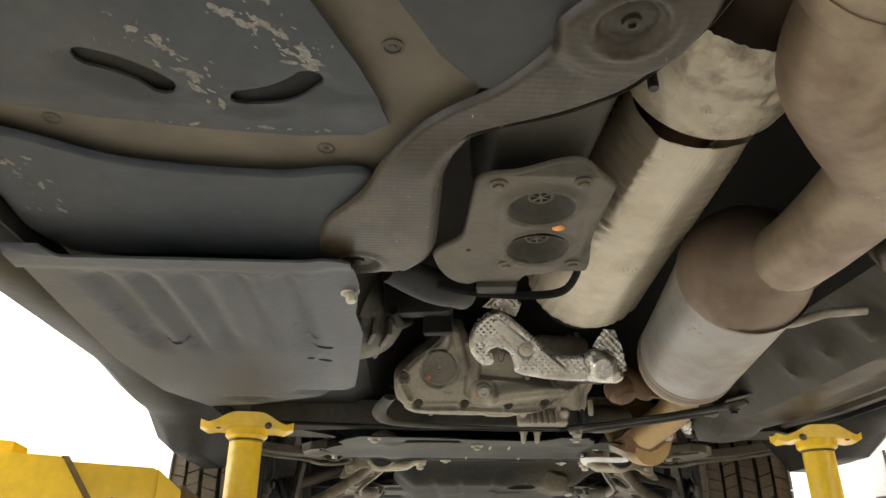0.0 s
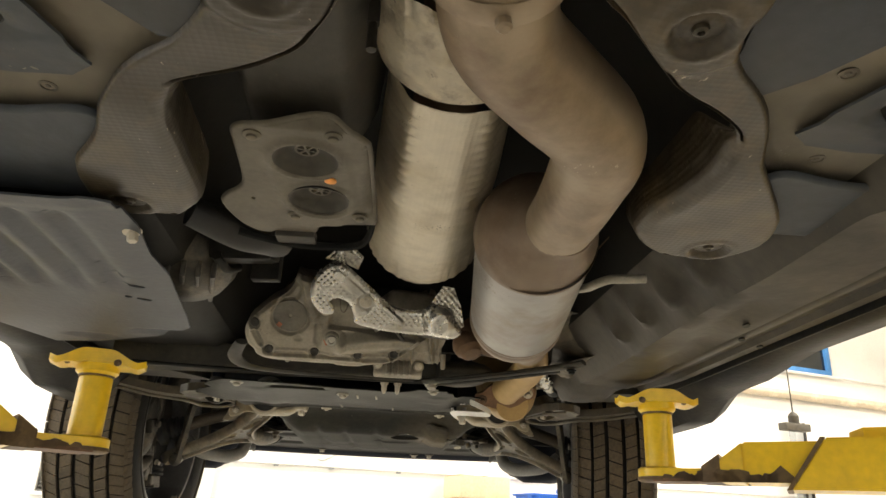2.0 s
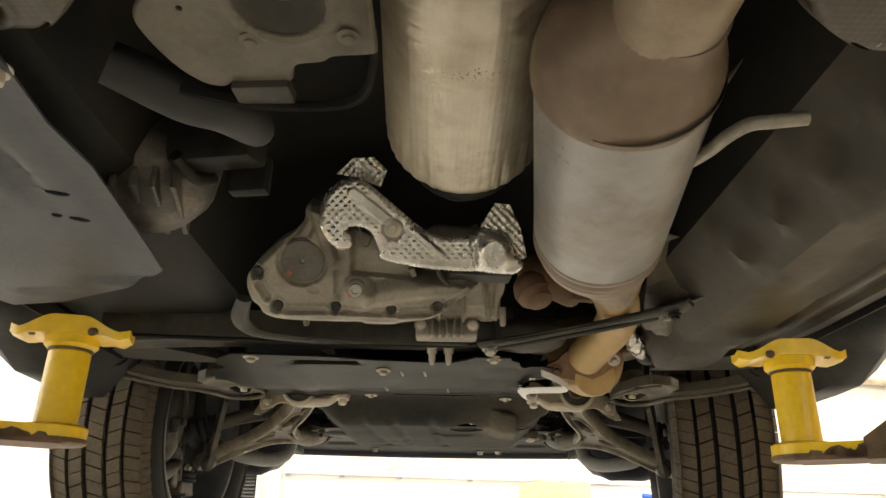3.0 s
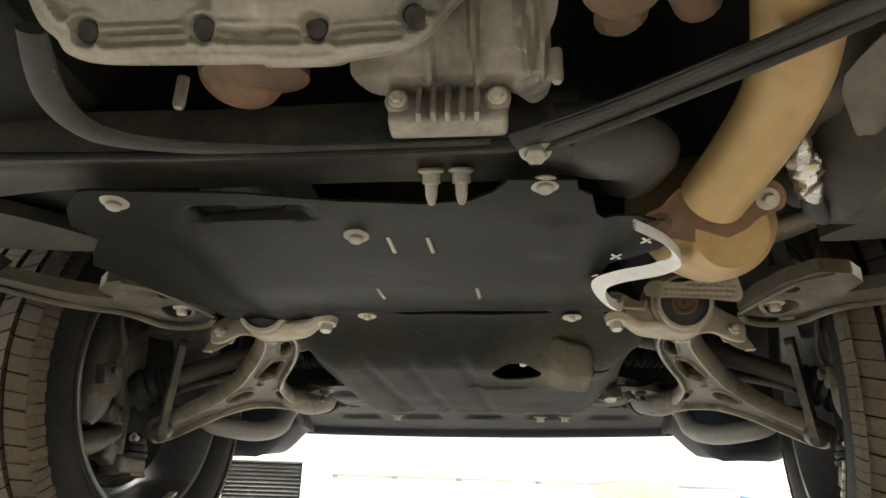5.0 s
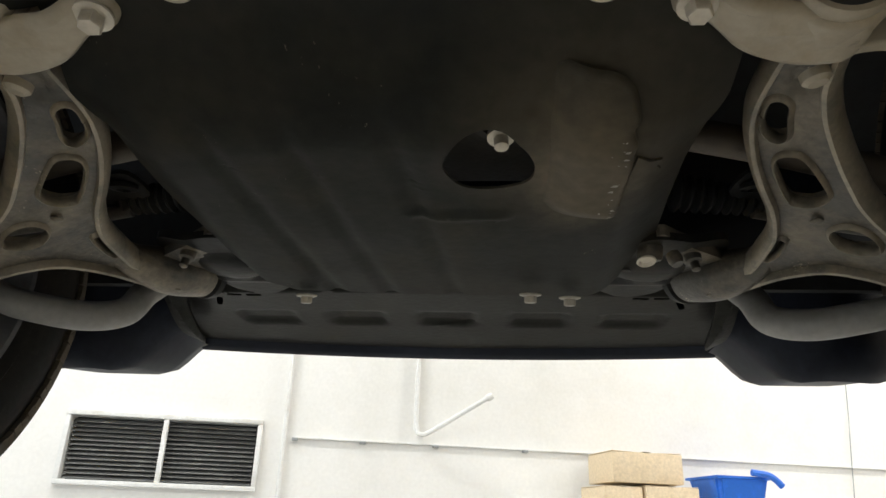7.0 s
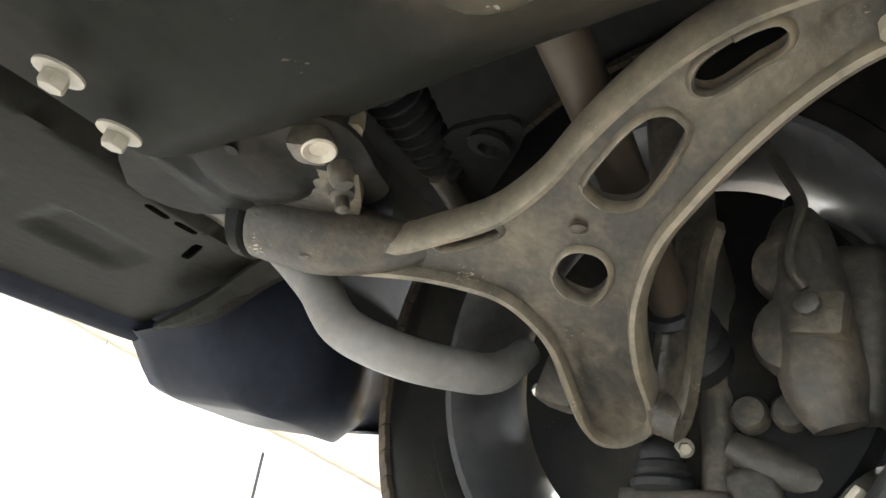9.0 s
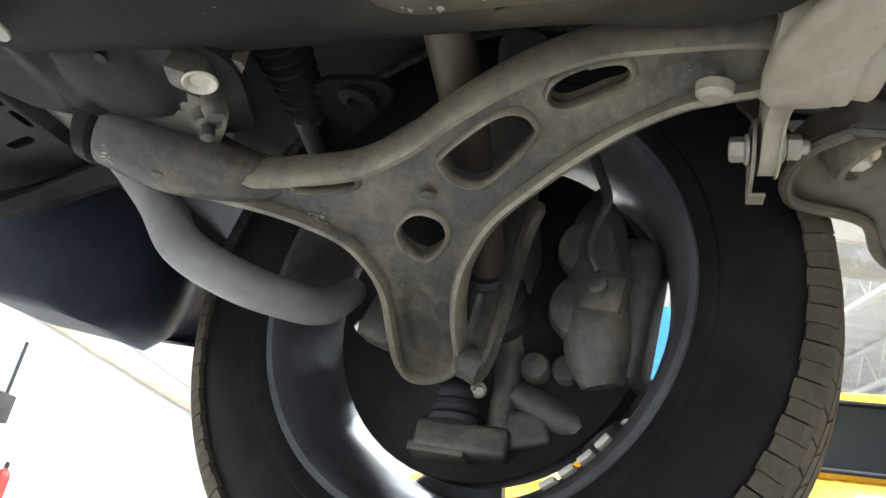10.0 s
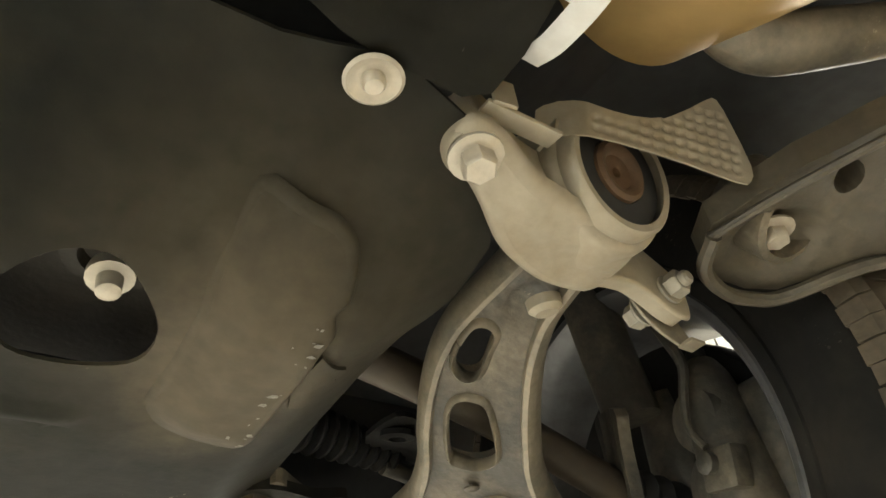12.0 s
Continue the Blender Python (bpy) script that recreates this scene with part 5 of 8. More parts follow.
brace = part("brace_bar", bm, "subframe", subframe, "black diagonal brace bar")
part("brace_bolt", hexbolt((0.378, -1.068, 1.662), (0, 0, -1), 0.007, 0.011, 0.005), "black", brace)
part("brace_bolt", hexbolt((0.093, -0.868, 1.650), (0, -0.3, -1), 0.011, 0.016, 0.009), "dull_bolt", brace)
for x in (-0.0165, 0.0165):
    bm = lathe([(0.014, 0), (0.015, 0.003), (0.010, 0.006), (0.010, 0.016), (0.007, 0.018), (0.0065, 0.030), (0.004, 0.038), (0.002, 0.040)], (x, -0.795, 1.672), (0, 0.45, -1), 14)
    part("threaded_stud", bm, "dull_bolt", subframe)
for x, y in ((-0.245, -0.925), (0.11, -0.945)):
    part("threaded_stud", lathe([(0.006, 0), (0.006, 0.03), (0.004, 0.034)], (x, y, 1.705), (0, 0, -1), 10), "cast", subframe)
part("pipe_stub", lathe([(0.03, 0), (0.05, 0.004), (0.05, 0.012), (0.02, 0.02)], (-0.17, -0.935, 1.71), (0, 0.3, -1), 24), "iron", car, "rusty round flange above the subframe")

# front side beams of the subframe reaching out to the body, left and right
for s in (-1, 1):
    bm = panel([(s * x, y) for x, y in ((0.452, -0.30), (0.462, -0.37), (0.49, -0.44), (0.515, -0.475), (0.56, -0.475), (0.588, -0.445), (0.585, -0.40), (0.66, -0.44), (0.80, -0.52), (0.86, -0.60),
                                         (0.88, -0.56), (0.80, -0.45), (0.70, -0.378), (0.60, -0.337), (0.580, -0.308), (0.562, -0.272), (0.538, -0.259), (0.508, -0.256), (0.475, -0.268))],
               [[(s * x, y) for x, y in ring2(0.513, -0.375, 0.017, 0.011, 30, 16)]],
               lambda x, y: 1.668 - 0.006 * step(abs(x), 0.5, 0.6) + 0.02 * step(abs(x), 0.62, 0.85) + 0.010 * (1 - step(math.hypot(abs(x) - 0.53, y + 0.40), 0.03, 0.06)) + 0.014 * (1 - step(math.hypot(abs(x) - 0.514, y + 0.308), 0.022, 0.040)), 0.022, 0.010)
    beam = part("side_beam", bm, "beam", car, "dusty pressed-steel side beam", smooth=50)
    rim = tube([(s * 0.456, -0.29, 1.663), (s * 0.466, -0.36, 1.661), (s * 0.495, -0.45, 1.660), (s * 0.535, -0.478, 1.662)], 0.0035, 8)
    tube([(s * 0.456, -0.295, 1.662), (s * 0.475, -0.268, 1.658), (s * 0.510, -0.257, 1.655), (s * 0.540, -0.261, 1.655), (s * 0.563, -0.276, 1.655), (s * 0.600, -0.338, 1.658), (s * 0.70, -0.382, 1.664), (s * 0.84, -0.50, 1.68)], 0.006, 8, bm=rim)
    part("beam_rim", rim, "beam", beam)
    part("beam_bolt", hexbolt((s * 0.508, -0.312, 1.676), (0, 0, -1), 0.010, 0.017, 0.010), "bolt", beam)
    bm = panel([(s * x, y) for x, y in ((0.49, -0.55), (0.51, -0.60), (0.60, -0.69), (0.66, -0.70), (0.72, -0.64), (0.70, -0.58), (0.60, -0.56))], height=lambda x, y: 1.684, thick=0.02, smooth=3)
    part("body_mount", bm, "subframe", car, "dusty body bracket")
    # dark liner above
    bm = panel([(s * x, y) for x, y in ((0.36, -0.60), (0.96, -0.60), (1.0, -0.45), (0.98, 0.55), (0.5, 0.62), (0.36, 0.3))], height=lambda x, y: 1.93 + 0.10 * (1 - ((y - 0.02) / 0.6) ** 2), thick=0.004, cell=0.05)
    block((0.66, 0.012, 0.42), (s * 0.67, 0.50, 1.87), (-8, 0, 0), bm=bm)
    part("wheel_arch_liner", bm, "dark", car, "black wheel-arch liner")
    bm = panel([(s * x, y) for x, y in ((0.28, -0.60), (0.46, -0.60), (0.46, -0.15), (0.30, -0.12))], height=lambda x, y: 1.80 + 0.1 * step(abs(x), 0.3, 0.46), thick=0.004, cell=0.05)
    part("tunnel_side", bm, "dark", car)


# rear cover below the gearbox
def cover_shape(x, y):
    z = 1.6425 + 0.004 * step(y, -0.78, -0.62) + 0.018 * step(y, -0.50, -0.30)
    z += 0.004 * (1 - step(abs(x - 0.12 - (y + 0.5) * 0.02), 0.012, 0.022)) * step(y, -0.62, -0.58)
    z -= 0.004 * step(abs(x + 0.10), 0.19, 0.22) * step(y, -0.74, -0.70) * (1 - step(abs(x + 0.1), 0.24, 0.27))
    z -= 0.004 * step(y, -0.345, -0.33)
    z += 0.006 * step(x, 0.165, 0.19) * step(-y, 0.50, 0.54)
    z += 0.010 * (1 - step(abs(x + 0.235) / 0.065, 0.9, 1.05)) * (1 - step(abs(y + 0.752) / 0.018, 0.85, 1.1))
    return z + 0.0012 * noise.noise(Vector((x * 8, y * 8, 5)))


cover_loop = [(-0.44, -0.775), (-0.405, -0.815), (-0.385, -0.818), (-0.223, -0.802), (-0.112, -0.778), (-0.03, -0.767), (0.025, -0.774), (0.052, -0.795), (0.068, -0.820), (0.137, -0.816),
              (0.141, -0.795), (0.157, -0.781), (0.166, -0.735), (0.178, -0.712), (0.215, -0.712), (0.250, -0.690), (0.274, -0.640), (0.262, -0.605), (0.205, -0.560), (0.198, -0.530),
              (0.208, -0.455), (0.230, -0.395), (0.240, -0.350), (0.238, -0.322), (0.225, -0.312), (0.17, -0.313), (0.13, -0.324), (0.0, -0.331), (-0.11, -0.327), (-0.16, -0.314), (-0.23, -0.316), (-0.30, -0.290), (-0.425, -0.282), (-0.445, -0.36), (-0.475, -0.49), (-0.512, -0.590),
              (-0.490, -0.63), (-0.455, -0.68), (-0.462, -0.73)]
cover = part("gearbox_cover", panel(cover_loop, [[(-0.298, -0.768), (-0.175, -0.766), (-0.185, -0.752), (-0.200, -0.738), (-0.292, -0.735)]], cover_shape, 0.003, 0.014), "cover", car,
             "black plastic undertray under the gearbox", smooth=60)
for x, y, z in ((-0.373, -0.791, 1.642), (-0.119, -0.685, 1.643), (0.105, -0.806, 1.644)):
    bm = lathe([(0.010, 0), (0.016, 0.001), (0.016, 0.003), (0.012, 0.0045), (0.010, 0.005)], (x, y, z + 0.002), (0, -0.1, -1), 22)
    lathe([(0.009, 0), (0.009, 0.004), (0.007, 0.006)], (x, y, z - 0.003), (0, -0.1, -1), 12, bm)
    part("cover_bolt", bm, "dull_bolt", cover)
for x, y, a in ((-0.081, -0.647, -2.4), (-0.0315, -0.645, -3.5), (-0.1265, -0.455, -4.8), (0.0225, -0.454, -3)):
    part("cover_rib", block((0.0055, 0.050, 0.005), (x, y, cover_shape(x, y)), (0, 0, a), 0.002), "cast", cover, "pale scuffed rib")
for x, y in ((0.210, -0.583), (0.241, -0.635)):
    bm = block((0.003, 0.020, 0.0012), (x, y, cover_shape(x, y) - 0.0004), (0, 0, 35))
    block((0.003, 0.020, 0.0012), (x, y, cover_shape(x, y) - 0.0004), (0, 0, -40), bm=bm)
    part("chalk_mark", bm, "chalk", cover, "white marker cross")
for x, y in ((0.189, -0.520), (0.192, -0.506), (0.203, -0.456), (0.207, -0.447), (0.230, -0.394), (0.236, -0.388)):
    part("chalk_mark", block((0.003, 0.010, 0.001), (x, y, cover_shape(x, y) - 0.0004), (0, 0, 40 + 900 * (x - 0.18))), "chalk", cover)
# pale folded edge of the shield beside the converter
pts = spline([(0.212, -0.716, 1.632), (0.250, -0.694, 1.622), (0.278, -0.645, 1.617), (0.265, -0.604, 1.619), (0.222, -0.558, 1.626), (0.205, -0.520, 1.630), (0.213, -0.470, 1.628),
              (0.236, -0.420, 1.630), (0.250, -0.372, 1.650), (0.256, -0.344, 1.670)], 8)
bm = bmesh.new()
rows = []
for i, p in enumerate(pts):
    t = i / (len(pts) - 1)
    h = 0.004 + 0.018 * step(t, 0.12, 0.30) * (1 - 0.50 * step(t, 0.52, 0.72))
    q = Vector(p)
    d = (Vector(pts[min(i + 1, len(pts) - 1)]) - Vector(pts[max(i - 1, 0)])).normalized()
    o = d.cross(Vector((0, 0, 1))).normalized()
    rows.append([bm.verts.new(q + o * a + Vector((0, 0, b))) for a, b in ((0, 0.012), (0, 0.0), (-0.001, -0.002), (-h * 0.8, -0.001 + h * 0.25), (-h, 0.003 + h * 0.25), (-0.004, 0.012))])
for a, b in zip(rows, rows[1:]):
    for j in range(6):
        bm.faces.new((a[j], a[(j + 1) % 6], b[(j + 1) % 6], b[j]))
part("shield_edge", bm, "bare", car, "pale bent shield edge", smooth=50)


# front engine cover
def engine_shape(x, y):
    z = 1.6625 - 0.058 * step(y, -0.29, -0.13) - 0.004 * step(y, -0.1, 0.1) + 0.003 * step(y, 0.2, 0.3)
    side = abs(x + 0.01)
    z += 0.050 * step(side, 0.245, 0.335) * step(y, -0.28, -0.1)
    for xr in (-0.20, -0.115, -0.01):
        z += 0.005 * (1 - step(abs(x - xr - 0.10 * (y + 0.1)), 0.004, 0.016)) * step(y, -0.20, -0.15)
    z -= 0.004 * (1 - step(abs(y - 0.02 + 0.02 * x), 0.004, 0.010)) * step(x, -0.02, 0.0) * (1 - step(x, 0.09, 0.12))
    return z + 0.0025 * noise.noise(Vector((x * 9, y * 9, 8)))


engine_loop = [(-0.30, -0.300), (-0.315, -0.235), (-0.332, -0.18), (-0.325, -0.12), (-0.335, -0.03), (-0.330, 0.09), (-0.315, 0.16), (-0.275, 0.20), (-0.262, 0.265), (-0.222, 0.312),
               (-0.05, 0.325), (0.10, 0.328), (0.226, 0.322), (0.272, 0.326), (0.304, 0.296), (0.320, 0.245), (0.318, 0.19), (0.306, 0.06), (0.300, -0.05), (0.306, -0.12), (0.311, -0.17), (0.307, -0.222), (0.292, -0.247), (0.250, -0.296),
               (0.19, -0.3145), (0.172, -0.3125), (0.150, -0.306), (0.125, -0.3005), (-0.095, -0.3005), (-0.115, -0.306), (-0.13, -0.318)]
engine_cover = part("engine_cover", panel(engine_loop, [spline([(0.036, -0.095), (0.044, -0.132), (0.066, -0.158), (0.096, -0.160), (0.122, -0.130), (0.132, -0.095), (0.124, -0.064), (0.090, -0.050), (0.055, -0.056)], 4, True)], engine_shape, 0.003, 0.0085), "muddy", car,
                    "dusty black plastic engine undertray with an oval hole", smooth=60)
# raised boss beside the hole: soft on its inner side, a broken edge with a loose flap on the other
BOSS = [(0.146, -0.226), (0.175, -0.228), (0.195, -0.226), (0.210, -0.217), (0.219, -0.203), (0.225, -0.180), (0.221, -0.168), (0.227, -0.155), (0.2255, -0.139), (0.228, -0.11), (0.2275, -0.081), (0.229, -0.03), (0.227, 0.013), (0.205, 0.040), (0.182, 0.055), (0.158, 0.066), (0.136, 0.080), (0.120, 0.070),
        (0.128, 0.03), (0.142, -0.03), (0.146, -0.08), (0.142, -0.143), (0.140, -0.19)]


def boss_shape(x, y):
    soft = step(x + 0.004 * noise.noise(Vector((x * 16, y * 16, 3))), 0.128, 0.185) * (1 - step(y - 0.3 * (x - 0.18), -0.03, 0.035))
    return engine_shape(x, y) + 0.004 * (1 - soft) - 0.015 * soft + 0.0006 * noise.noise(Vector((x * 50, y * 50, 1)))


part("raised_boss", rolled(spline(BOSS, 3, True), [], boss_shape, 0.008, 0.003, 0.006), "muddy", engine_cover, "dust-covered raised boss with a broken edge", smooth=50)
bm = panel([(0.232, -0.125), (0.246, -0.112), (0.262, -0.100), (0.258, -0.090), (0.265, -0.077), (0.256, -0.066), (0.251, -0.050), (0.238, -0.054), (0.230, -0.08)], height=lambda x, y: engine_shape(x, y) - 0.004 + 0.05 * max(0.0, x - 0.235), thick=0.003, cell=0.006)
part("torn_edge", bm, "muddy", engine_cover, "torn dusty flap beside the boss")
rnd = random.Random(4)
bm = bmesh.new()
for k in range(18):
    t = rnd.random()
    x, y = 0.221 - abs(rnd.gauss(0, 0.012)), -0.17 + 0.17 * t
    size = 0.0007 + 0.0022 * rnd.random() ** 2
    ragged(bm, x, y, boss_shape(x, y) - 0.0006, size * 1.6, size, rnd.random() * 3, rnd, 8)
tagged(part("dust_chips", bm, "scuff", engine_cover), "pale chips along the broken edge", kind="stuff")
for x, y, z in ((-0.176, -0.306, 1.668), (0.176, -0.302, 1.664)):
    bm = lathe([(0.009, 0), (0.0155, 0.001), (0.0165, 0.003), (0.0145, 0.0045), (0.010, 0.002), (0.009, 0.002)], (x, y, z - 0.006), (0, 0, -1), 26)
    lathe([(0.0065, 0), (0.0065, 0.006), (0.005, 0.008)], (x, y, z - 0.007), (0, 0, -1), 12, bm)
    part("cover_bolt", bm, "bolt", engine_cover, "pale washer bolt")
for x, y, z in ((-0.207, 0.305, 1.597), (0.206, 0.288, 1.592), (0.145, 0.262, 1.588)):
    bm = hexbolt((x, y, z - 0.003), (0, 0.2, -1), 0.0092, 0.0165, 0.010)
    part("cover_bolt", bm, "dull_bolt", engine_cover)
bm = lathe([(0.010, 0), (0.0128, 0.001), (0.0138, 0.003), (0.0125, 0.0045), (0.0085, 0.0025), (0.0075, 0.001), (0.001, 0.001)], (0.303, 0.190, 1.613), (0.05, -0.25, -1), 24)
part("ring_clip", bm, "bolt", car, "pale ring clip")
for s in (-1, 1):
    wing = [(s * x, y) for x, y in ((0.25, 0.26), (0.295, 0.195), (0.335, 0.182), (0.40, 0.208), (0.435, 0.235), (0.442, 0.29), (0.428, 0.335), (0.40, 0.355), (0.365, 0.42), (0.30, 0.44), (0.22, 0.33))]
    bm = panel(wing, height=lambda x, y: 1.640 + 0.02 * step(abs(x), 0.36, 0.44) - bump(abs(x), y, 0.335, 0.30, 0.06, 0.05, 0.012) - 0.006 * (1 - step(abs(y - 0.36), 0.004, 0.02)), thick=0.012, cell=0.012, smooth=3)
    part("cover_wing", bm, "black", car, "black cover corner above the bushing", smooth=60)
bm = block((0.03, 0.03, 0.03), (0.315, 0.215, 1.635), (10, 0, 20), 0.008)
lathe([(0.010, 0), (0.011, 0.012), (0.008, 0.02)], (0.345, 0.21, 1.63), (0.3, -0.3, -1), 12, bm)
part("clip_bracket", bm, "knuckle", car)
# sump and its bolt above the oval hole
bm = block((0.30, 0.24, 0.05), (0.06, -0.08, 1.680), (0, 0, 0), 0.015)
lathe([(0.032, 0), (0.032, 0.010), (0.022, 0.011), (0.020, 0.001), (0.001, 0.001)], (0.097, -0.112, 1.657), (0, 0, -1), 28, bm)
part("sump", bm, "cast_dark", car, "grimy sump above the oval hole")
bm = lathe([(0.013, 0), (0.0145, 0.006), (0.0145, 0.010), (0.008, 0.011), (0.0075, 0.022), (0.005, 0.024)], (0.096, -0.112, 1.640), (0.05, -0.2, -1), 16)
part("sump_bolt", bm, "bolt", car)


# bumper tray with the lip, and the bumper corners
def bumper_shape(x, y):
    z = 1.642 - 0.010 * step(y, 0.55, 0.80)
    for i in range(5):
        cx = -0.36 + 0.18 * i
        z += 0.008 * (1 - step(abs(x - cx) / 0.055, 0.85, 1.1)) * (1 - step(abs(y - 0.60) / 0.035, 0.8, 1.15))
    z += 0.026 * (1 - step(y - 0.05 * abs(x), 0.408, 0.424))
    z += 0.03 * step(abs(x), 0.42, 0.53) * (1 - step(y, 0.40, 0.60))
    return z


bm = panel([(-0.45, 0.30), (0.45, 0.30), (0.50, 0.48), (0.555, 0.78), (0.35, 0.805), (0.0, 0.835), (-0.35, 0.805), (-0.555, 0.78), (-0.50, 0.48)],
           [ring2(s * x, y, a, b, s * turn, 14, 4) for s in (-1, 1) for x, y, a, b, turn in ((0.350, 0.4605, 0.015, 0.0055, 4), (0.386, 0.4590, 0.014, 0.0055, -4), (0.428, 0.500, 0.026, 0.006, 70))], bumper_shape, 0.004, 0.011)
bumper = part("bumper_tray", bm, "cover", car, "black front undertray", smooth=60)
bm = bmesh.new()
rows = []
for i in range(41):
    t = -1 + i / 20
    x = t * 0.565
    y = 0.845 - 0.055 * t * t
    rows.append([bm.verts.new((x, y + a, z)) for a, z in ((-0.05, 1.640), (-0.03, 1.622), (-0.012, 1.613), (0.004, 1.616), (0.02, 1.66), (0.05, 1.80), (0.06, 2.05))])
for a, b in zip(rows, rows[1:]):
    for j in range(6):
        bm.faces.new((a[j], a[j + 1], b[j + 1], b[j]))
part("bumper_lip", bm, "body", bumper, "glossy dark bumper lip", smooth=60)
for s in (-1, 1):
    bm = bmesh.new()
    rows = []
    for i in range(25):
        t = i / 24
        x = 0.545 + 0.46 * t
        drop = 0.070 * step(t, 0.0, 0.20) - 0.030 * step(t, 0.45, 1.0)
        yf = 0.800 - 0.02 * t - 0.20 * step(t, 0.55, 1.0)
        yb = 0.56 - 0.085 * step(t, 0.05, 0.28) + 0.09 * step(t, 0.34, 0.8)
        zl = 1.622 - drop
        zr = zl - 0.040 * step(t, 0.03, 0.22) * (1 - step(t, 0.45, 0.8))
        prof = ((yb + 0.01, zr + 0.40), (yb, zr + 0.12), (yb + 0.004, zr + 0.062), (yb + 0.020, zr + 0.024), (yb + 0.052, zr + 0.003), (yb * 0.65 + yf * 0.35, zr * 0.62 + zl * 0.38), (yf - 0.05, zl - 0.004), (yf, zl + 0.012), (yf + 0.03, zl + 0.08), (yf + 0.04, 2.0))
        rows.append([bm.verts.new((s * x, y, z)) for y, z in prof])
    for a, b in zip(rows, rows[1:]):
        for j in range(9):
            bm.faces.new((a[j], a[j + 1], b[j + 1], b[j]))
    part("bumper_corner", bm, "body", car, "dark bumper corner", smooth=60)
    bm = panel([(s * x, y) for x, y in ((0.470, 0.36), (0.505, 0.37), (0.525, 0.48), (0.535, 0.60), (0.520, 0.66), (0.505, 0.64), (0.490, 0.52))], height=lambda x, y: 1.655 - 0.05 * step(y, 0.38, 0.62) - 0.006 * (1 - step(abs(abs(x) - 0.512), 0.003, 0.014)), thick=0.006, cell=0.012, smooth=3)
    part("air_dam", bm, "cover", car)
    part("paint_nick", block((0.002, 0.004, 0.016), (s * 0.556, 0.775, 1.630), (0, 12 * s, 0)), "chalk", car)


# ---- front suspension, both sides ----
def arm_plane(x, y):
    return 1.809 - 0.419 * abs(x) - 0.047 * y


ARM = [(0.440, 0.335), (0.436, 0.300), (0.447, 0.255), (0.457, 0.225), (0.457, 0.183), (0.455, 0.136), (0.449, 0.106), (0.432, 0.064), (0.408, 0.024), (0.387, -0.017), (0.370, -0.060), (0.361, -0.095),
       (0.358, -0.124), (0.358, -0.172), (0.360, -0.217), (0.372, -0.240), (0.398, -0.228), (0.405, -0.195), (0.411, -0.162), (0.429, -0.120), (0.458, -0.073), (0.485, -0.036), (0.509, -0.007), (0.542, 0.019),
       (0.585, 0.041), (0.641, 0.055), (0.695, 0.060), (0.722, 0.072), (0.738, 0.104), (0.733, 0.130), (0.708, 0.139), (0.661, 0.136), (0.602, 0.130), (0.563, 0.138), (0.533, 0.155), (0.512, 0.185),
       (0.494, 0.222), (0.479, 0.266), (0.466, 0.305), (0.455, 0.332)]


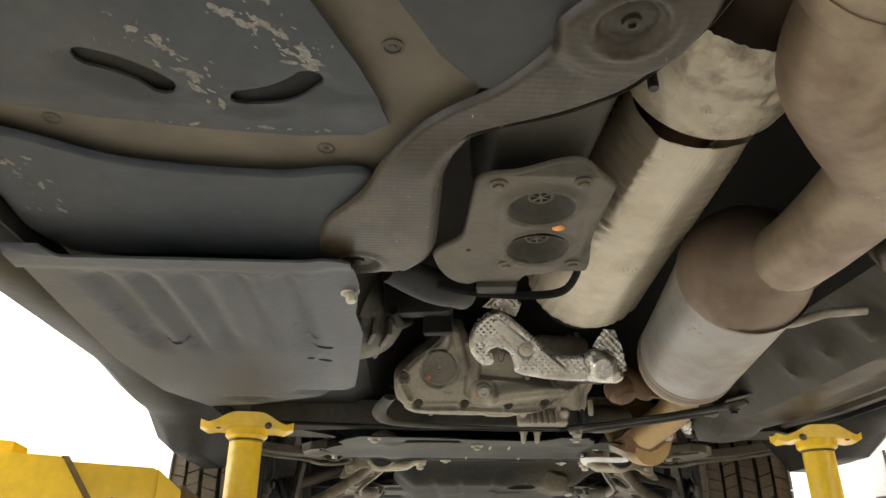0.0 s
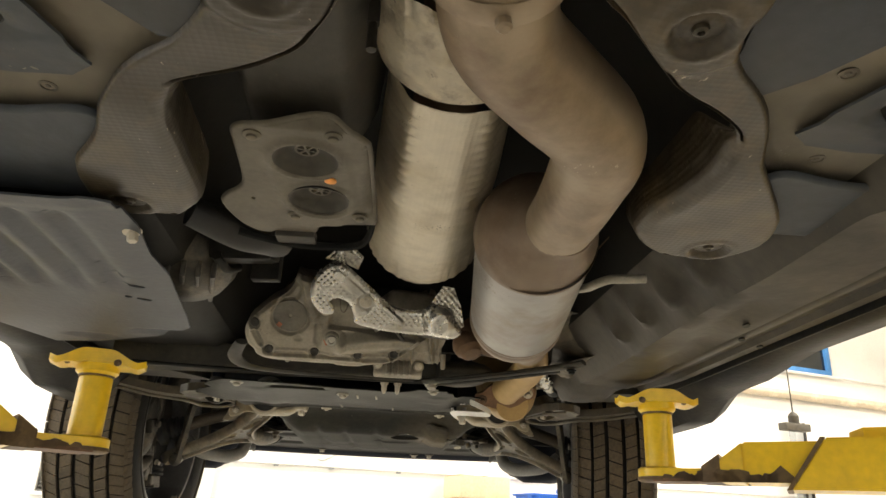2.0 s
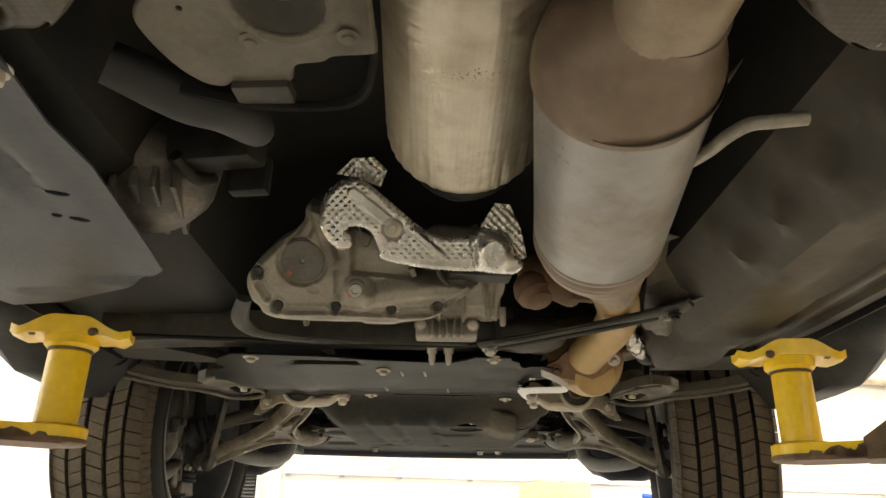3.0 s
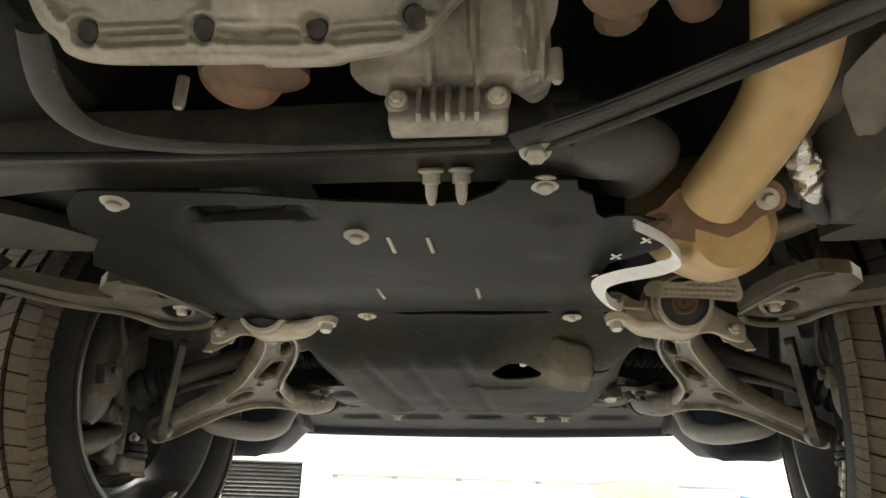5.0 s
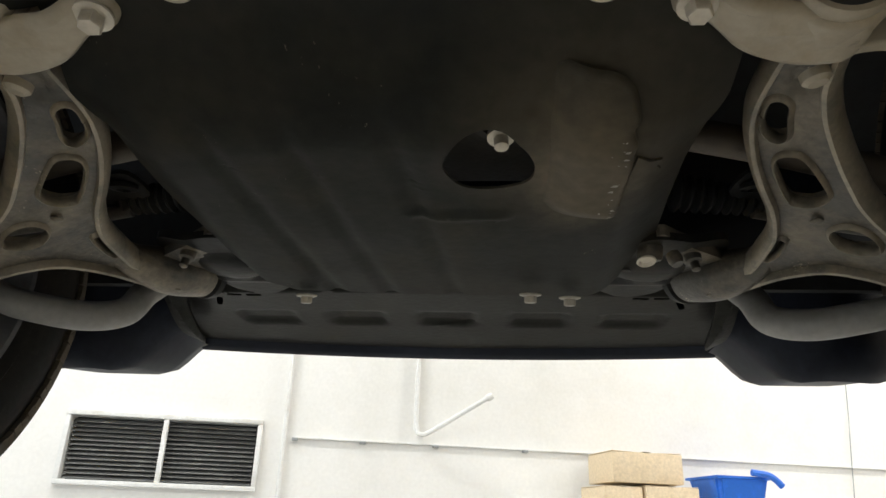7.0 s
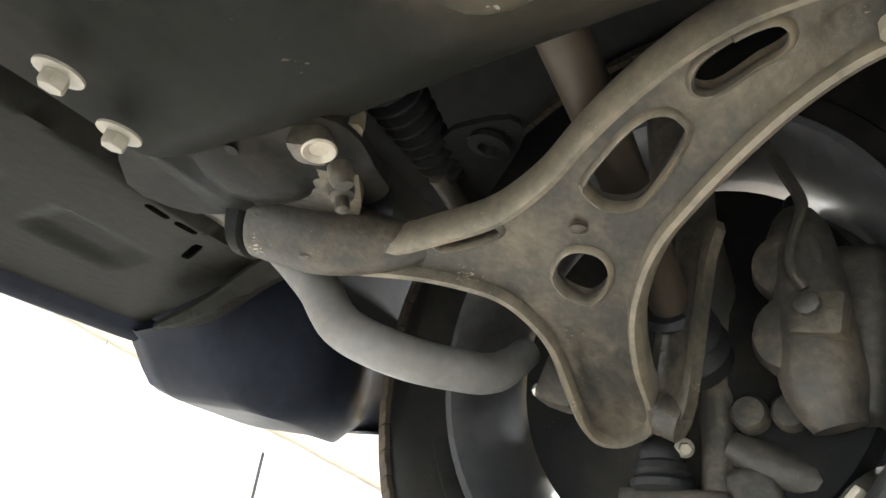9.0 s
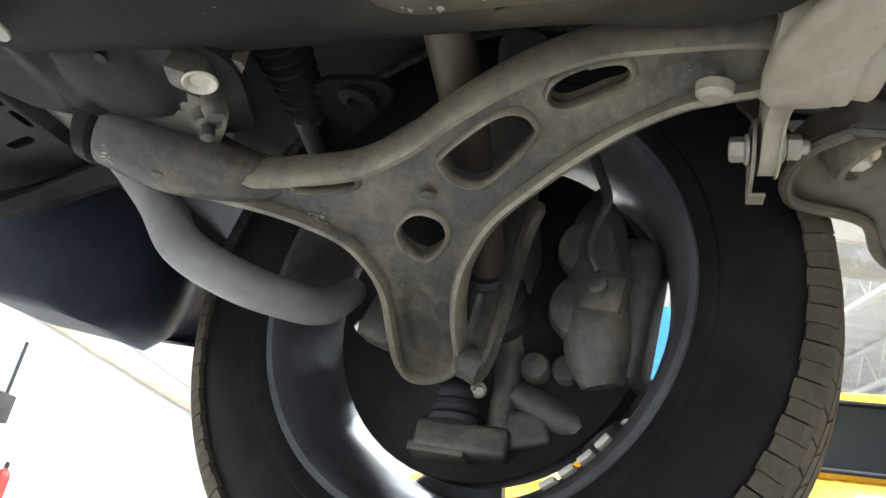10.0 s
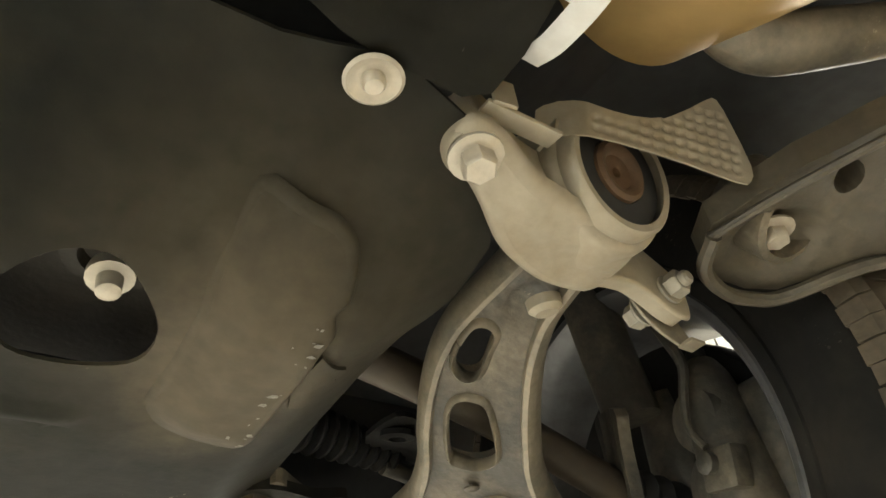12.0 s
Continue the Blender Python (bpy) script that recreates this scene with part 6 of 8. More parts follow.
def suspension(s):
    def P(x, y, z):
        return (s * x, y, z)

    def F(loop):
        return [(s * x, y) for x, y in loop]

    # forged lower arm: thin web, tall rims round its edge and windows
    holes = [spline([(0.444, 0.038), (0.424, 0.012), (0.408, -0.016), (0.405, -0.036), (0.414, -0.049), (0.432, -0.049), (0.470, -0.008), (0.476, 0.010), (0.470, 0.028), (0.458, 0.037)], 4, True),
             spline([(0.371, -0.094), (0.369, -0.120), (0.379, -0.130), (0.391, -0.124), (0.397, -0.104), (0.406, -0.074), (0.397, -0.060), (0.381, -0.068)], 4, True),
             spline([(0.462, 0.188), (0.458, 0.165), (0.458, 0.126), (0.472, 0.123), (0.476, 0.160), (0.473, 0.187)], 4, True),
             spline([(0.520, 0.096), (0.505, 0.083), (0.500, 0.066), (0.509, 0.048), (0.528, 0.044), (0.548, 0.055), (0.559, 0.074), (0.549, 0.090), (0.535, 0.097)], 4, True)]
    outline = spline(ARM, 4, True)

    def web(x, y):
        dish = 0.008 * (1 - step(math.hypot((abs(x) - 0.388) / 0.016, (y + 0.165) / 0.030), 0.5, 1.1))
        trough = 0.006 * (1 - step(math.hypot((abs(x) - 0.66) / 0.075, (y - 0.097) / 0.022), 0.5, 1.1))
        return arm_plane(x, y) + 0.011 + dish + trough + 0.0006 * noise.noise(Vector((x * 60, y * 60, 0)))

    arm = part("control_arm", panel(F(outline), [F(h) for h in holes], web, 0.016, 0.008), "arm", car, "dusty forged lower control arm with four windows", smooth=50)
    bm = bmesh.new()
    loop = [P(x, y, arm_plane(x, y) + 0.017) for x, y in outline]
    tube(loop + loop[:1], 0.0078, 10, 1, bm=bm, flat=2.3)
    part("arm_rim", bm, "arm_edge", arm)
    for h in holes:
        lp = [P(x, y, arm_plane(x, y) + 0.015) for x, y in h]
        part("window_rim", tube(lp + lp[:1], 0.0034, 8, 1, flat=3.0), "arm_edge", arm)
    part("stamp", lathe([(0.004, 0), (0.008, 0.001), (0.008, 0.002), (0.006, 0.003)], P(0.478, 0.055, arm_plane(0.478, 0.055) + 0.008), (0, 0, -1), 12), "arm", arm)
    part("arm_boss", lathe([(0.014, 0), (0.0135, 0.008), (0.009, 0.012)], P(0.383, -0.187, 1.655), (0.2 * s, 0.1, -1), 16), "bright_cast", arm)
    # front end of the arm: swells into a round eye, dark sleeve beyond the joint
    eye, heel = Vector(P(0.414, 0.366, 1.652)), Vector(P(0.464, 0.250, 1.611))
    way = (eye - heel).normalized()
    bm = tube([P(0.488, 0.165, 1.640), P(0.480, 0.200, 1.632), P(0.470, 0.238, 1.627), P(0.455, 0.275, 1.629), P(0.437, 0.315, 1.636), tuple(eye)], [0.010, 0.018, 0.026, 0.034, 0.041, 0.043], 32)
    lathe([(0.009, 0), (0.008, 0.006), (0.004, 0.008)], P(0.424, 0.308, 1.606), (0.1 * s, 0.1, -1), 12, bm)
    part("arm_eye", bm, "arm", arm)
    part("front_bushing", lathe([(0.036, 0.0), (0.043, 0.002), (0.0465, 0.005), (0.0465, 0.018), (0.040, 0.024)], eye, way, 30), "black", arm, "dark bushing sleeve")
    bm = panel(F([(0.318, 0.36), (0.345, 0.430), (0.368, 0.448), (0.412, 0.452), (0.462, 0.452), (0.462, 0.425), (0.424, 0.380), (0.418, 0.356), (0.438, 0.338), (0.447, 0.310), (0.445, 0.282), (0.428, 0.256), (0.400, 0.232), (0.372, 0.214), (0.345, 0.190), (0.322, 0.175), (0.312, 0.22), (0.322, 0.29)]),
               height=lambda x, y: 1.645 - bump(abs(x), y, 0.385, 0.27, 0.06, 0.06, 0.007) + 0.012 * step(y, 0.40, 0.45) - 0.004 * (1 - step(abs(y - 0.335 - 0.3 * (abs(x) - 0.35)), 0.004, 0.014)), thick=0.016, cell=0.009, smooth=3)
    mount = part("bushing_mount", bm, "arm", car, "dusty plate over the front bushing", smooth=60)
    bm = lathe([(0.019, 0), (0.020, 0.003), (0.013, 0.006), (0.0115, 0.018), (0.009, 0.019), (0.0065, 0.020), (0.0065, 0.032), (0.004, 0.034)], P(0.381, 0.242, 1.646), (0.1 * s, -0.25, -1), 18)
    part("mount_nut", bm, "knuckle", mount, "dusty nut on its stud")
    # solid near-black spot on the cover, shade of a hole put into colour
    part("mount_hole_shade", panel(F(ring2(0.293, 0.283, 0.007, 0.005, 20, 14)), height=lambda x, y: engine_shape(0.285, 0.283) - 0.0015, thick=0.001), "pan_dark", mount)
    bm = panel(F([(0.423, 0.168), (0.415, 0.135), (0.422, 0.098), (0.440, 0.094), (0.459, 0.106), (0.500, 0.150), (0.537, 0.200), (0.480, 0.190)]), height=lambda x, y: 1.700, thick=0.006, smooth=2)
    lathe([(0.016, 0.0), (0.020, 0.002), (0.020, 0.008), (0.010, 0.010), (0.008, 0.002)], P(0.442, 0.128, 1.701), (0, 0.2, -1), 20, bm)
    part("rack_bracket", bm, "black", car, "grimy steering rack bracket")
    # rear bushing in its pale bracket
    c = Vector(P(0.366, -0.272, 1.690))
    ax = Vector((0.04 * s, -0.97, -0.24)).normalized()
    bm = lathe([(0.041, 0.030), (0.046, 0.0305), (0.0485, 0.028), (0.049, 0.017), (0.0535, 0.0155), (0.055, 0.012), (0.0565, -0.004), (0.0605, -0.036), (0.0595, -0.042), (0.040, -0.044)], c, ax, 48, caps=False)
    bracket = part("bushing_bracket", bm, "bright_cast", car, "pale cast bushing bracket", smooth=50)
    # neck to the inboard bolt
    loop = [(0.232, -0.283), (0.238, -0.303), (0.257, -0.304), (0.285, -0.296), (0.313, -0.290), (0.345, -0.284), (0.378, -0.278), (0.396, -0.268), (0.402, -0.245), (0.395, -0.222), (0.354, -0.216), (0.31, -0.230), (0.276, -0.254), (0.258, -0.263), (0.240, -0.268)]

    def bracket_shape(x, y):
        a = abs(x)
        return 1.6375 + 0.016 * (1 - step(a, 0.255, 0.30)) + 0.012 * step(a, 0.385, 0.405) + 0.25 * max(0.0, -y - 0.262) * step(a, 0.28, 0.32)

    part("bracket_arm", rolled(spline(F(loop), 5, True), [], bracket_shape, 0.010, 0.05, 0.010), "bright_cast", bracket, smooth=60)

    def upright(outline, y0, thick, r):
        """A plate standing across the car, its outline given in x and height."""
        bm = rolled(spline(F(outline), 4, True), [], lambda x, y: 0.0, r, thick - r, 0.0)
        for v in bm.verts:
            v.co = Vector((v.co.x, y0 + v.co.z, v.co.y))
        return bm

    # outboard ear with its cross bolt, and the sheet tab it clamps
    bm = upright([(0.350, 1.650), (0.385, 1.640), (0.408, 1.644), (0.425, 1.645), (0.440, 1.639), (0.455, 1.631), (0.472, 1.628), (0.479, 1.636), (0.480, 1.660), (0.470, 1.672), (0.440, 1.690), (0.40, 1.72), (0.35, 1.72)], -0.2425, 0.019, 0.003)
    part("bracket_ear", bm, "bright_cast", bracket, smooth=50)
    bm = upright([(0.438, 1.664), (0.446, 1.640), (0.462, 1.626), (0.482, 1.618), (0.493, 1.618), (0.496, 1.626), (0.488, 1.640), (0.476, 1.668)], -0.2232, 0.004, 0.001)
    block((0.016, 0.014, 0.003), P(0.488, -0.227, 1.6185), (0, 0, 0), 0.0012, bm=bm)
    part("bracket_foot", bm, "arm_edge", bracket, "bent sheet tab", smooth=40)
    part("bolt_boss", lathe([(0.019, -0.03), (0.0195, 0.004), (0.017, 0.008)], P(0.252, -0.284, 1.662), (0, -0.15, -1), 22), "bright_cast", bracket)
    part("bracket_bolt", hexbolt(P(0.252, -0.285, 1.653), (0, -0.15, -1), 0.011, 0.017, 0.012), "bolt", bracket)
    part("bushing_rubber", lathe([(0.042, 0.016), (0.041, 0.024), (0.024, 0.026), (0.022, 0.018)], c, ax, 32, caps=False), "black_rubber", bracket, "black rubber ring")
    bm = lathe([(0.023, 0.016), (0.023, 0.028), (0.020, 0.030), (0.016, 0.029), (0.013, 0.025), (0.004, 0.024), (0.003, 0.018)], c, ax, 28)
    part("bushing_core", bm, "iron", bracket, "rusty bushing core")
    part("bracket_bolt", hexbolt(P(0.4565, -0.219, 1.6465), (0.02 * s, 1, 0), 0.0105, 0.013, 0.011), "dull_bolt", bracket)
    bm = hexbolt(P(0.4585, -0.2425, 1.6495), (0, -1, 0), 0.0105, 0.012, 0.011)
    lathe([(0.006, 0), (0.006, 0.006), (0.004, 0.008)], P(0.4585, -0.256, 1.6495), (0, -1, 0), 12, bm)
    part("bracket_nut", bm, "dull_bolt", bracket)
    # side-beam eye with its bolt
    bm = lathe([(0.030, -0.03), (0.036, -0.028), (0.036, 0.02), (0.030, 0.022), (0.026, 0.0), (0.026, -0.03)], P(0.512, -0.318, 1.692), (0.1 * s, -0.5, -0.85), 26, caps=False)
    part("beam_eye", bm, "arm", car)
    # channel-shaped link strap up to the knuckle
    top, low = Vector(P(0.648, 0.000, 1.700)), Vector(P(0.682, 0.040, 1.512))
    along = (top - low).normalized()
    across = Vector((0.45, 0.9 * s, 0))
    across = (across - along * across.dot(along)).normalized()
    m3 = Matrix((across, along, across.cross(along))).transposed().to_4x4()
    half = (top - low).length / 2
    outline2 = [(-0.022, -half), (-0.026, -half * 0.5), (-0.026, 0.0), (-0.027, half * 0.6), (-0.030, half), (0.030, half), (0.027, half * 0.6), (0.026, 0.0), (0.026, -half * 0.5), (0.022, -half), (0.0, -half - 0.020)]
    bm = panel(outline2, height=lambda x, y: -0.010 + 0.006 * (1 - step(abs(x), 0.011, 0.018)) * step(y, -half + 0.01, -half + 0.03), thick=0.014, cell=0.004, smooth=3)
    bmesh.ops.transform(bm, matrix=Matrix.Translation((top + low) / 2) @ m3, verts=bm.verts)
    lathe([(0.010, -0.014), (0.021, -0.011), (0.021, 0.011), (0.013, 0.016), (0.006, 0.018)], tuple(low), (0.1 * s, -0.9, -0.4), 22, bm)
    part("link_strap", bm, "arm", car, "grimy forged link")
    # anti-roll bar
    bm = tube([P(0.30, 0.46, 1.70), P(0.455, 0.425, 1.675), P(0.502, 0.374, 1.622), P(0.514, 0.332, 1.570), P(0.547, 0.284, 1.548), P(0.60, 0.250, 1.548), P(0.655, 0.225, 1.560), P(0.70, 0.21, 1.60)],
              [0.024, 0.024, 0.024, 0.0235, 0.0235, 0.023, 0.022, 0.018], 18)
    part("anti_roll_bar", bm, "bar_grey", car, "grey curved anti-roll bar")
    # knuckle, ball joint, drive shaft
    bm = lathe([(0.024, 0), (0.031, 0.003), (0.032, 0.010), (0.026, 0.015), (0.030, 0.020), (0.029, 0.027), (0.023, 0.031), (0.025, 0.037), (0.022, 0.046), (0.014, 0.055)], P(0.756, 0.073, 1.456), (0, 0, 1), 24)
    part("ball_joint_boot", bm, "black_rubber", car, "grimy ball joint boot")
    bm = block((0.050, 0.112, 0.036), P(0.766, 0.060, 1.440), (2, 6 * s, 0), 0.008, seg=3)
    block((0.042, 0.070, 0.012), P(0.762, 0.088, 1.424), (2, 6 * s, 0), 0.004, bm=bm)
    knuckle = part("knuckle", bm, "knuckle", car, "grimy cast steering knuckle")
    bm = tube([P(0.768, 0.020, 1.438), P(0.766, 0.018, 1.48), P(0.770, 0.017, 1.53), P(0.780, 0.018, 1.585), P(0.79, 0.025, 1.66), P(0.78, 0.03, 1.76)], [0.020, 0.017, 0.019, 0.028, 0.045, 0.03], 14)
    part("knuckle_leg", bm, "knuckle", knuckle)
    bm = block((0.040, 0.052, 0.046), P(0.772, -0.014, 1.462), (-14, 0, 0), 0.010, seg=3)
    part("knuckle_foot", bm, "knuckle", knuckle)
    for y in (-0.018, -0.056):
        bm = lathe([(0.012, -0.03), (0.0185, -0.026), (0.0185, 0.006), (0.015, 0.011), (0.008, 0.012)], P(0.752, y, 1.534), (-s, 0, 0), 18)
        part("guide_pin", bm, "knuckle", knuckle)
    bm = tube([P(0.765, 0.005, 1.505), P(0.768, -0.03, 1.488), P(0.778, -0.075, 1.470), P(0.79, -0.115, 1.463), P(0.81, -0.15, 1.475)], [0.016, 0.021, 0.025, 0.027, 0.028], 16)
    part("steering_arm", bm, "knuckle", knuckle)
    part("pinch_bolt", hexbolt(P(0.748, 0.047, 1.500), (-0.8 * s, -0.3, -0.3), 0.007, 0.010, 0.012), "cast", knuckle)
    bm = tube([P(0.30, 0.02, 1.72), P(0.45, 0.025, 1.69), P(0.56, 0.03, 1.66), P(0.68, 0.035, 1.62), P(0.80, 0.04, 1.57)], [0.021, 0.021, 0.021, 0.021, 0.022], 18)
    part("drive_shaft", bm, "grimy_shaft", car, "grimy brown drive shaft")
    bm = lathe([(0.028, 0), (0.034, 0.006), (0.028, 0.016), (0.038, 0.024), (0.031, 0.036), (0.042, 0.046), (0.034, 0.058), (0.046, 0.070), (0.046, 0.09)], P(0.665, 0.036, 1.625), (s * 0.95, 0.03, -0.32), 26)
    part("shaft_boot", bm, "black_rubber", car, "black ribbed rubber boot")
    # steering rod with its ribbed bellows
    prof, k = [(0.014, -0.004)], 9
    for i in range(k):
        r = 0.030 - 0.0012 * i
        prof += [(r - 0.007, 0.015 * i), (r, 0.015 * i + 0.005), (r, 0.015 * i + 0.008), (r - 0.007, 0.015 * i + 0.0135)]
    part("rack_bellows", lathe(prof + [(0.012, 0.140)], P(0.345, 0.182, 1.716), (s * 0.99, 0.10, -0.10), 26), "black", car, "black ribbed rubber bellows")
    bm = tube([P(0.46, 0.195, 1.690), P(0.56, 0.20, 1.675), P(0.66, 0.19, 1.655), P(0.74, 0.175, 1.63)], [0.010, 0.011, 0.013, 0.016], 12)
    part("tie_rod", bm, "knuckle", car)
    # strut above
    bm = lathe([(0.035, 0), (0.035, 0.25)], P(0.72, 0.03, 1.72), (-0.15 * s, 0, 1), 20)
    part("strut", bm, "knuckle", car)
    part("glint_bolt", lathe([(0.008, 0), (0.008, 0.01), (0.005, 0.012)], P(0.705, 0.195, 1.555), (-s * 0.8, -0.5, -0.3), 10), "foil", car, "shiny bolt end")
    bm = block((0.04, 0.05, 0.06), P(0.70, 0.16, 1.56), (20, 0, 0), 0.012)
    part("bar_link_joint", bm, "knuckle", car)


for side_sign in (1, -1):
    suspension(side_sign)

# pale strip and bent clip behind the bushing
bm = tube([(0.345, -0.425, 1.80), (0.395, -0.395, 1.775), (0.435, -0.395, 1.758), (0.48, -0.425, 1.755), (0.56, -0.475, 1.77)], [0.014, 0.022, 0.024, 0.022, 0.018], 14, flat=0.7)
part("shield_strip", bm, "arm_edge", car, "pale bent strip beside the converter")
bm = block((0.052, 0.016, 0.003), (0.272, -0.306, 1.670), (14, 6, -4), 0.001)
block((0.016, 0.003, 0.022), (0.256, -0.314, 1.680), (0, 0, -8), 0.001, bm=bm)
block((0.003, 0.018, 0.016), (0.297, -0.304, 1.676), (0, 20, 0), 0.001, bm=bm)
part("bent_clip", bm, "bright_cast", car, "small bent metal clip")
# embossed shield tongue beside the bushing
def tongue_shape(u, v):
    z = 0.0
    for i in range(13):
        for j in range(7):
            cu, cv = 0.034 + 0.0088 * i, 0.0 + 0.0088 * j
            if cu < 0.146 - cv * 0.33 and cv < 0.012 + 0.55 * max(0.0, cu - 0.055):
                z -= 0.0024 * max(0.0, 1 - ((u - cu) ** 2 + (v - cv) ** 2) / 0.0036 ** 2)
    return z - 0.012 * (1 - step(u, 0.0, 0.03))


P0, P1, P2 = Vector((0.303, -0.304, 1.698)), Vector((0.441, -0.339, 1.679)), Vector((0.413, -0.346, 1.745))
U = (P1 - P0).normalized()
N = U.cross(P2 - P0).normalized()
V = N.cross(U)
bm = panel([(0.0, -0.004), (-0.004, 0.012), (0.010, 0.022), (0.030, 0.020), (0.060, 0.020), (0.090, 0.030), (0.120, 0.056), (0.130, 0.060), (0.140, 0.040), (0.152, 0.008), (0.150, -0.006), (0.140, -0.010), (0.10, -0.007),
            (0.05, -0.006), (0.025, -0.008)], height=tongue_shape, thick=0.0015, cell=0.0022, smooth=2)
M4 = Matrix((U, V, N)).transposed().to_4x4()
bmesh.ops.transform(bm, matrix=Matrix.Translation(P0) @ M4, verts=bm.verts)
part("shield_tongue", bm, "bright_cast", car, "pale embossed shield tongue", smooth=80)


# ---- wheels ----
def wheel(x, y, z, steer, s):
    hub = thing("wheel", Matrix.Translation((x, y, z)) @ Matrix.Rotation(radians(steer), 4, "Z") @ Matrix.Scale(1.045, 4), "", "")
    for key in ("label", "category"):
        if key in hub:
            del hub[key]
    hub.parent = car
    hub.matrix_parent_inverse = car.matrix_world.inverted()
    tagged(hub, "road wheel with a dusty worn tyre and alloy rim")
    bpy.context.view_layer.update()
    base = hub.matrix_world.copy()

    def fit(ob):
        ob.matrix_parent_inverse = Matrix.Identity(4)
        return ob

    w = 0.124
    half = [(0.262, 0.100), (0.268, 0.112), (0.282, 0.119), (0.286, 0.1195), (0.288, 0.1175), (0.315, w + 0.001), (0.348, w - 0.001), (0.368, w - 0.009), (0.378, w - 0.020), (0.382, 0.078)]
    prof = [(r, -q) for r, q in half] + [(0.385, 0.0)] + [(r, q) for r, q in half[::-1]]
    bm = lathe(prof, (0, 0, 0), (1, 0, 0), 96, caps=False)
    tyre = fit(part("tyre", bm, "rubber", hub, "black tyre with dusty tread", smooth=35))
    # tread blocks
    bands = ((-0.0935, 0.040, 84, 14), (-0.0475, 0.032, 76, -16), (0.0, 0.038, 72, 18), (0.0475, 0.032, 76, -16), (0.0935, 0.040, 84, 14))
    bm = bmesh.new()
    for cx, width, count, skew in bands:
        for i in range(count):
            a0 = 2 * math.pi * i / count
            da = 2 * math.pi / count * (0.88 if i % 2 else 0.93)
            shear = radians(skew) * 0.10
            quads = []
            for aa in (a0, a0 + da):
                for xx, sh in ((cx - width / 2, 0), (cx + width / 2, shear)):
                    drop = 0.008 * step(abs(xx), 0.096, 0.118)
                    for rr in (0.376 - drop, 0.394 - 0.4 * xx * xx - drop * 1.2):
                        quads.append(bm.verts.new((xx, math.cos(aa + sh) * rr, math.sin(aa + sh) * rr)))
            v = quads
            for f4 in ((1, 3, 7, 5), (0, 1, 5, 4), (2, 6, 7, 3), (0, 2, 3, 1), (4, 5, 7, 6)):
                bm.faces.new([v[i2] for i2 in f4])
    # shoulder blocks with short cuts between them
    for side in (-1, 1):
        for i in range(132):
            a0 = 2 * math.pi * i / 132
            da = 2 * math.pi / 132 * (0.88 if i % 2 else 0.95)
            ring = [(0.112, 0.389), (0.1195, 0.3815), (0.1235, 0.371), (0.1255, 0.3625)]
            if i % 2:
                ring[-1] = (0.1252, 0.3645)
            cols = [[bm.verts.new((side * q, math.cos(aa) * rr, math.sin(aa) * rr)) for q, rr in ring] + [bm.verts.new((side * 0.105, math.cos(aa) * 0.36, math.sin(aa) * 0.36))] for aa in (a0, a0 + da)]
            for j in range(5):
                bm.faces.new((cols[0][j], cols[0][(j + 1) % 5], cols[1][(j + 1) % 5], cols[1][j]))
            bm.faces.new(cols[0])
            bm.faces.new(cols[1])
    bmesh.ops.recalc_face_normals(bm, faces=bm.faces)
    fit(part("tread", bm, "tread", tyre, "dusty worn tread blocks", smooth=20))
    # rim: barrel, lips, disc and spokes on the outer side
    o = s
    prof = [(0.259, -0.112 * o), (0.266, -0.114 * o), (0.269, -0.110 * o), (0.266, -0.104 * o), (0.252, -0.098 * o), (0.248, -0.080 * o), (0.240, -0.060 * o), (0.231, -0.02 * o), (0.231, 0.05 * o),
            (0.244, 0.075 * o), (0.252, 0.098 * o), (0.266, 0.104 * o), (0.269, 0.110 * o), (0.266, 0.115 * o), (0.258, 0.112 * o), (0.246, 0.09 * o), (0.236, 0.07 * o), (0.225, 0.05 * o),
            (0.225, -0.02 * o), (0.234, -0.06 * o), (0.242, -0.08 * o), (0.248, -0.10 * o), (0.259, -0.112 * o)]
    rim = fit(part("rim", lathe(prof, (0, 0, 0), (1, 0, 0), 72, caps=False), "rim", hub, "dirty grey alloy rim"))
    for i in range(5):
        a = radians(72 * i - (77 if s > 0 else 41))
        rad, tan = Vector((0, math.cos(a), math.sin(a))), Vector((0, -math.sin(a), math.cos(a)))
        bm = bmesh.new()
        rows = []
        for r, hw, x0, x1 in ((0.045, 0.036, 0.050, 0.085), (0.10, 0.036, 0.060, 0.094), (0.16, 0.044, 0.066, 0.100), (0.21, 0.060, 0.066, 0.102), (0.242, 0.082, 0.058, 0.100)):
            ring = [(-hw, x0 + 0.010), (-hw * 0.8, x0), (hw * 0.8, x0), (hw, x0 + 0.010), (hw * 0.9, x1), (-hw * 0.9, x1)]
            rows.append([bm.verts.new(rad * r + tan * q + Vector((x * o, 0, 0))) for q, x in ring])
        for p, q in zip(rows, rows[1:]):
            for j in range(6):
                bm.faces.new((p[j], p[(j + 1) % 6], q[(j + 1) % 6], q[j]))
        bm.faces.new(rows[0])
        bm.faces.new(rows[-1][::-1])
        fit(part("spoke", bm, "rim", rim))
    fit(part("hub_disc", lathe([(0.07, 0.045), (0.072, 0.06), (0.065, 0.085), (0.03, 0.09)] if o > 0 else [(0.03, -0.09), (0.065, -0.085), (0.072, -0.06), (0.07, -0.045)], (0, 0, 0), (1, 0, 0), 32), "rim", rim))
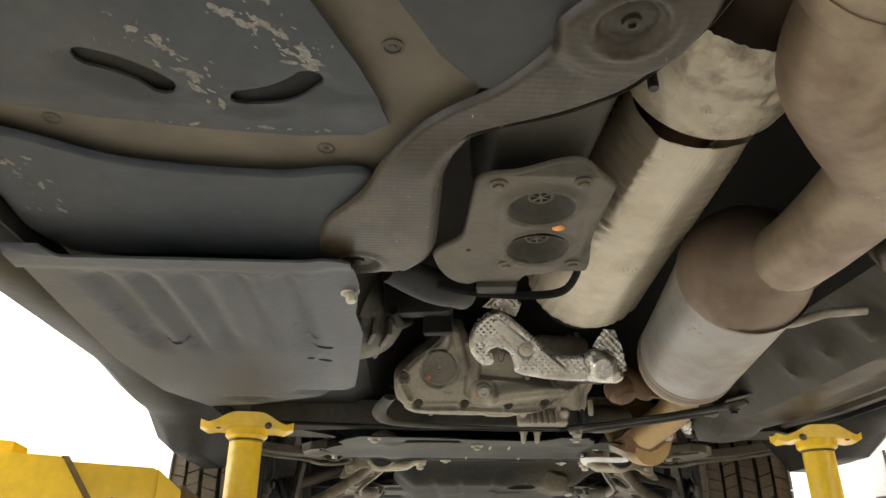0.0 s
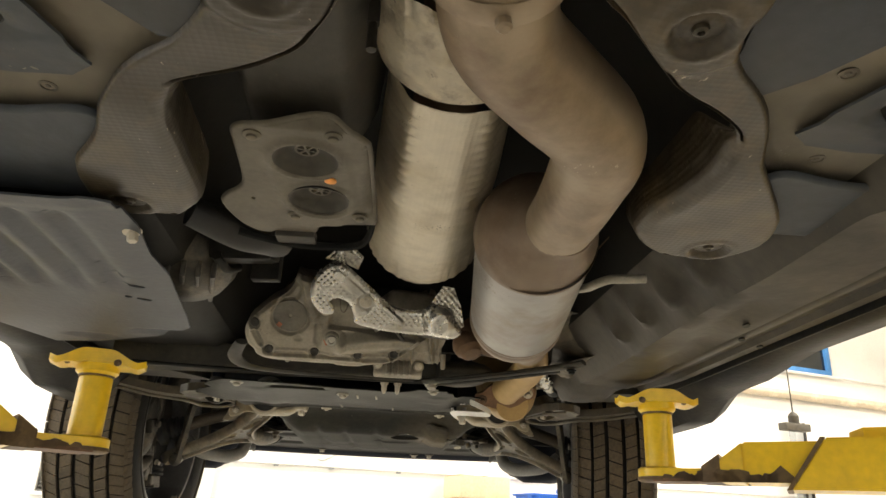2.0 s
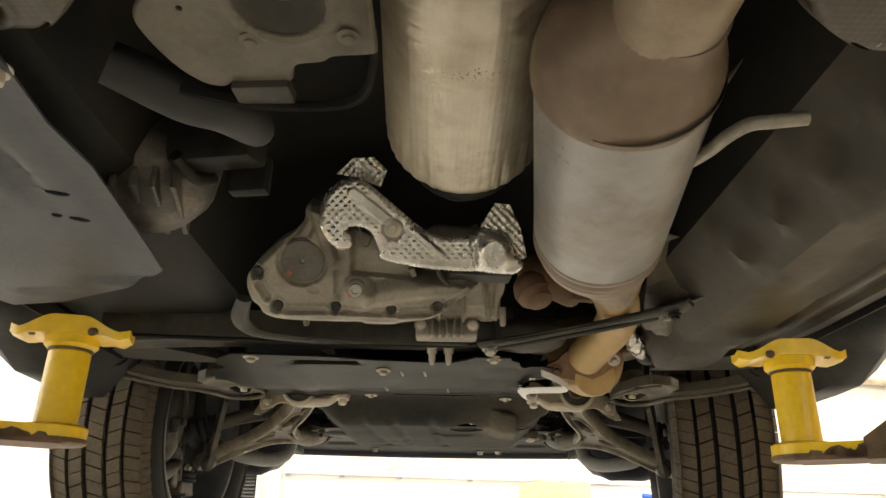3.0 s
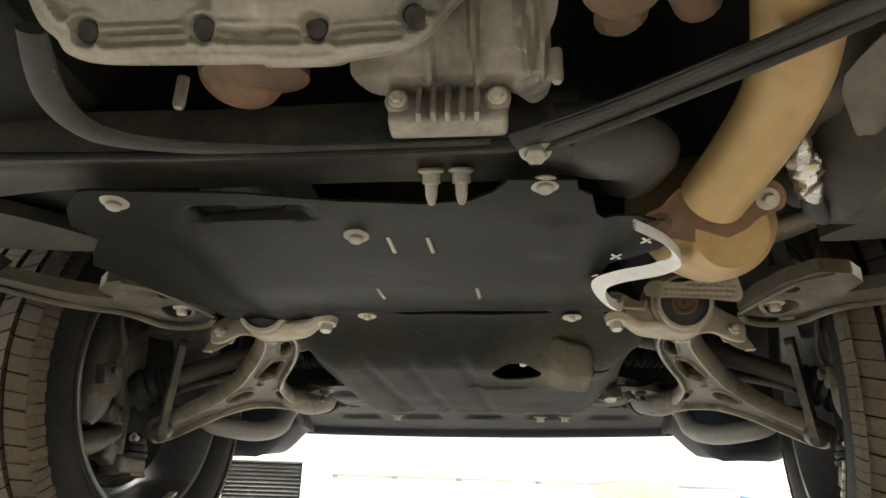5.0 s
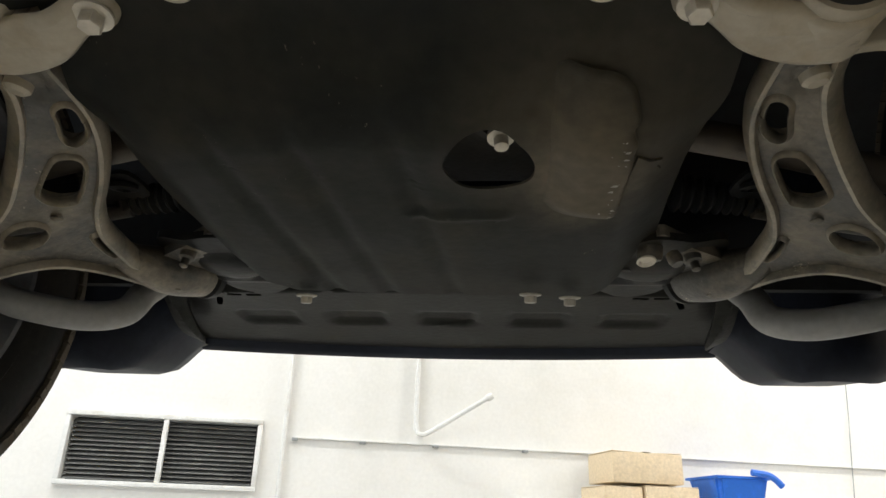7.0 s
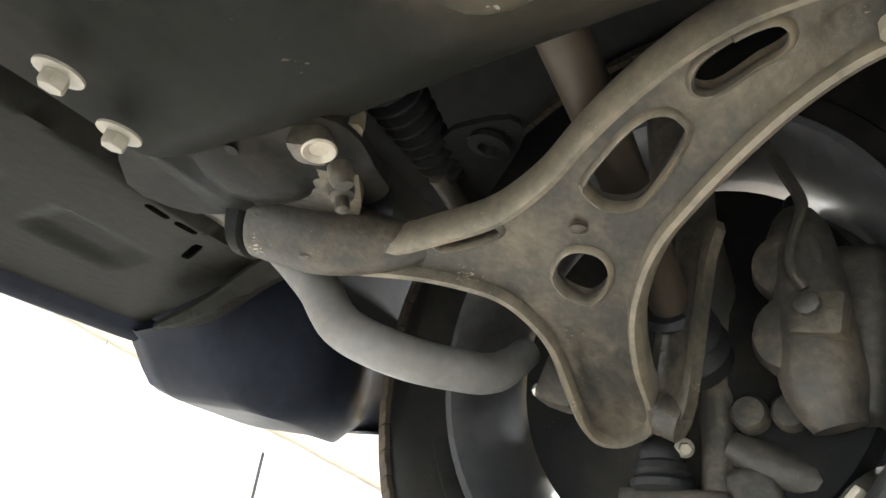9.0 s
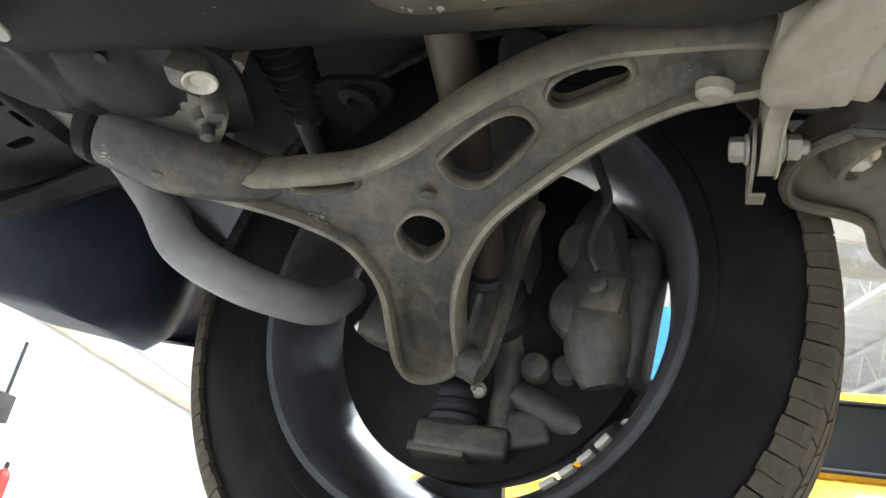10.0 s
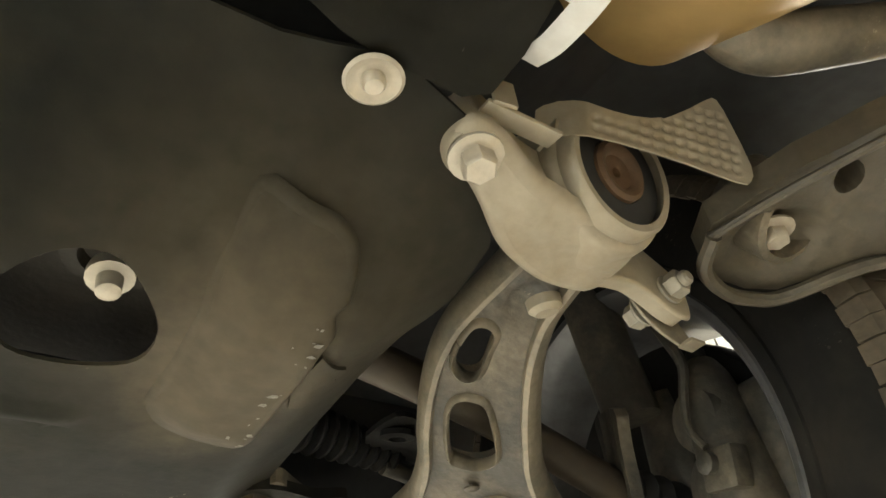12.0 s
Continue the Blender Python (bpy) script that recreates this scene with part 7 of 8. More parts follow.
    # balance weights on the inner lip
    for k in range(4):
        a = radians(-58 + 5.2 * k) if s > 0 else radians(-120 + 5.2 * k)
        bm = block((0.018, 0.017, 0.006), (0, 0, 0), (0, 0, 0), 0.002)
        bmesh.ops.transform(bm, matrix=pose(-0.105 * o, math.cos(a) * 0.245 * -1, math.sin(a) * 0.245, math.degrees(a) * -1 + 90, 0, 0), verts=bm.verts)
        fit(part("balance_weight", bm, "bolt", rim, "grey balance weight"))
    # brake
    disc = fit(part("brake_disc", lathe([(0.075, -0.040 * o), (0.10, -0.030 * o), (0.196, -0.030 * o), (0.206, -0.028 * o), (0.208, -0.024 * o), (0.208, 0.004 * o), (0.075, 0.014 * o)] if o > 0 else
                                        [(0.075, 0.014 * o), (0.208, 0.004 * o), (0.208, -0.024 * o), (0.206, -0.028 * o), (0.196, -0.030 * o), (0.10, -0.030 * o), (0.075, -0.040 * o)], (0, 0, 0), (1, 0, 0), 56), "black", hub, "dark brake disc and splash plate"))
    bm = bmesh.new()
    for zc, r in ((0.052, 0.037), (-0.018, 0.042)):
        prof = [(r * 0.9, -0.02), (r, 0.0), (r, 0.045), (r * 0.86, 0.058), (r * 0.5, 0.062)]
        lathe(prof, (-0.035 * o, -0.146, zc), (-o, 0, 0), 26, bm)
    tube([(-0.060 * o, -0.150, 0.115), (-0.066 * o, -0.152, 0.085), (-0.068 * o, -0.155, 0.02), (-0.066 * o, -0.158, -0.06), (-0.060 * o, -0.165, -0.10)], [0.018, 0.030, 0.034, 0.036, 0.022], 16, bm=bm)
    block((0.075, 0.065, 0.17), (-0.020 * o, -0.178, -0.005), (8, 0, 0), 0.02, bm=bm, seg=3)
    caliper = fit(part("brake_caliper", bm, "knuckle", hub, "grimy brake caliper"))
    bm = block((0.022, 0.044, 0.040), (-0.100 * o, -0.172, -0.012), (12, 0, 0), 0.005)
    fit(part("hose_block", bm, "arm", caliper))
    fit(part("caliper_bolt", lathe([(0.010, 0), (0.011, 0.01), (0.008, 0.012)], (-0.110 * o, -0.168, -0.006), (-o, 0, 0), 10), "knuckle", caliper))
    fit(part("bleed_screw", lathe([(0.008, 0), (0.011, 0.004), (0.011, 0.02), (0.006, 0.026)], (-0.062 * o, -0.150, 0.112), (0, 0, 1), 12), "black_rubber", caliper))
    bm = tube([(-0.108 * o, -0.165, 0.012), (-0.112 * o, -0.156, 0.035), (-0.110 * o, -0.160, 0.065), (-0.106 * o, -0.170, 0.10), (-0.105 * o, -0.158, 0.14), (-0.105 * o, -0.145, 0.175), (-0.10 * o, -0.135, 0.21)], [0.004, 0.004, 0.005, 0.006, 0.0065, 0.0065, 0.006], 8)
    fit(part("brake_hose", bm, "knuckle", caliper))
    return hub


wheel(0.812, 0.057, 1.612, -11.5, 1)
wheel(-0.822, 0.062, 1.612, -5, -1)


# ---- the lift ----
def lift_arm(s, px, py, tilt):
    lift = thing("lift_support", (px, py, 1.30), "chipped yellow lift arm with a round pad under the sill", "lift arm", "lift arms")
    top = 1.652
    # saddle pad with folded ends
    bm = bmesh.new()
    rows = []
    for i in range(25):
        t = -1 + i / 12
        x = 0.094 * t
        half = 0.048 * (1 - 0.55 * abs(t) ** 3)
        z = 0.006 - 0.021 * step(abs(t), 0.24, 0.84) + 0.007 * step(abs(t), 0.84, 1.0)
        low = z - 0.012 - 0.014 * (1 - step(abs(t), 0.35, 0.7))
        rows.append([bm.verts.new((x, yy * half, zz)) for yy, zz in ((-1, z + 0.002), (-0.6, z), (0, z - 0.002), (0.6, z), (1, z + 0.002), (0.94, low), (0, low - 0.003), (-0.94, low))])
    for a, b in zip(rows, rows[1:]):
        for j in range(8):
            bm.faces.new((a[j], a[(j + 1) % 8], b[(j + 1) % 8], b[j]))
    bm.faces.new(rows[0])
    bm.faces.new(rows[-1][::-1])
    bmesh.ops.transform(bm, matrix=pose(px, py, top - 0.004, 0, 0, tilt), verts=bm.verts)
    pad = part("saddle_pad", bm, "yellow", lift, smooth=50)
    bm = lathe([(0.037, 0), (0.043, 0.006), (0.043, 0.022), (0.034, 0.03)], (px, py, top - 0.046), (0, 0, 1), 32)
    part("pad_collar", bm, "yellow", lift)
    for sx in (-1, 1):
        part("pad_bolt", lathe([(0.007, 0), (0.007, 0.008), (0.004, 0.01)], (px + sx * 0.05, py - 0.035, top - 0.022), (0, -1, -0.3), 10), "chip", pad)
    bm = lathe([(0.0335, 0.0), (0.0335, 0.122), (0.030, 0.126), (0.030, 0.135)], (px, py, 1.478), (0, 0, 1), 32)
    part("pad_post", bm, "yellow", lift, "yellow screw post")
    part("post_ring", lathe([(0.0345, 0), (0.036, 0.002), (0.036, 0.006), (0.0345, 0.008)], (px, py, 1.602), (0, 0, 1), 32), "chip", lift)
    # foot plate and the two-stage arm
    d = Vector((s * 0.84, -0.54, 0)).normalized()
    n = Vector((-d.y, d.x, 0))
    a0 = Vector((px, py, 1.462))
    bm = bmesh.new()

    def beam(p, q, wa, wb, ha, hb, za, zb, bm, slant=(0.0, 0.0)):
        rows2 = []
        for c, w2, h2, zc, sl in ((p, wa, ha, za, slant[0]), (q, wb, hb, zb, slant[1])):
            rows2.append([bm.verts.new(c + n * a + d * (sl if b > 0 else 0.0) + Vector((0, 0, zc + b))) for a, b in ((-w2, -h2), (w2, -h2), (w2, h2), (-w2, h2))])
        for j in range(4):
            bm.faces.new((rows2[0][j], rows2[0][(j + 1) % 4], rows2[1][(j + 1) % 4], rows2[1][j]))
        bm.faces.new(rows2[0][::-1])
        bm.faces.new(rows2[1])
        return bm

    lathe([(0.046, 0), (0.052, 0.004), (0.052, 0.026), (0.046, 0.03)], tuple(a0 - Vector((0, 0, 0.012))), (0, 0, 1), 28, bm)
    beam(a0, a0 + d * 0.13, 0.050, 0.046, 0.014, 0.014, 0, 0, bm)
    foot = part("foot_plate", bm, "yellow", lift)
    part("worn_edge", lathe([(0.047, 0), (0.0535, 0.003), (0.0535, 0.010), (0.047, 0.012)], tuple(a0 - Vector((0, 0, 0.0135))), (0, 0, 1), 28), "chip", foot, "paint worn to bare steel")
    bm = beam(a0 + d * 0.095, a0 + d * 0.135, 0.050, 0.058, 0.017, 0.030, 0.001, 0.014, bmesh.new())
    part("worn_edge", bm, "chip", foot)
    bm = beam(a0 + d * 0.12, a0 + d * 0.185, 0.055, 0.062, 0.018, 0.042, 0.004, 0.026, bmesh.new())
    beam(a0 + d * 0.185, a0 + d * 0.60, 0.062, 0.062, 0.042, 0.042, 0.026, 0.026, bm)
    bmesh.ops.bevel(bm, geom=bm.edges[:], offset=0.003, segments=2, affect="EDGES")
    part("inner_arm", bm, "yellow", lift)
    # rusty bare strips and ragged chips along the lower edges
    bm = beam(a0 - d * 0.01, a0 + d * 0.13, 0.0525, 0.0485, 0.0035, 0.0035, -0.011, -0.011, bmesh.new())
    part("worn_edge", bm, "rust_red", foot, "paint worn to rusty steel")
    rnd = random.Random(5)
    bm = bmesh.new()
    for k in range(26):
        along = 0.02 + 0.24 * rnd.random()
        flat = along < 0.13
        w2 = (0.050 if flat else 0.0625) + 0.0006
        lowz = -0.012 if flat else -0.016
        size = 0.004 + 0.010 * rnd.random() * (1.6 if 0.10 < along < 0.17 or along > 0.22 else 0.8)
        for face in (-1, 1):
            c = a0 + d * along + n * (face * w2) + Vector((0, 0, lowz + size * 0.6))
            ring = []
            for q in range(9):
                an = 2 * math.pi * q / 9
                rr = size * (0.6 + 0.7 * rnd.random())
                ring.append(bm.verts.new(c + d * (math.cos(an) * rr * 1.5) + Vector((0, 0, max(math.sin(an) * rr, -size * 0.6)))))
            bm.faces.new(ring if face < 0 else ring[::-1])
    tagged(part("paint_chip", bm, "chip", lift), "dark chipped paint", kind="stuff")
    bm = beam(a0 + d * 0.262, a0 + d * 0.272, 0.0745, 0.0745, 0.053, 0.053, 0.022, 0.022, bmesh.new(), (0.075, 0.075))
    part("worn_edge", bm, "chip", lift)
    bm = beam(a0 + d * 0.27, a0 + d * 1.15, 0.074, 0.080, 0.052, 0.056, 0.022, 0.022, bmesh.new(), (0.075, 0.0))
    bmesh.ops.bevel(bm, geom=bm.edges[:], offset=0.004, segments=2, affect="EDGES")
    part("outer_arm", bm, "yellow", lift)
    bm = beam(a0 + d * 0.42, a0 + d * 0.9, 0.03, 0.03, 0.010, 0.010, 0.088, 0.092, bmesh.new())
    beam(a0 + d * 0.395, a0 + d * 0.42, 0.012, 0.03, 0.006, 0.010, 0.084, 0.088, bm)
    part("arm_rail", bm, "yellow", lift)
    return lift, a0 + d * 1.15


arm_a, end_a = lift_arm(-1, -0.632, -0.975, 12)
arm_b, end_b = lift_arm(1, 0.634, -0.905, -6)


def lift_column(c):
    lift = thing("lift_column", (c.x, c.y, 0), "tall yellow steel lift column with a carriage", "lift column", "lift columns")
    s = 1 if c.x > 0 else -1
    bm = block((0.05, 0.34, 3.6), (c.x + s * 0.30, c.y, 1.8), (0, 0, 0), 0.006)
    for dy in (-0.16, 0.16):
        block((0.26, 0.02, 3.6), (c.x + s * 0.16, c.y + dy, 1.8), bevel=0.004, bm=bm)
    part("post", bm, "yellow", lift)
    part("base_plate", block((0.6, 0.55, 0.02), (c.x + s * 0.2, c.y, 0.01), bevel=0.004), "yellow", lift)
    part("carriage", block((0.18, 0.28, 0.7), (c.x + s * 0.10, c.y, 1.62), bevel=0.01), "yellow", lift)


lift_column(end_a)
lift_column(end_b)


# ---- the hall ----
def hall_part(name, bm, mat, label="", category="", kind="structure", parent=None):
    ob = part(name, bm, mat, None, "", 30)
    ob.matrix_world = HALL
    if parent is None:
        tagged(ob, label, category, "", kind)
    else:
        ob.parent = parent
        ob.matrix_parent_inverse = parent.matrix_world.inverted()
        if label:
            tagged(ob, label)
    return ob


U0, U1, V0, TOP = -5.0, 13.0, -12.0, 5.4
hall_part("floor", block((U1 - U0 + 0.4, -V0 + 0.4, 0.2), ((U0 + U1) / 2, V0 / 2, -0.1)), "concrete", "pale worn concrete workshop floor", "floor")
# front wall with the vent opening
VA, VB, VC, VD = -1.365, -0.215, 1.462, 1.852
bm = block((VA - U0, 0.2, TOP), ((U0 + VA) / 2, 0.1, TOP / 2))
block((U1 - VB, 0.2, TOP), ((U1 + VB) / 2, 0.1, TOP / 2), bm=bm)
block((VB - VA, 0.2, VC), ((VA + VB) / 2, 0.1, VC / 2), bm=bm)
block((VB - VA, 0.2, TOP - VD), ((VA + VB) / 2, 0.1, (TOP + VD) / 2), bm=bm)
hall_part("wall_north", bm, "wall", "white painted workshop wall", "wall")
hall_part("wall_west", block((0.2, -V0, TOP), (U0 - 0.1, V0 / 2, TOP / 2)), "wall", "white painted side wall", "wall")
hall_part("wall_east", block((0.2, -V0, TOP), (U1 + 0.1, V0 / 2, TOP / 2)), "wall", "white painted side wall", "wall")
hall_part("wall_south", block((U1 - U0, 0.2, TOP), ((U0 + U1) / 2, V0 - 0.1, TOP / 2)), "wall", "white painted rear wall", "wall")


# corrugated roof deck on open joists, one mesh
def ceiling():
    bm = bmesh.new()
    rows = []
    n = int((U1 - U0) / 0.11)
    for i in range(n + 1):
        u = U0 + (U1 - U0) * i / n
        k = i % 4
        w = TOP + (0.085 if k in (1, 2) else 0.0)
        rows.append([bm.verts.new((u, V0 - 0.1, w)), bm.verts.new((u, 0.1, w))])
    for a, b in zip(rows, rows[1:]):
        bm.faces.new((a[0], a[1], b[1], b[0]))
    for v in (-1.6, -3.4, -5.2, -7.0, -8.8, -10.6):
        for w in (TOP - 0.04, TOP - 0.62):
            block((U1 - U0, 0.09, 0.05), ((U0 + U1) / 2, v, w), bm=bm)
        m = int((U1 - U0) / 0.6)
        for i in range(m):
            u = U0 + 0.6 * i
            for up in (0, 1):
                a, b = Vector((u + 0.3 * up, v, TOP - (0.62 if not up else 0.04))), Vector((u + 0.3 * (up + 1), v, TOP - (0.04 if not up else 0.62)))
                tube([tuple(a), tuple(b)], 0.014, 6, 1, bm=bm)
    hall_part("ceiling", bm, "deck", "white corrugated roof deck on open steel joists", "ceiling")


ceiling()
hall_part("girder", block((0.16, -V0, 0.30), (6.4, V0 / 2, TOP - 0.8), bevel=0.01), "grey", "dark steel girder under the roof", "girder")

# vent grille
vent = thing("vent_grille", HALL @ Matrix.Translation(((VA + VB) / 2, 0, VC)), "white framed wall vent with dark metal louvres", "vent")
for a, b, c, d in ((VA - 0.03, VB + 0.03, VC - 0.03, VC), (VA - 0.03, VB + 0.03, VD, VD + 0.03)):
    hall_part("frame_rail", block((b - a, 0.05, d - c), ((a + b) / 2, -0.02, (c + d) / 2), bevel=0.004), "white_metal", parent=vent)
for u in (VA - 0.015, (VA + VB) / 2, VB + 0.015):
    hall_part("frame_post", block((0.03, 0.045, VD - VC), (u, -0.018, (VC + VD) / 2), bevel=0.004), "white_metal", parent=vent)
hall_part("backing", block((VB - VA, 0.02, VD - VC), ((VA + VB) / 2, 0.12, (VC + VD) / 2)), "dark", parent=vent)
for k in range(2):
    for i in range(13):
        w = VC + 0.018 + i * (VD - VC - 0.03) / 12.6
        uc = VA + (VB - VA) * (0.25 + 0.5 * k)
        hall_part("louvre", block(((VB - VA) / 2 - 0.02, 0.035, 0.005), (uc, 0.02, w), (38, 0, 0), 0.001), "louvre", parent=vent)

# conduits, ledge and cable
bm = tube([(-0.04, -0.03, TOP), (-0.04, -0.03, 2.2), (-0.045, -0.03, 0.9)], 0.014, 10, 1)
hall_part("conduit", bm, "white_metal", "white painted conduit down the wall", "conduit", "")
bm = tube([(0.835, -0.03, TOP), (0.835, -0.03, 2.2), (0.84, -0.035, 1.90), (0.862, -0.06, 1.845), (0.93, -0.10, 1.862), (1.15, -0.22, 2.00), (1.27, -0.30, 2.075)], 0.016, 10, 3)
lathe([(0.02, -0.02), (0.026, 0), (0.02, 0.03)], (1.28, -0.305, 2.08), (0.8, -0.3, 0.5), 12, bm)
hall_part("bent_conduit", bm, "white_metal", "white conduit bent out from the wall", "conduit", "")
hall_part("wall_trim", block((7.4, 0.02, 0.012), (3.72, -0.01, 1.785), bevel=0.002), "white_metal", "thin painted ledge along the wall", "trim")
for u in (0.03, 0.48, 0.98, 1.62):
    hall_part("ledge_clip", block((0.04, 0.03, 0.018), (u, -0.02, 1.772), bevel=0.003), "grey", "small grey clip under the ledge", "clip", "")
hall_part("hanging_cable", tube([(4.35, -0.03, 4.2), (4.30, -0.03, 2.6), (4.22, -0.03, 1.8), (4.1, -0.03, 0.8)], 0.004, 6), "grey", "thin cable hanging down the wall", "cable", "")
hall_part("pipe_run", tube([(2.6, -0.06, 2.98), (12.9, -0.06, 2.98)], 0.055, 12, 1), "sand", "beige pipe along the wall", "pipe", "")
hall_part("pipe_run", tube([(2.6, -0.05, 3.28), (12.9, -0.05, 3.28)], 0.018, 8, 1), "white_metal", "white pipe along the wall", "pipe", "")

# high window with a blue frame
win = thing("window_1", HALL @ Matrix.Translation((6.75, 0, 3.3)), "high window with a blue painted frame", "window", "", "structure")
for u, w, a, b in ((6.75, 3.32, 1.3, 0.07), (6.75, 4.1, 1.3, 0.07), (6.13, 3.71, 0.07, 0.74), (7.37, 3.71, 0.07, 0.74)):
    hall_part("window_frame", block((a, 0.06, b), (u, -0.025, w), bevel=0.006), "blue_paint", parent=win)
hall_part("pane", block((1.2, 0.008, 0.74), (6.75, -0.012, 3.71)), "glass_dark", parent=win)

# hanging pull switch, switch boxes, extinguisher on a post
REEL = (2.19, -4.12)
lamp = thing("hanging_pendant", HALL @ Matrix.Translation((*REEL, 1.80)), "grey pull switch pendant hanging on a thin wire", "pull switch")
hall_part("wire", tube([(*REEL, TOP + 0.1), (*REEL, 1.87)], 0.003, 6, 1), "cast_dark", parent=lamp)
hall_part("housing", lathe([(0.012, 0), (0.022, 0.004), (0.024, 0.014), (0.024, 0.036), (0.018, 0.046), (0.006, 0.056)], (*REEL, 1.832), (0, 0, 1), 18), "grey_cast", parent=lamp)
hall_part("base", block((0.148, 0.05, 0.034), (*REEL, 1.817), bevel=0.004), "grey_cast", parent=lamp)
post = thing("switch_post", HALL @ Matrix.Translation((6.5, -0.25, 0)), "grey steel post with switch boxes and cables", "post")
hall_part("channel", block((0.13, 0.10, 2.62), (6.53, -0.15, 1.31), bevel=0.008), "grey", parent=post)
hall_part("edge", block((0.035, 0.11, 2.62), (6.61, -0.16, 1.31), bevel=0.004), "dark", parent=post)
hall_part("switch_box", block((0.24, 0.14, 0.25), (6.46, -0.26, 1.98), bevel=0.01), "cast_dark", parent=post)
hall_part("switch_box", block((0.17, 0.12, 0.15), (6.40, -0.24, 1.55), bevel=0.01), "cast_dark", parent=post)
hall_part("socket_box", block((0.18, 0.12, 0.14), (6.36, -0.24, 1.38), bevel=0.01), "cast_dark", parent=post)
hall_part("cable", tube([(6.47, -0.24, 1.87), (6.42, -0.28, 1.72), (6.40, -0.25, 1.60)], 0.014, 8), "dark", parent=post)
ext = thing("fire_extinguisher", HALL @ Matrix.Translation((7.22, -0.12, 1.15)), "red fire extinguisher hung on the wall", "extinguisher")
hall_part("cylinder", lathe([(0.05, 0), (0.065, 0.01), (0.067, 0.30), (0.05, 0.36), (0.02, 0.39)], (7.22, -0.10, 1.12), (0, 0, 1), 24), "red", parent=ext)
hall_part("valve", lathe([(0.02, 0), (0.025, 0.03), (0.015, 0.06)], (7.22, -0.10, 1.51), (0, 0, 1), 14), "dark", parent=ext)


# shelf by the wall with boxes and a blue bin
shelf = thing("shelf", HALL @ Matrix.Translation((2.6, -0.35, 0)), "white workshop shelf against the wall", "shelf")
hall_part("board", block((2.6, 0.6, 0.03), (2.75, -0.34, 1.32), bevel=0.004), "white_metal", parent=shelf)
for u in (1.5, 4.0):
    for v in (-0.62, -0.06):
        hall_part("leg", block((0.04, 0.04, 1.3), (u, v, 0.65), bevel=0.004), "white_metal", parent=shelf)


def box(u, v, w, a, b, c, turn, label):
    t = thing("cardboard_box", HALL @ pose(u, v, w, 0, 0, turn), label, "box", "boxes on the shelf")
    ob = part("carton", block((a, b, c), (0, 0, c / 2), bevel=0.006), "card", t)
    ob.matrix_parent_inverse = Matrix.Identity(4)
    for sx in (-1, 1):
        ob = part("flap", block((a / 2 - 0.004, b - 0.006, 0.004), (sx * a / 4, 0, c + 0.002), (0, -sx * 2, 0), 0.001), "card", t)
        ob.matrix_parent_inverse = Matrix.Identity(4)
    ob = part("tape", block((0.05, b + 0.004, 0.003), (0, 0, c + 0.006)), "sand", t)
    ob.matrix_parent_inverse = Matrix.Identity(4)


box(2.11, -0.33, 1.335, 0.27, 0.34, 0.20, 4, "opened brown cardboard box on the shelf")
box(2.46, -0.33, 1.335, 0.36, 0.38, 0.21, -3, "brown cardboard box on the shelf")
box(2.30, -0.30, 1.565, 0.50, 0.38, 0.19, 2, "wide brown cardboard box on top of two others")
bin_ = thing("blue_bin", HALL @ Matrix.Translation((2.96, -0.34, 1.335)), "bright blue plastic storage bin on the shelf", "bin")
bm = lathe([(0.20, 0), (0.27, 0.28), (0.285, 0.285), (0.285, 0.30), (0.265, 0.30), (0.19, 0.01)], (2.96, -0.34, 1.335), (0, 0, 1), 4)
bmesh.ops.bevel(bm, geom=[e for e in bm.edges if abs((e.verts[0].co - e.verts[1].co).z) > 0.1], offset=0.03, segments=3, affect="EDGES")
bmesh.ops.rotate(bm, cent=(2.96, -0.34, 0), matrix=Matrix.Rotation(radians(45), 3, "Z"), verts=bm.verts)
hall_part("tub", bm, "blue", parent=bin_)
hall_part("handle", tube([(3.01, -0.55, 1.66), (3.13, -0.57, 1.64), (3.21, -0.57, 1.58)], 0.022, 10), "blue", parent=bin_)


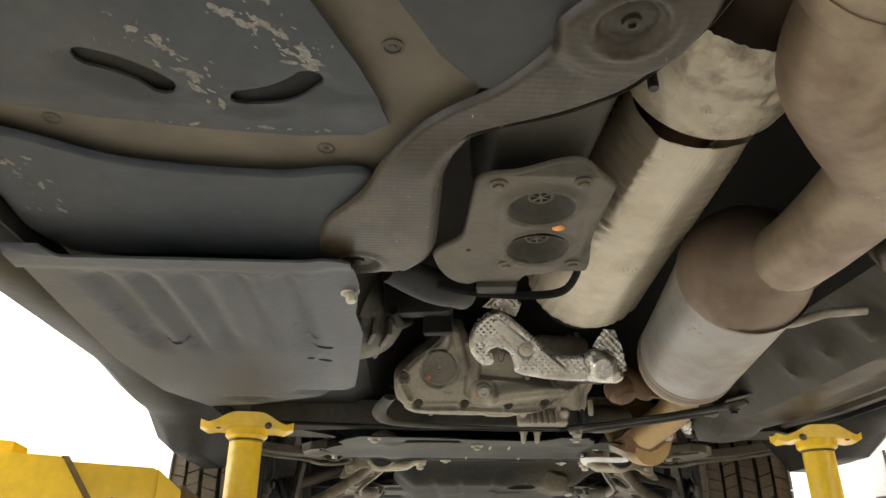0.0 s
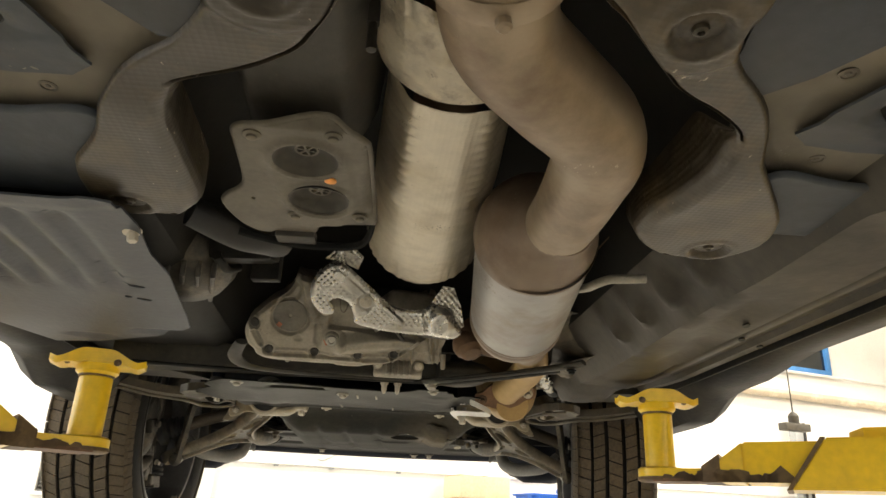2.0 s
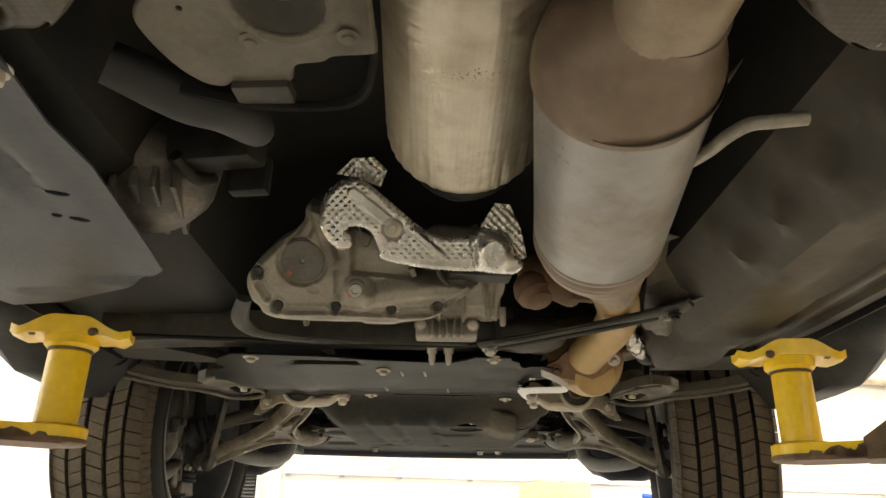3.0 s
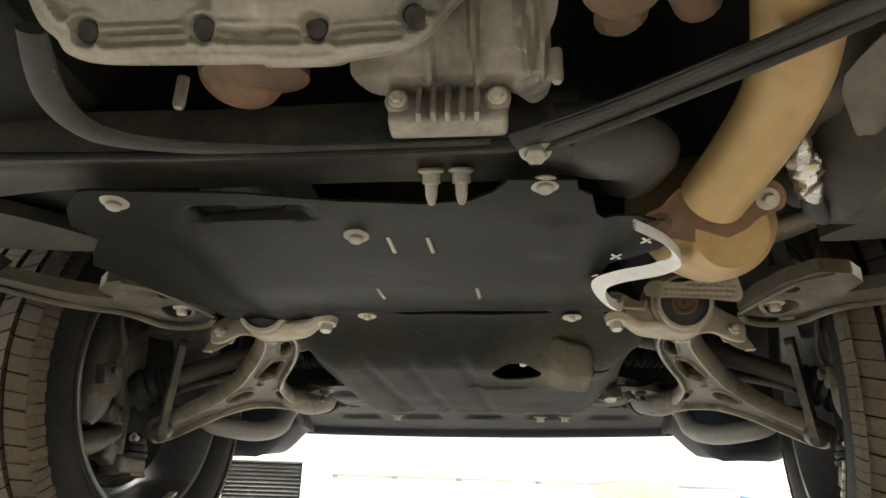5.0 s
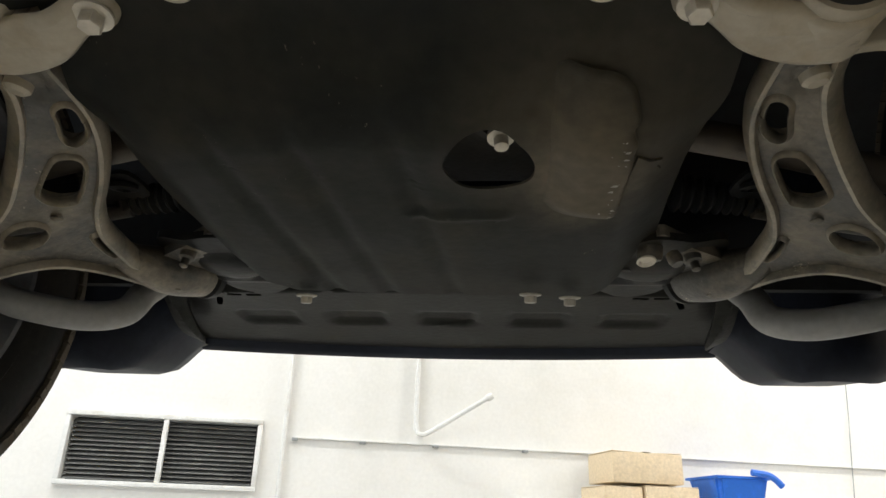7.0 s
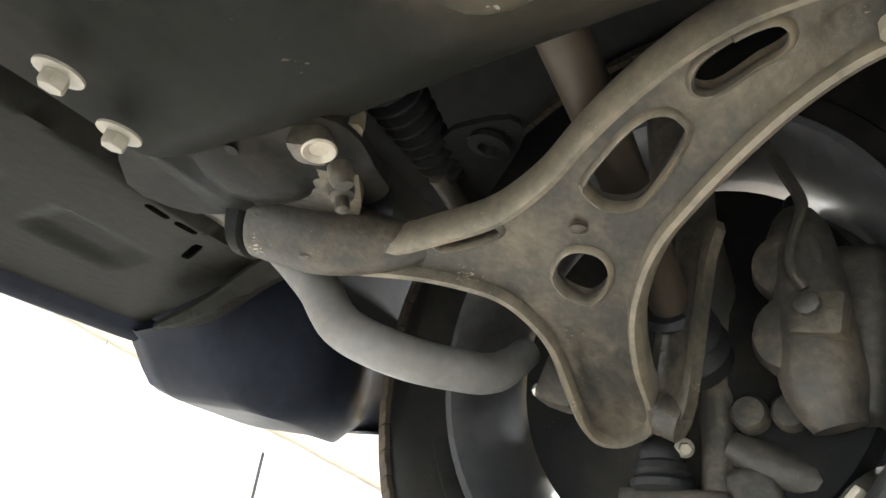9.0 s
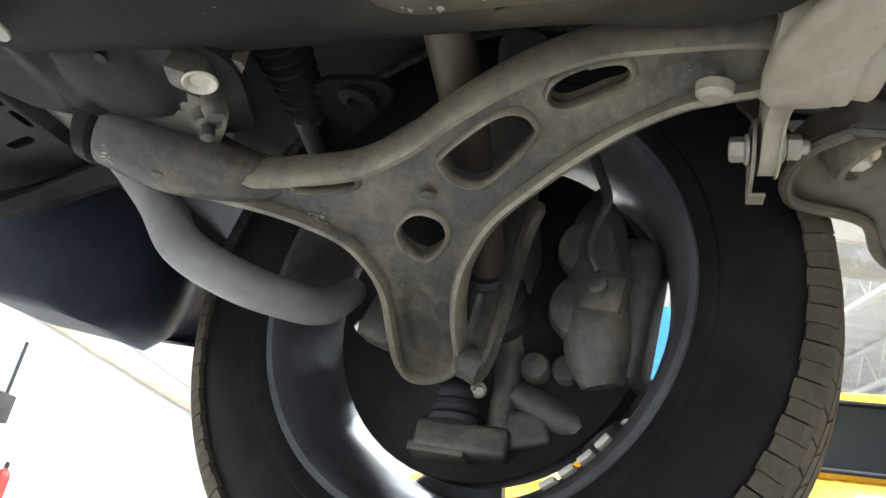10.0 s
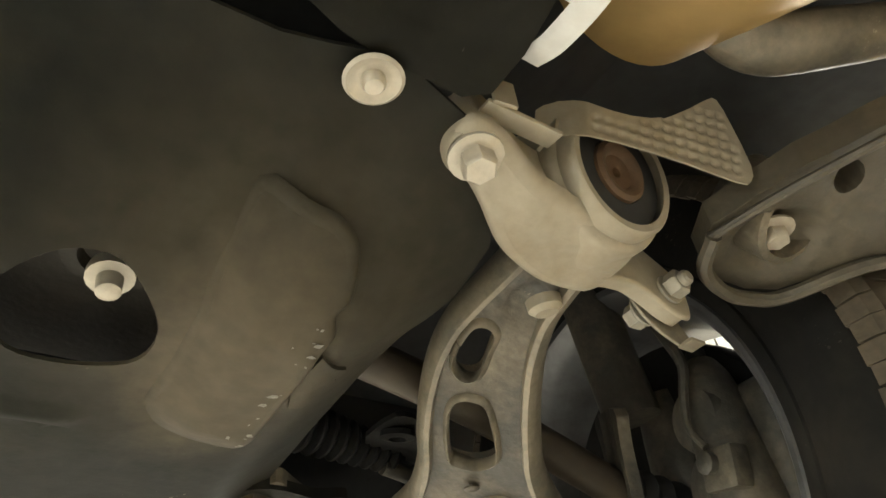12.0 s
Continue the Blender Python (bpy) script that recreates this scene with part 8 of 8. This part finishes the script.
# ---- next bay: a yellow car on its own lift ----
def next_car():
    t = thing("yellow_car", (5.5, -0.8, 1.25), "bright yellow car raised in the next bay", "car")
    # side profile: y along the car, lower and upper edges
    def hull(name, rows, mat, label=""):
        bm = bmesh.new()
        rings = []
        for y, half, lo, mid, hi, tum in rows:
            rings.append([bm.verts.new((5.5 + x, y, z)) for x, z in ((-half * 0.92, lo), (-half, lo + 0.10), (-half, mid), (-half + tum, hi - 0.04), (-half + tum + 0.10, hi),
                                                                     (half - tum - 0.10, hi), (half - tum, hi - 0.04), (half, mid), (half, lo + 0.10), (half * 0.92, lo))])
        for a, b in zip(rings, rings[1:]):
            for j in range(10):
                bm.faces.new((a[j], a[(j + 1) % 10], b[(j + 1) % 10], b[j]))
        bm.faces.new(rings[0])
        bm.faces.new(rings[-1][::-1])
        return part(name, bm, mat, t, label, 35)

    hull("body", [(-3.1, 0.70, 1.45, 1.8, 1.95, 0.08), (-3.0, 0.80, 1.35, 1.9, 2.10, 0.06), (-2.2, 0.84, 1.28, 1.95, 2.14, 0.03), (-0.2, 0.85, 1.26, 1.95, 2.12, 0.03), (0.5, 0.84, 1.27, 1.86, 1.98, 0.05),
                  (1.4, 0.82, 1.30, 1.74, 1.86, 0.08), (1.7, 0.72, 1.36, 1.62, 1.74, 0.12)], "car_yellow")
    hull("cabin", [(-2.9, 0.70, 2.06, 2.12, 2.16, 0.10), (-2.5, 0.78, 2.08, 2.16, 2.66, 0.14), (-1.8, 0.80, 2.08, 2.16, 2.71, 0.15), (-0.8, 0.80, 2.08, 2.16, 2.70, 0.15), (-0.2, 0.79, 2.06, 2.14, 2.62, 0.16),
                   (0.45, 0.76, 1.96, 2.0, 2.04, 0.16)], "car_yellow")
    for y0, y1 in ((-2.35, -1.72), (-1.62, -0.75), (-0.67, -0.02)):
        bm = bmesh.new()
        v = [bm.verts.new((5.5 - 0.80 + dx, y, z)) for y, z, dx in ((y0, 2.15, -0.012), (y1, 2.15, -0.012), (y1 - 0.03, 2.595, 0.112), (y0 + 0.03, 2.595, 0.112))]
        bm.faces.new(v)
        bmesh.ops.solidify(bm, geom=bm.faces[:], thickness=0.012)
        win = part("side_window", bm, "glass_dark", t, "dark side window")
        loop = [(5.5 - 0.808 + dx, y, z) for y, z, dx in ((y0, 2.15, -0.012), (y1, 2.15, -0.012), (y1 - 0.03, 2.60, 0.112), (y0 + 0.03, 2.60, 0.112), (y0, 2.15, -0.012))]
        part("window_frame", tube(loop, 0.016, 8, 1), "black_rubber", win)
    part("side_stripe", block((0.012, 4.0, 0.14), (4.648, -0.9, 1.70), bevel=0.004), "car_orange", t, "orange stripe along the side")
    for y in (-2.3, 0.85):
        for x in (4.76, 6.24):
            w = part("wheel", lathe([(0.20, -0.10), (0.29, -0.105), (0.315, -0.08), (0.315, 0.08), (0.29, 0.105), (0.20, 0.10)], (x, y, 1.33), (1, 0, 0), 32), "rubber", t)
            part("wheel_rim", lathe([(0.02, -0.06), (0.19, -0.07), (0.20, -0.09), (0.20, 0.09), (0.19, 0.07), (0.02, 0.06)], (x, y, 1.33), (1, 0, 0), 24), "rim", w)


next_car()
col = thing("lift_post", (4.05, -0.27, 0), "tall sky-blue steel lift post beside the next bay", "lift post")
part("post", block((0.22, 0.30, 2.85), (4.05, -0.27, 1.425), bevel=0.01), "sky_blue", col)
part("base_plate", block((0.5, 0.5, 0.02), (4.05, -0.27, 0.01), bevel=0.004), "sky_blue", col)
part("crossbar", block((1.2, 0.14, 0.12), (4.65, -0.27, 1.17), bevel=0.01), "sky_blue", col)
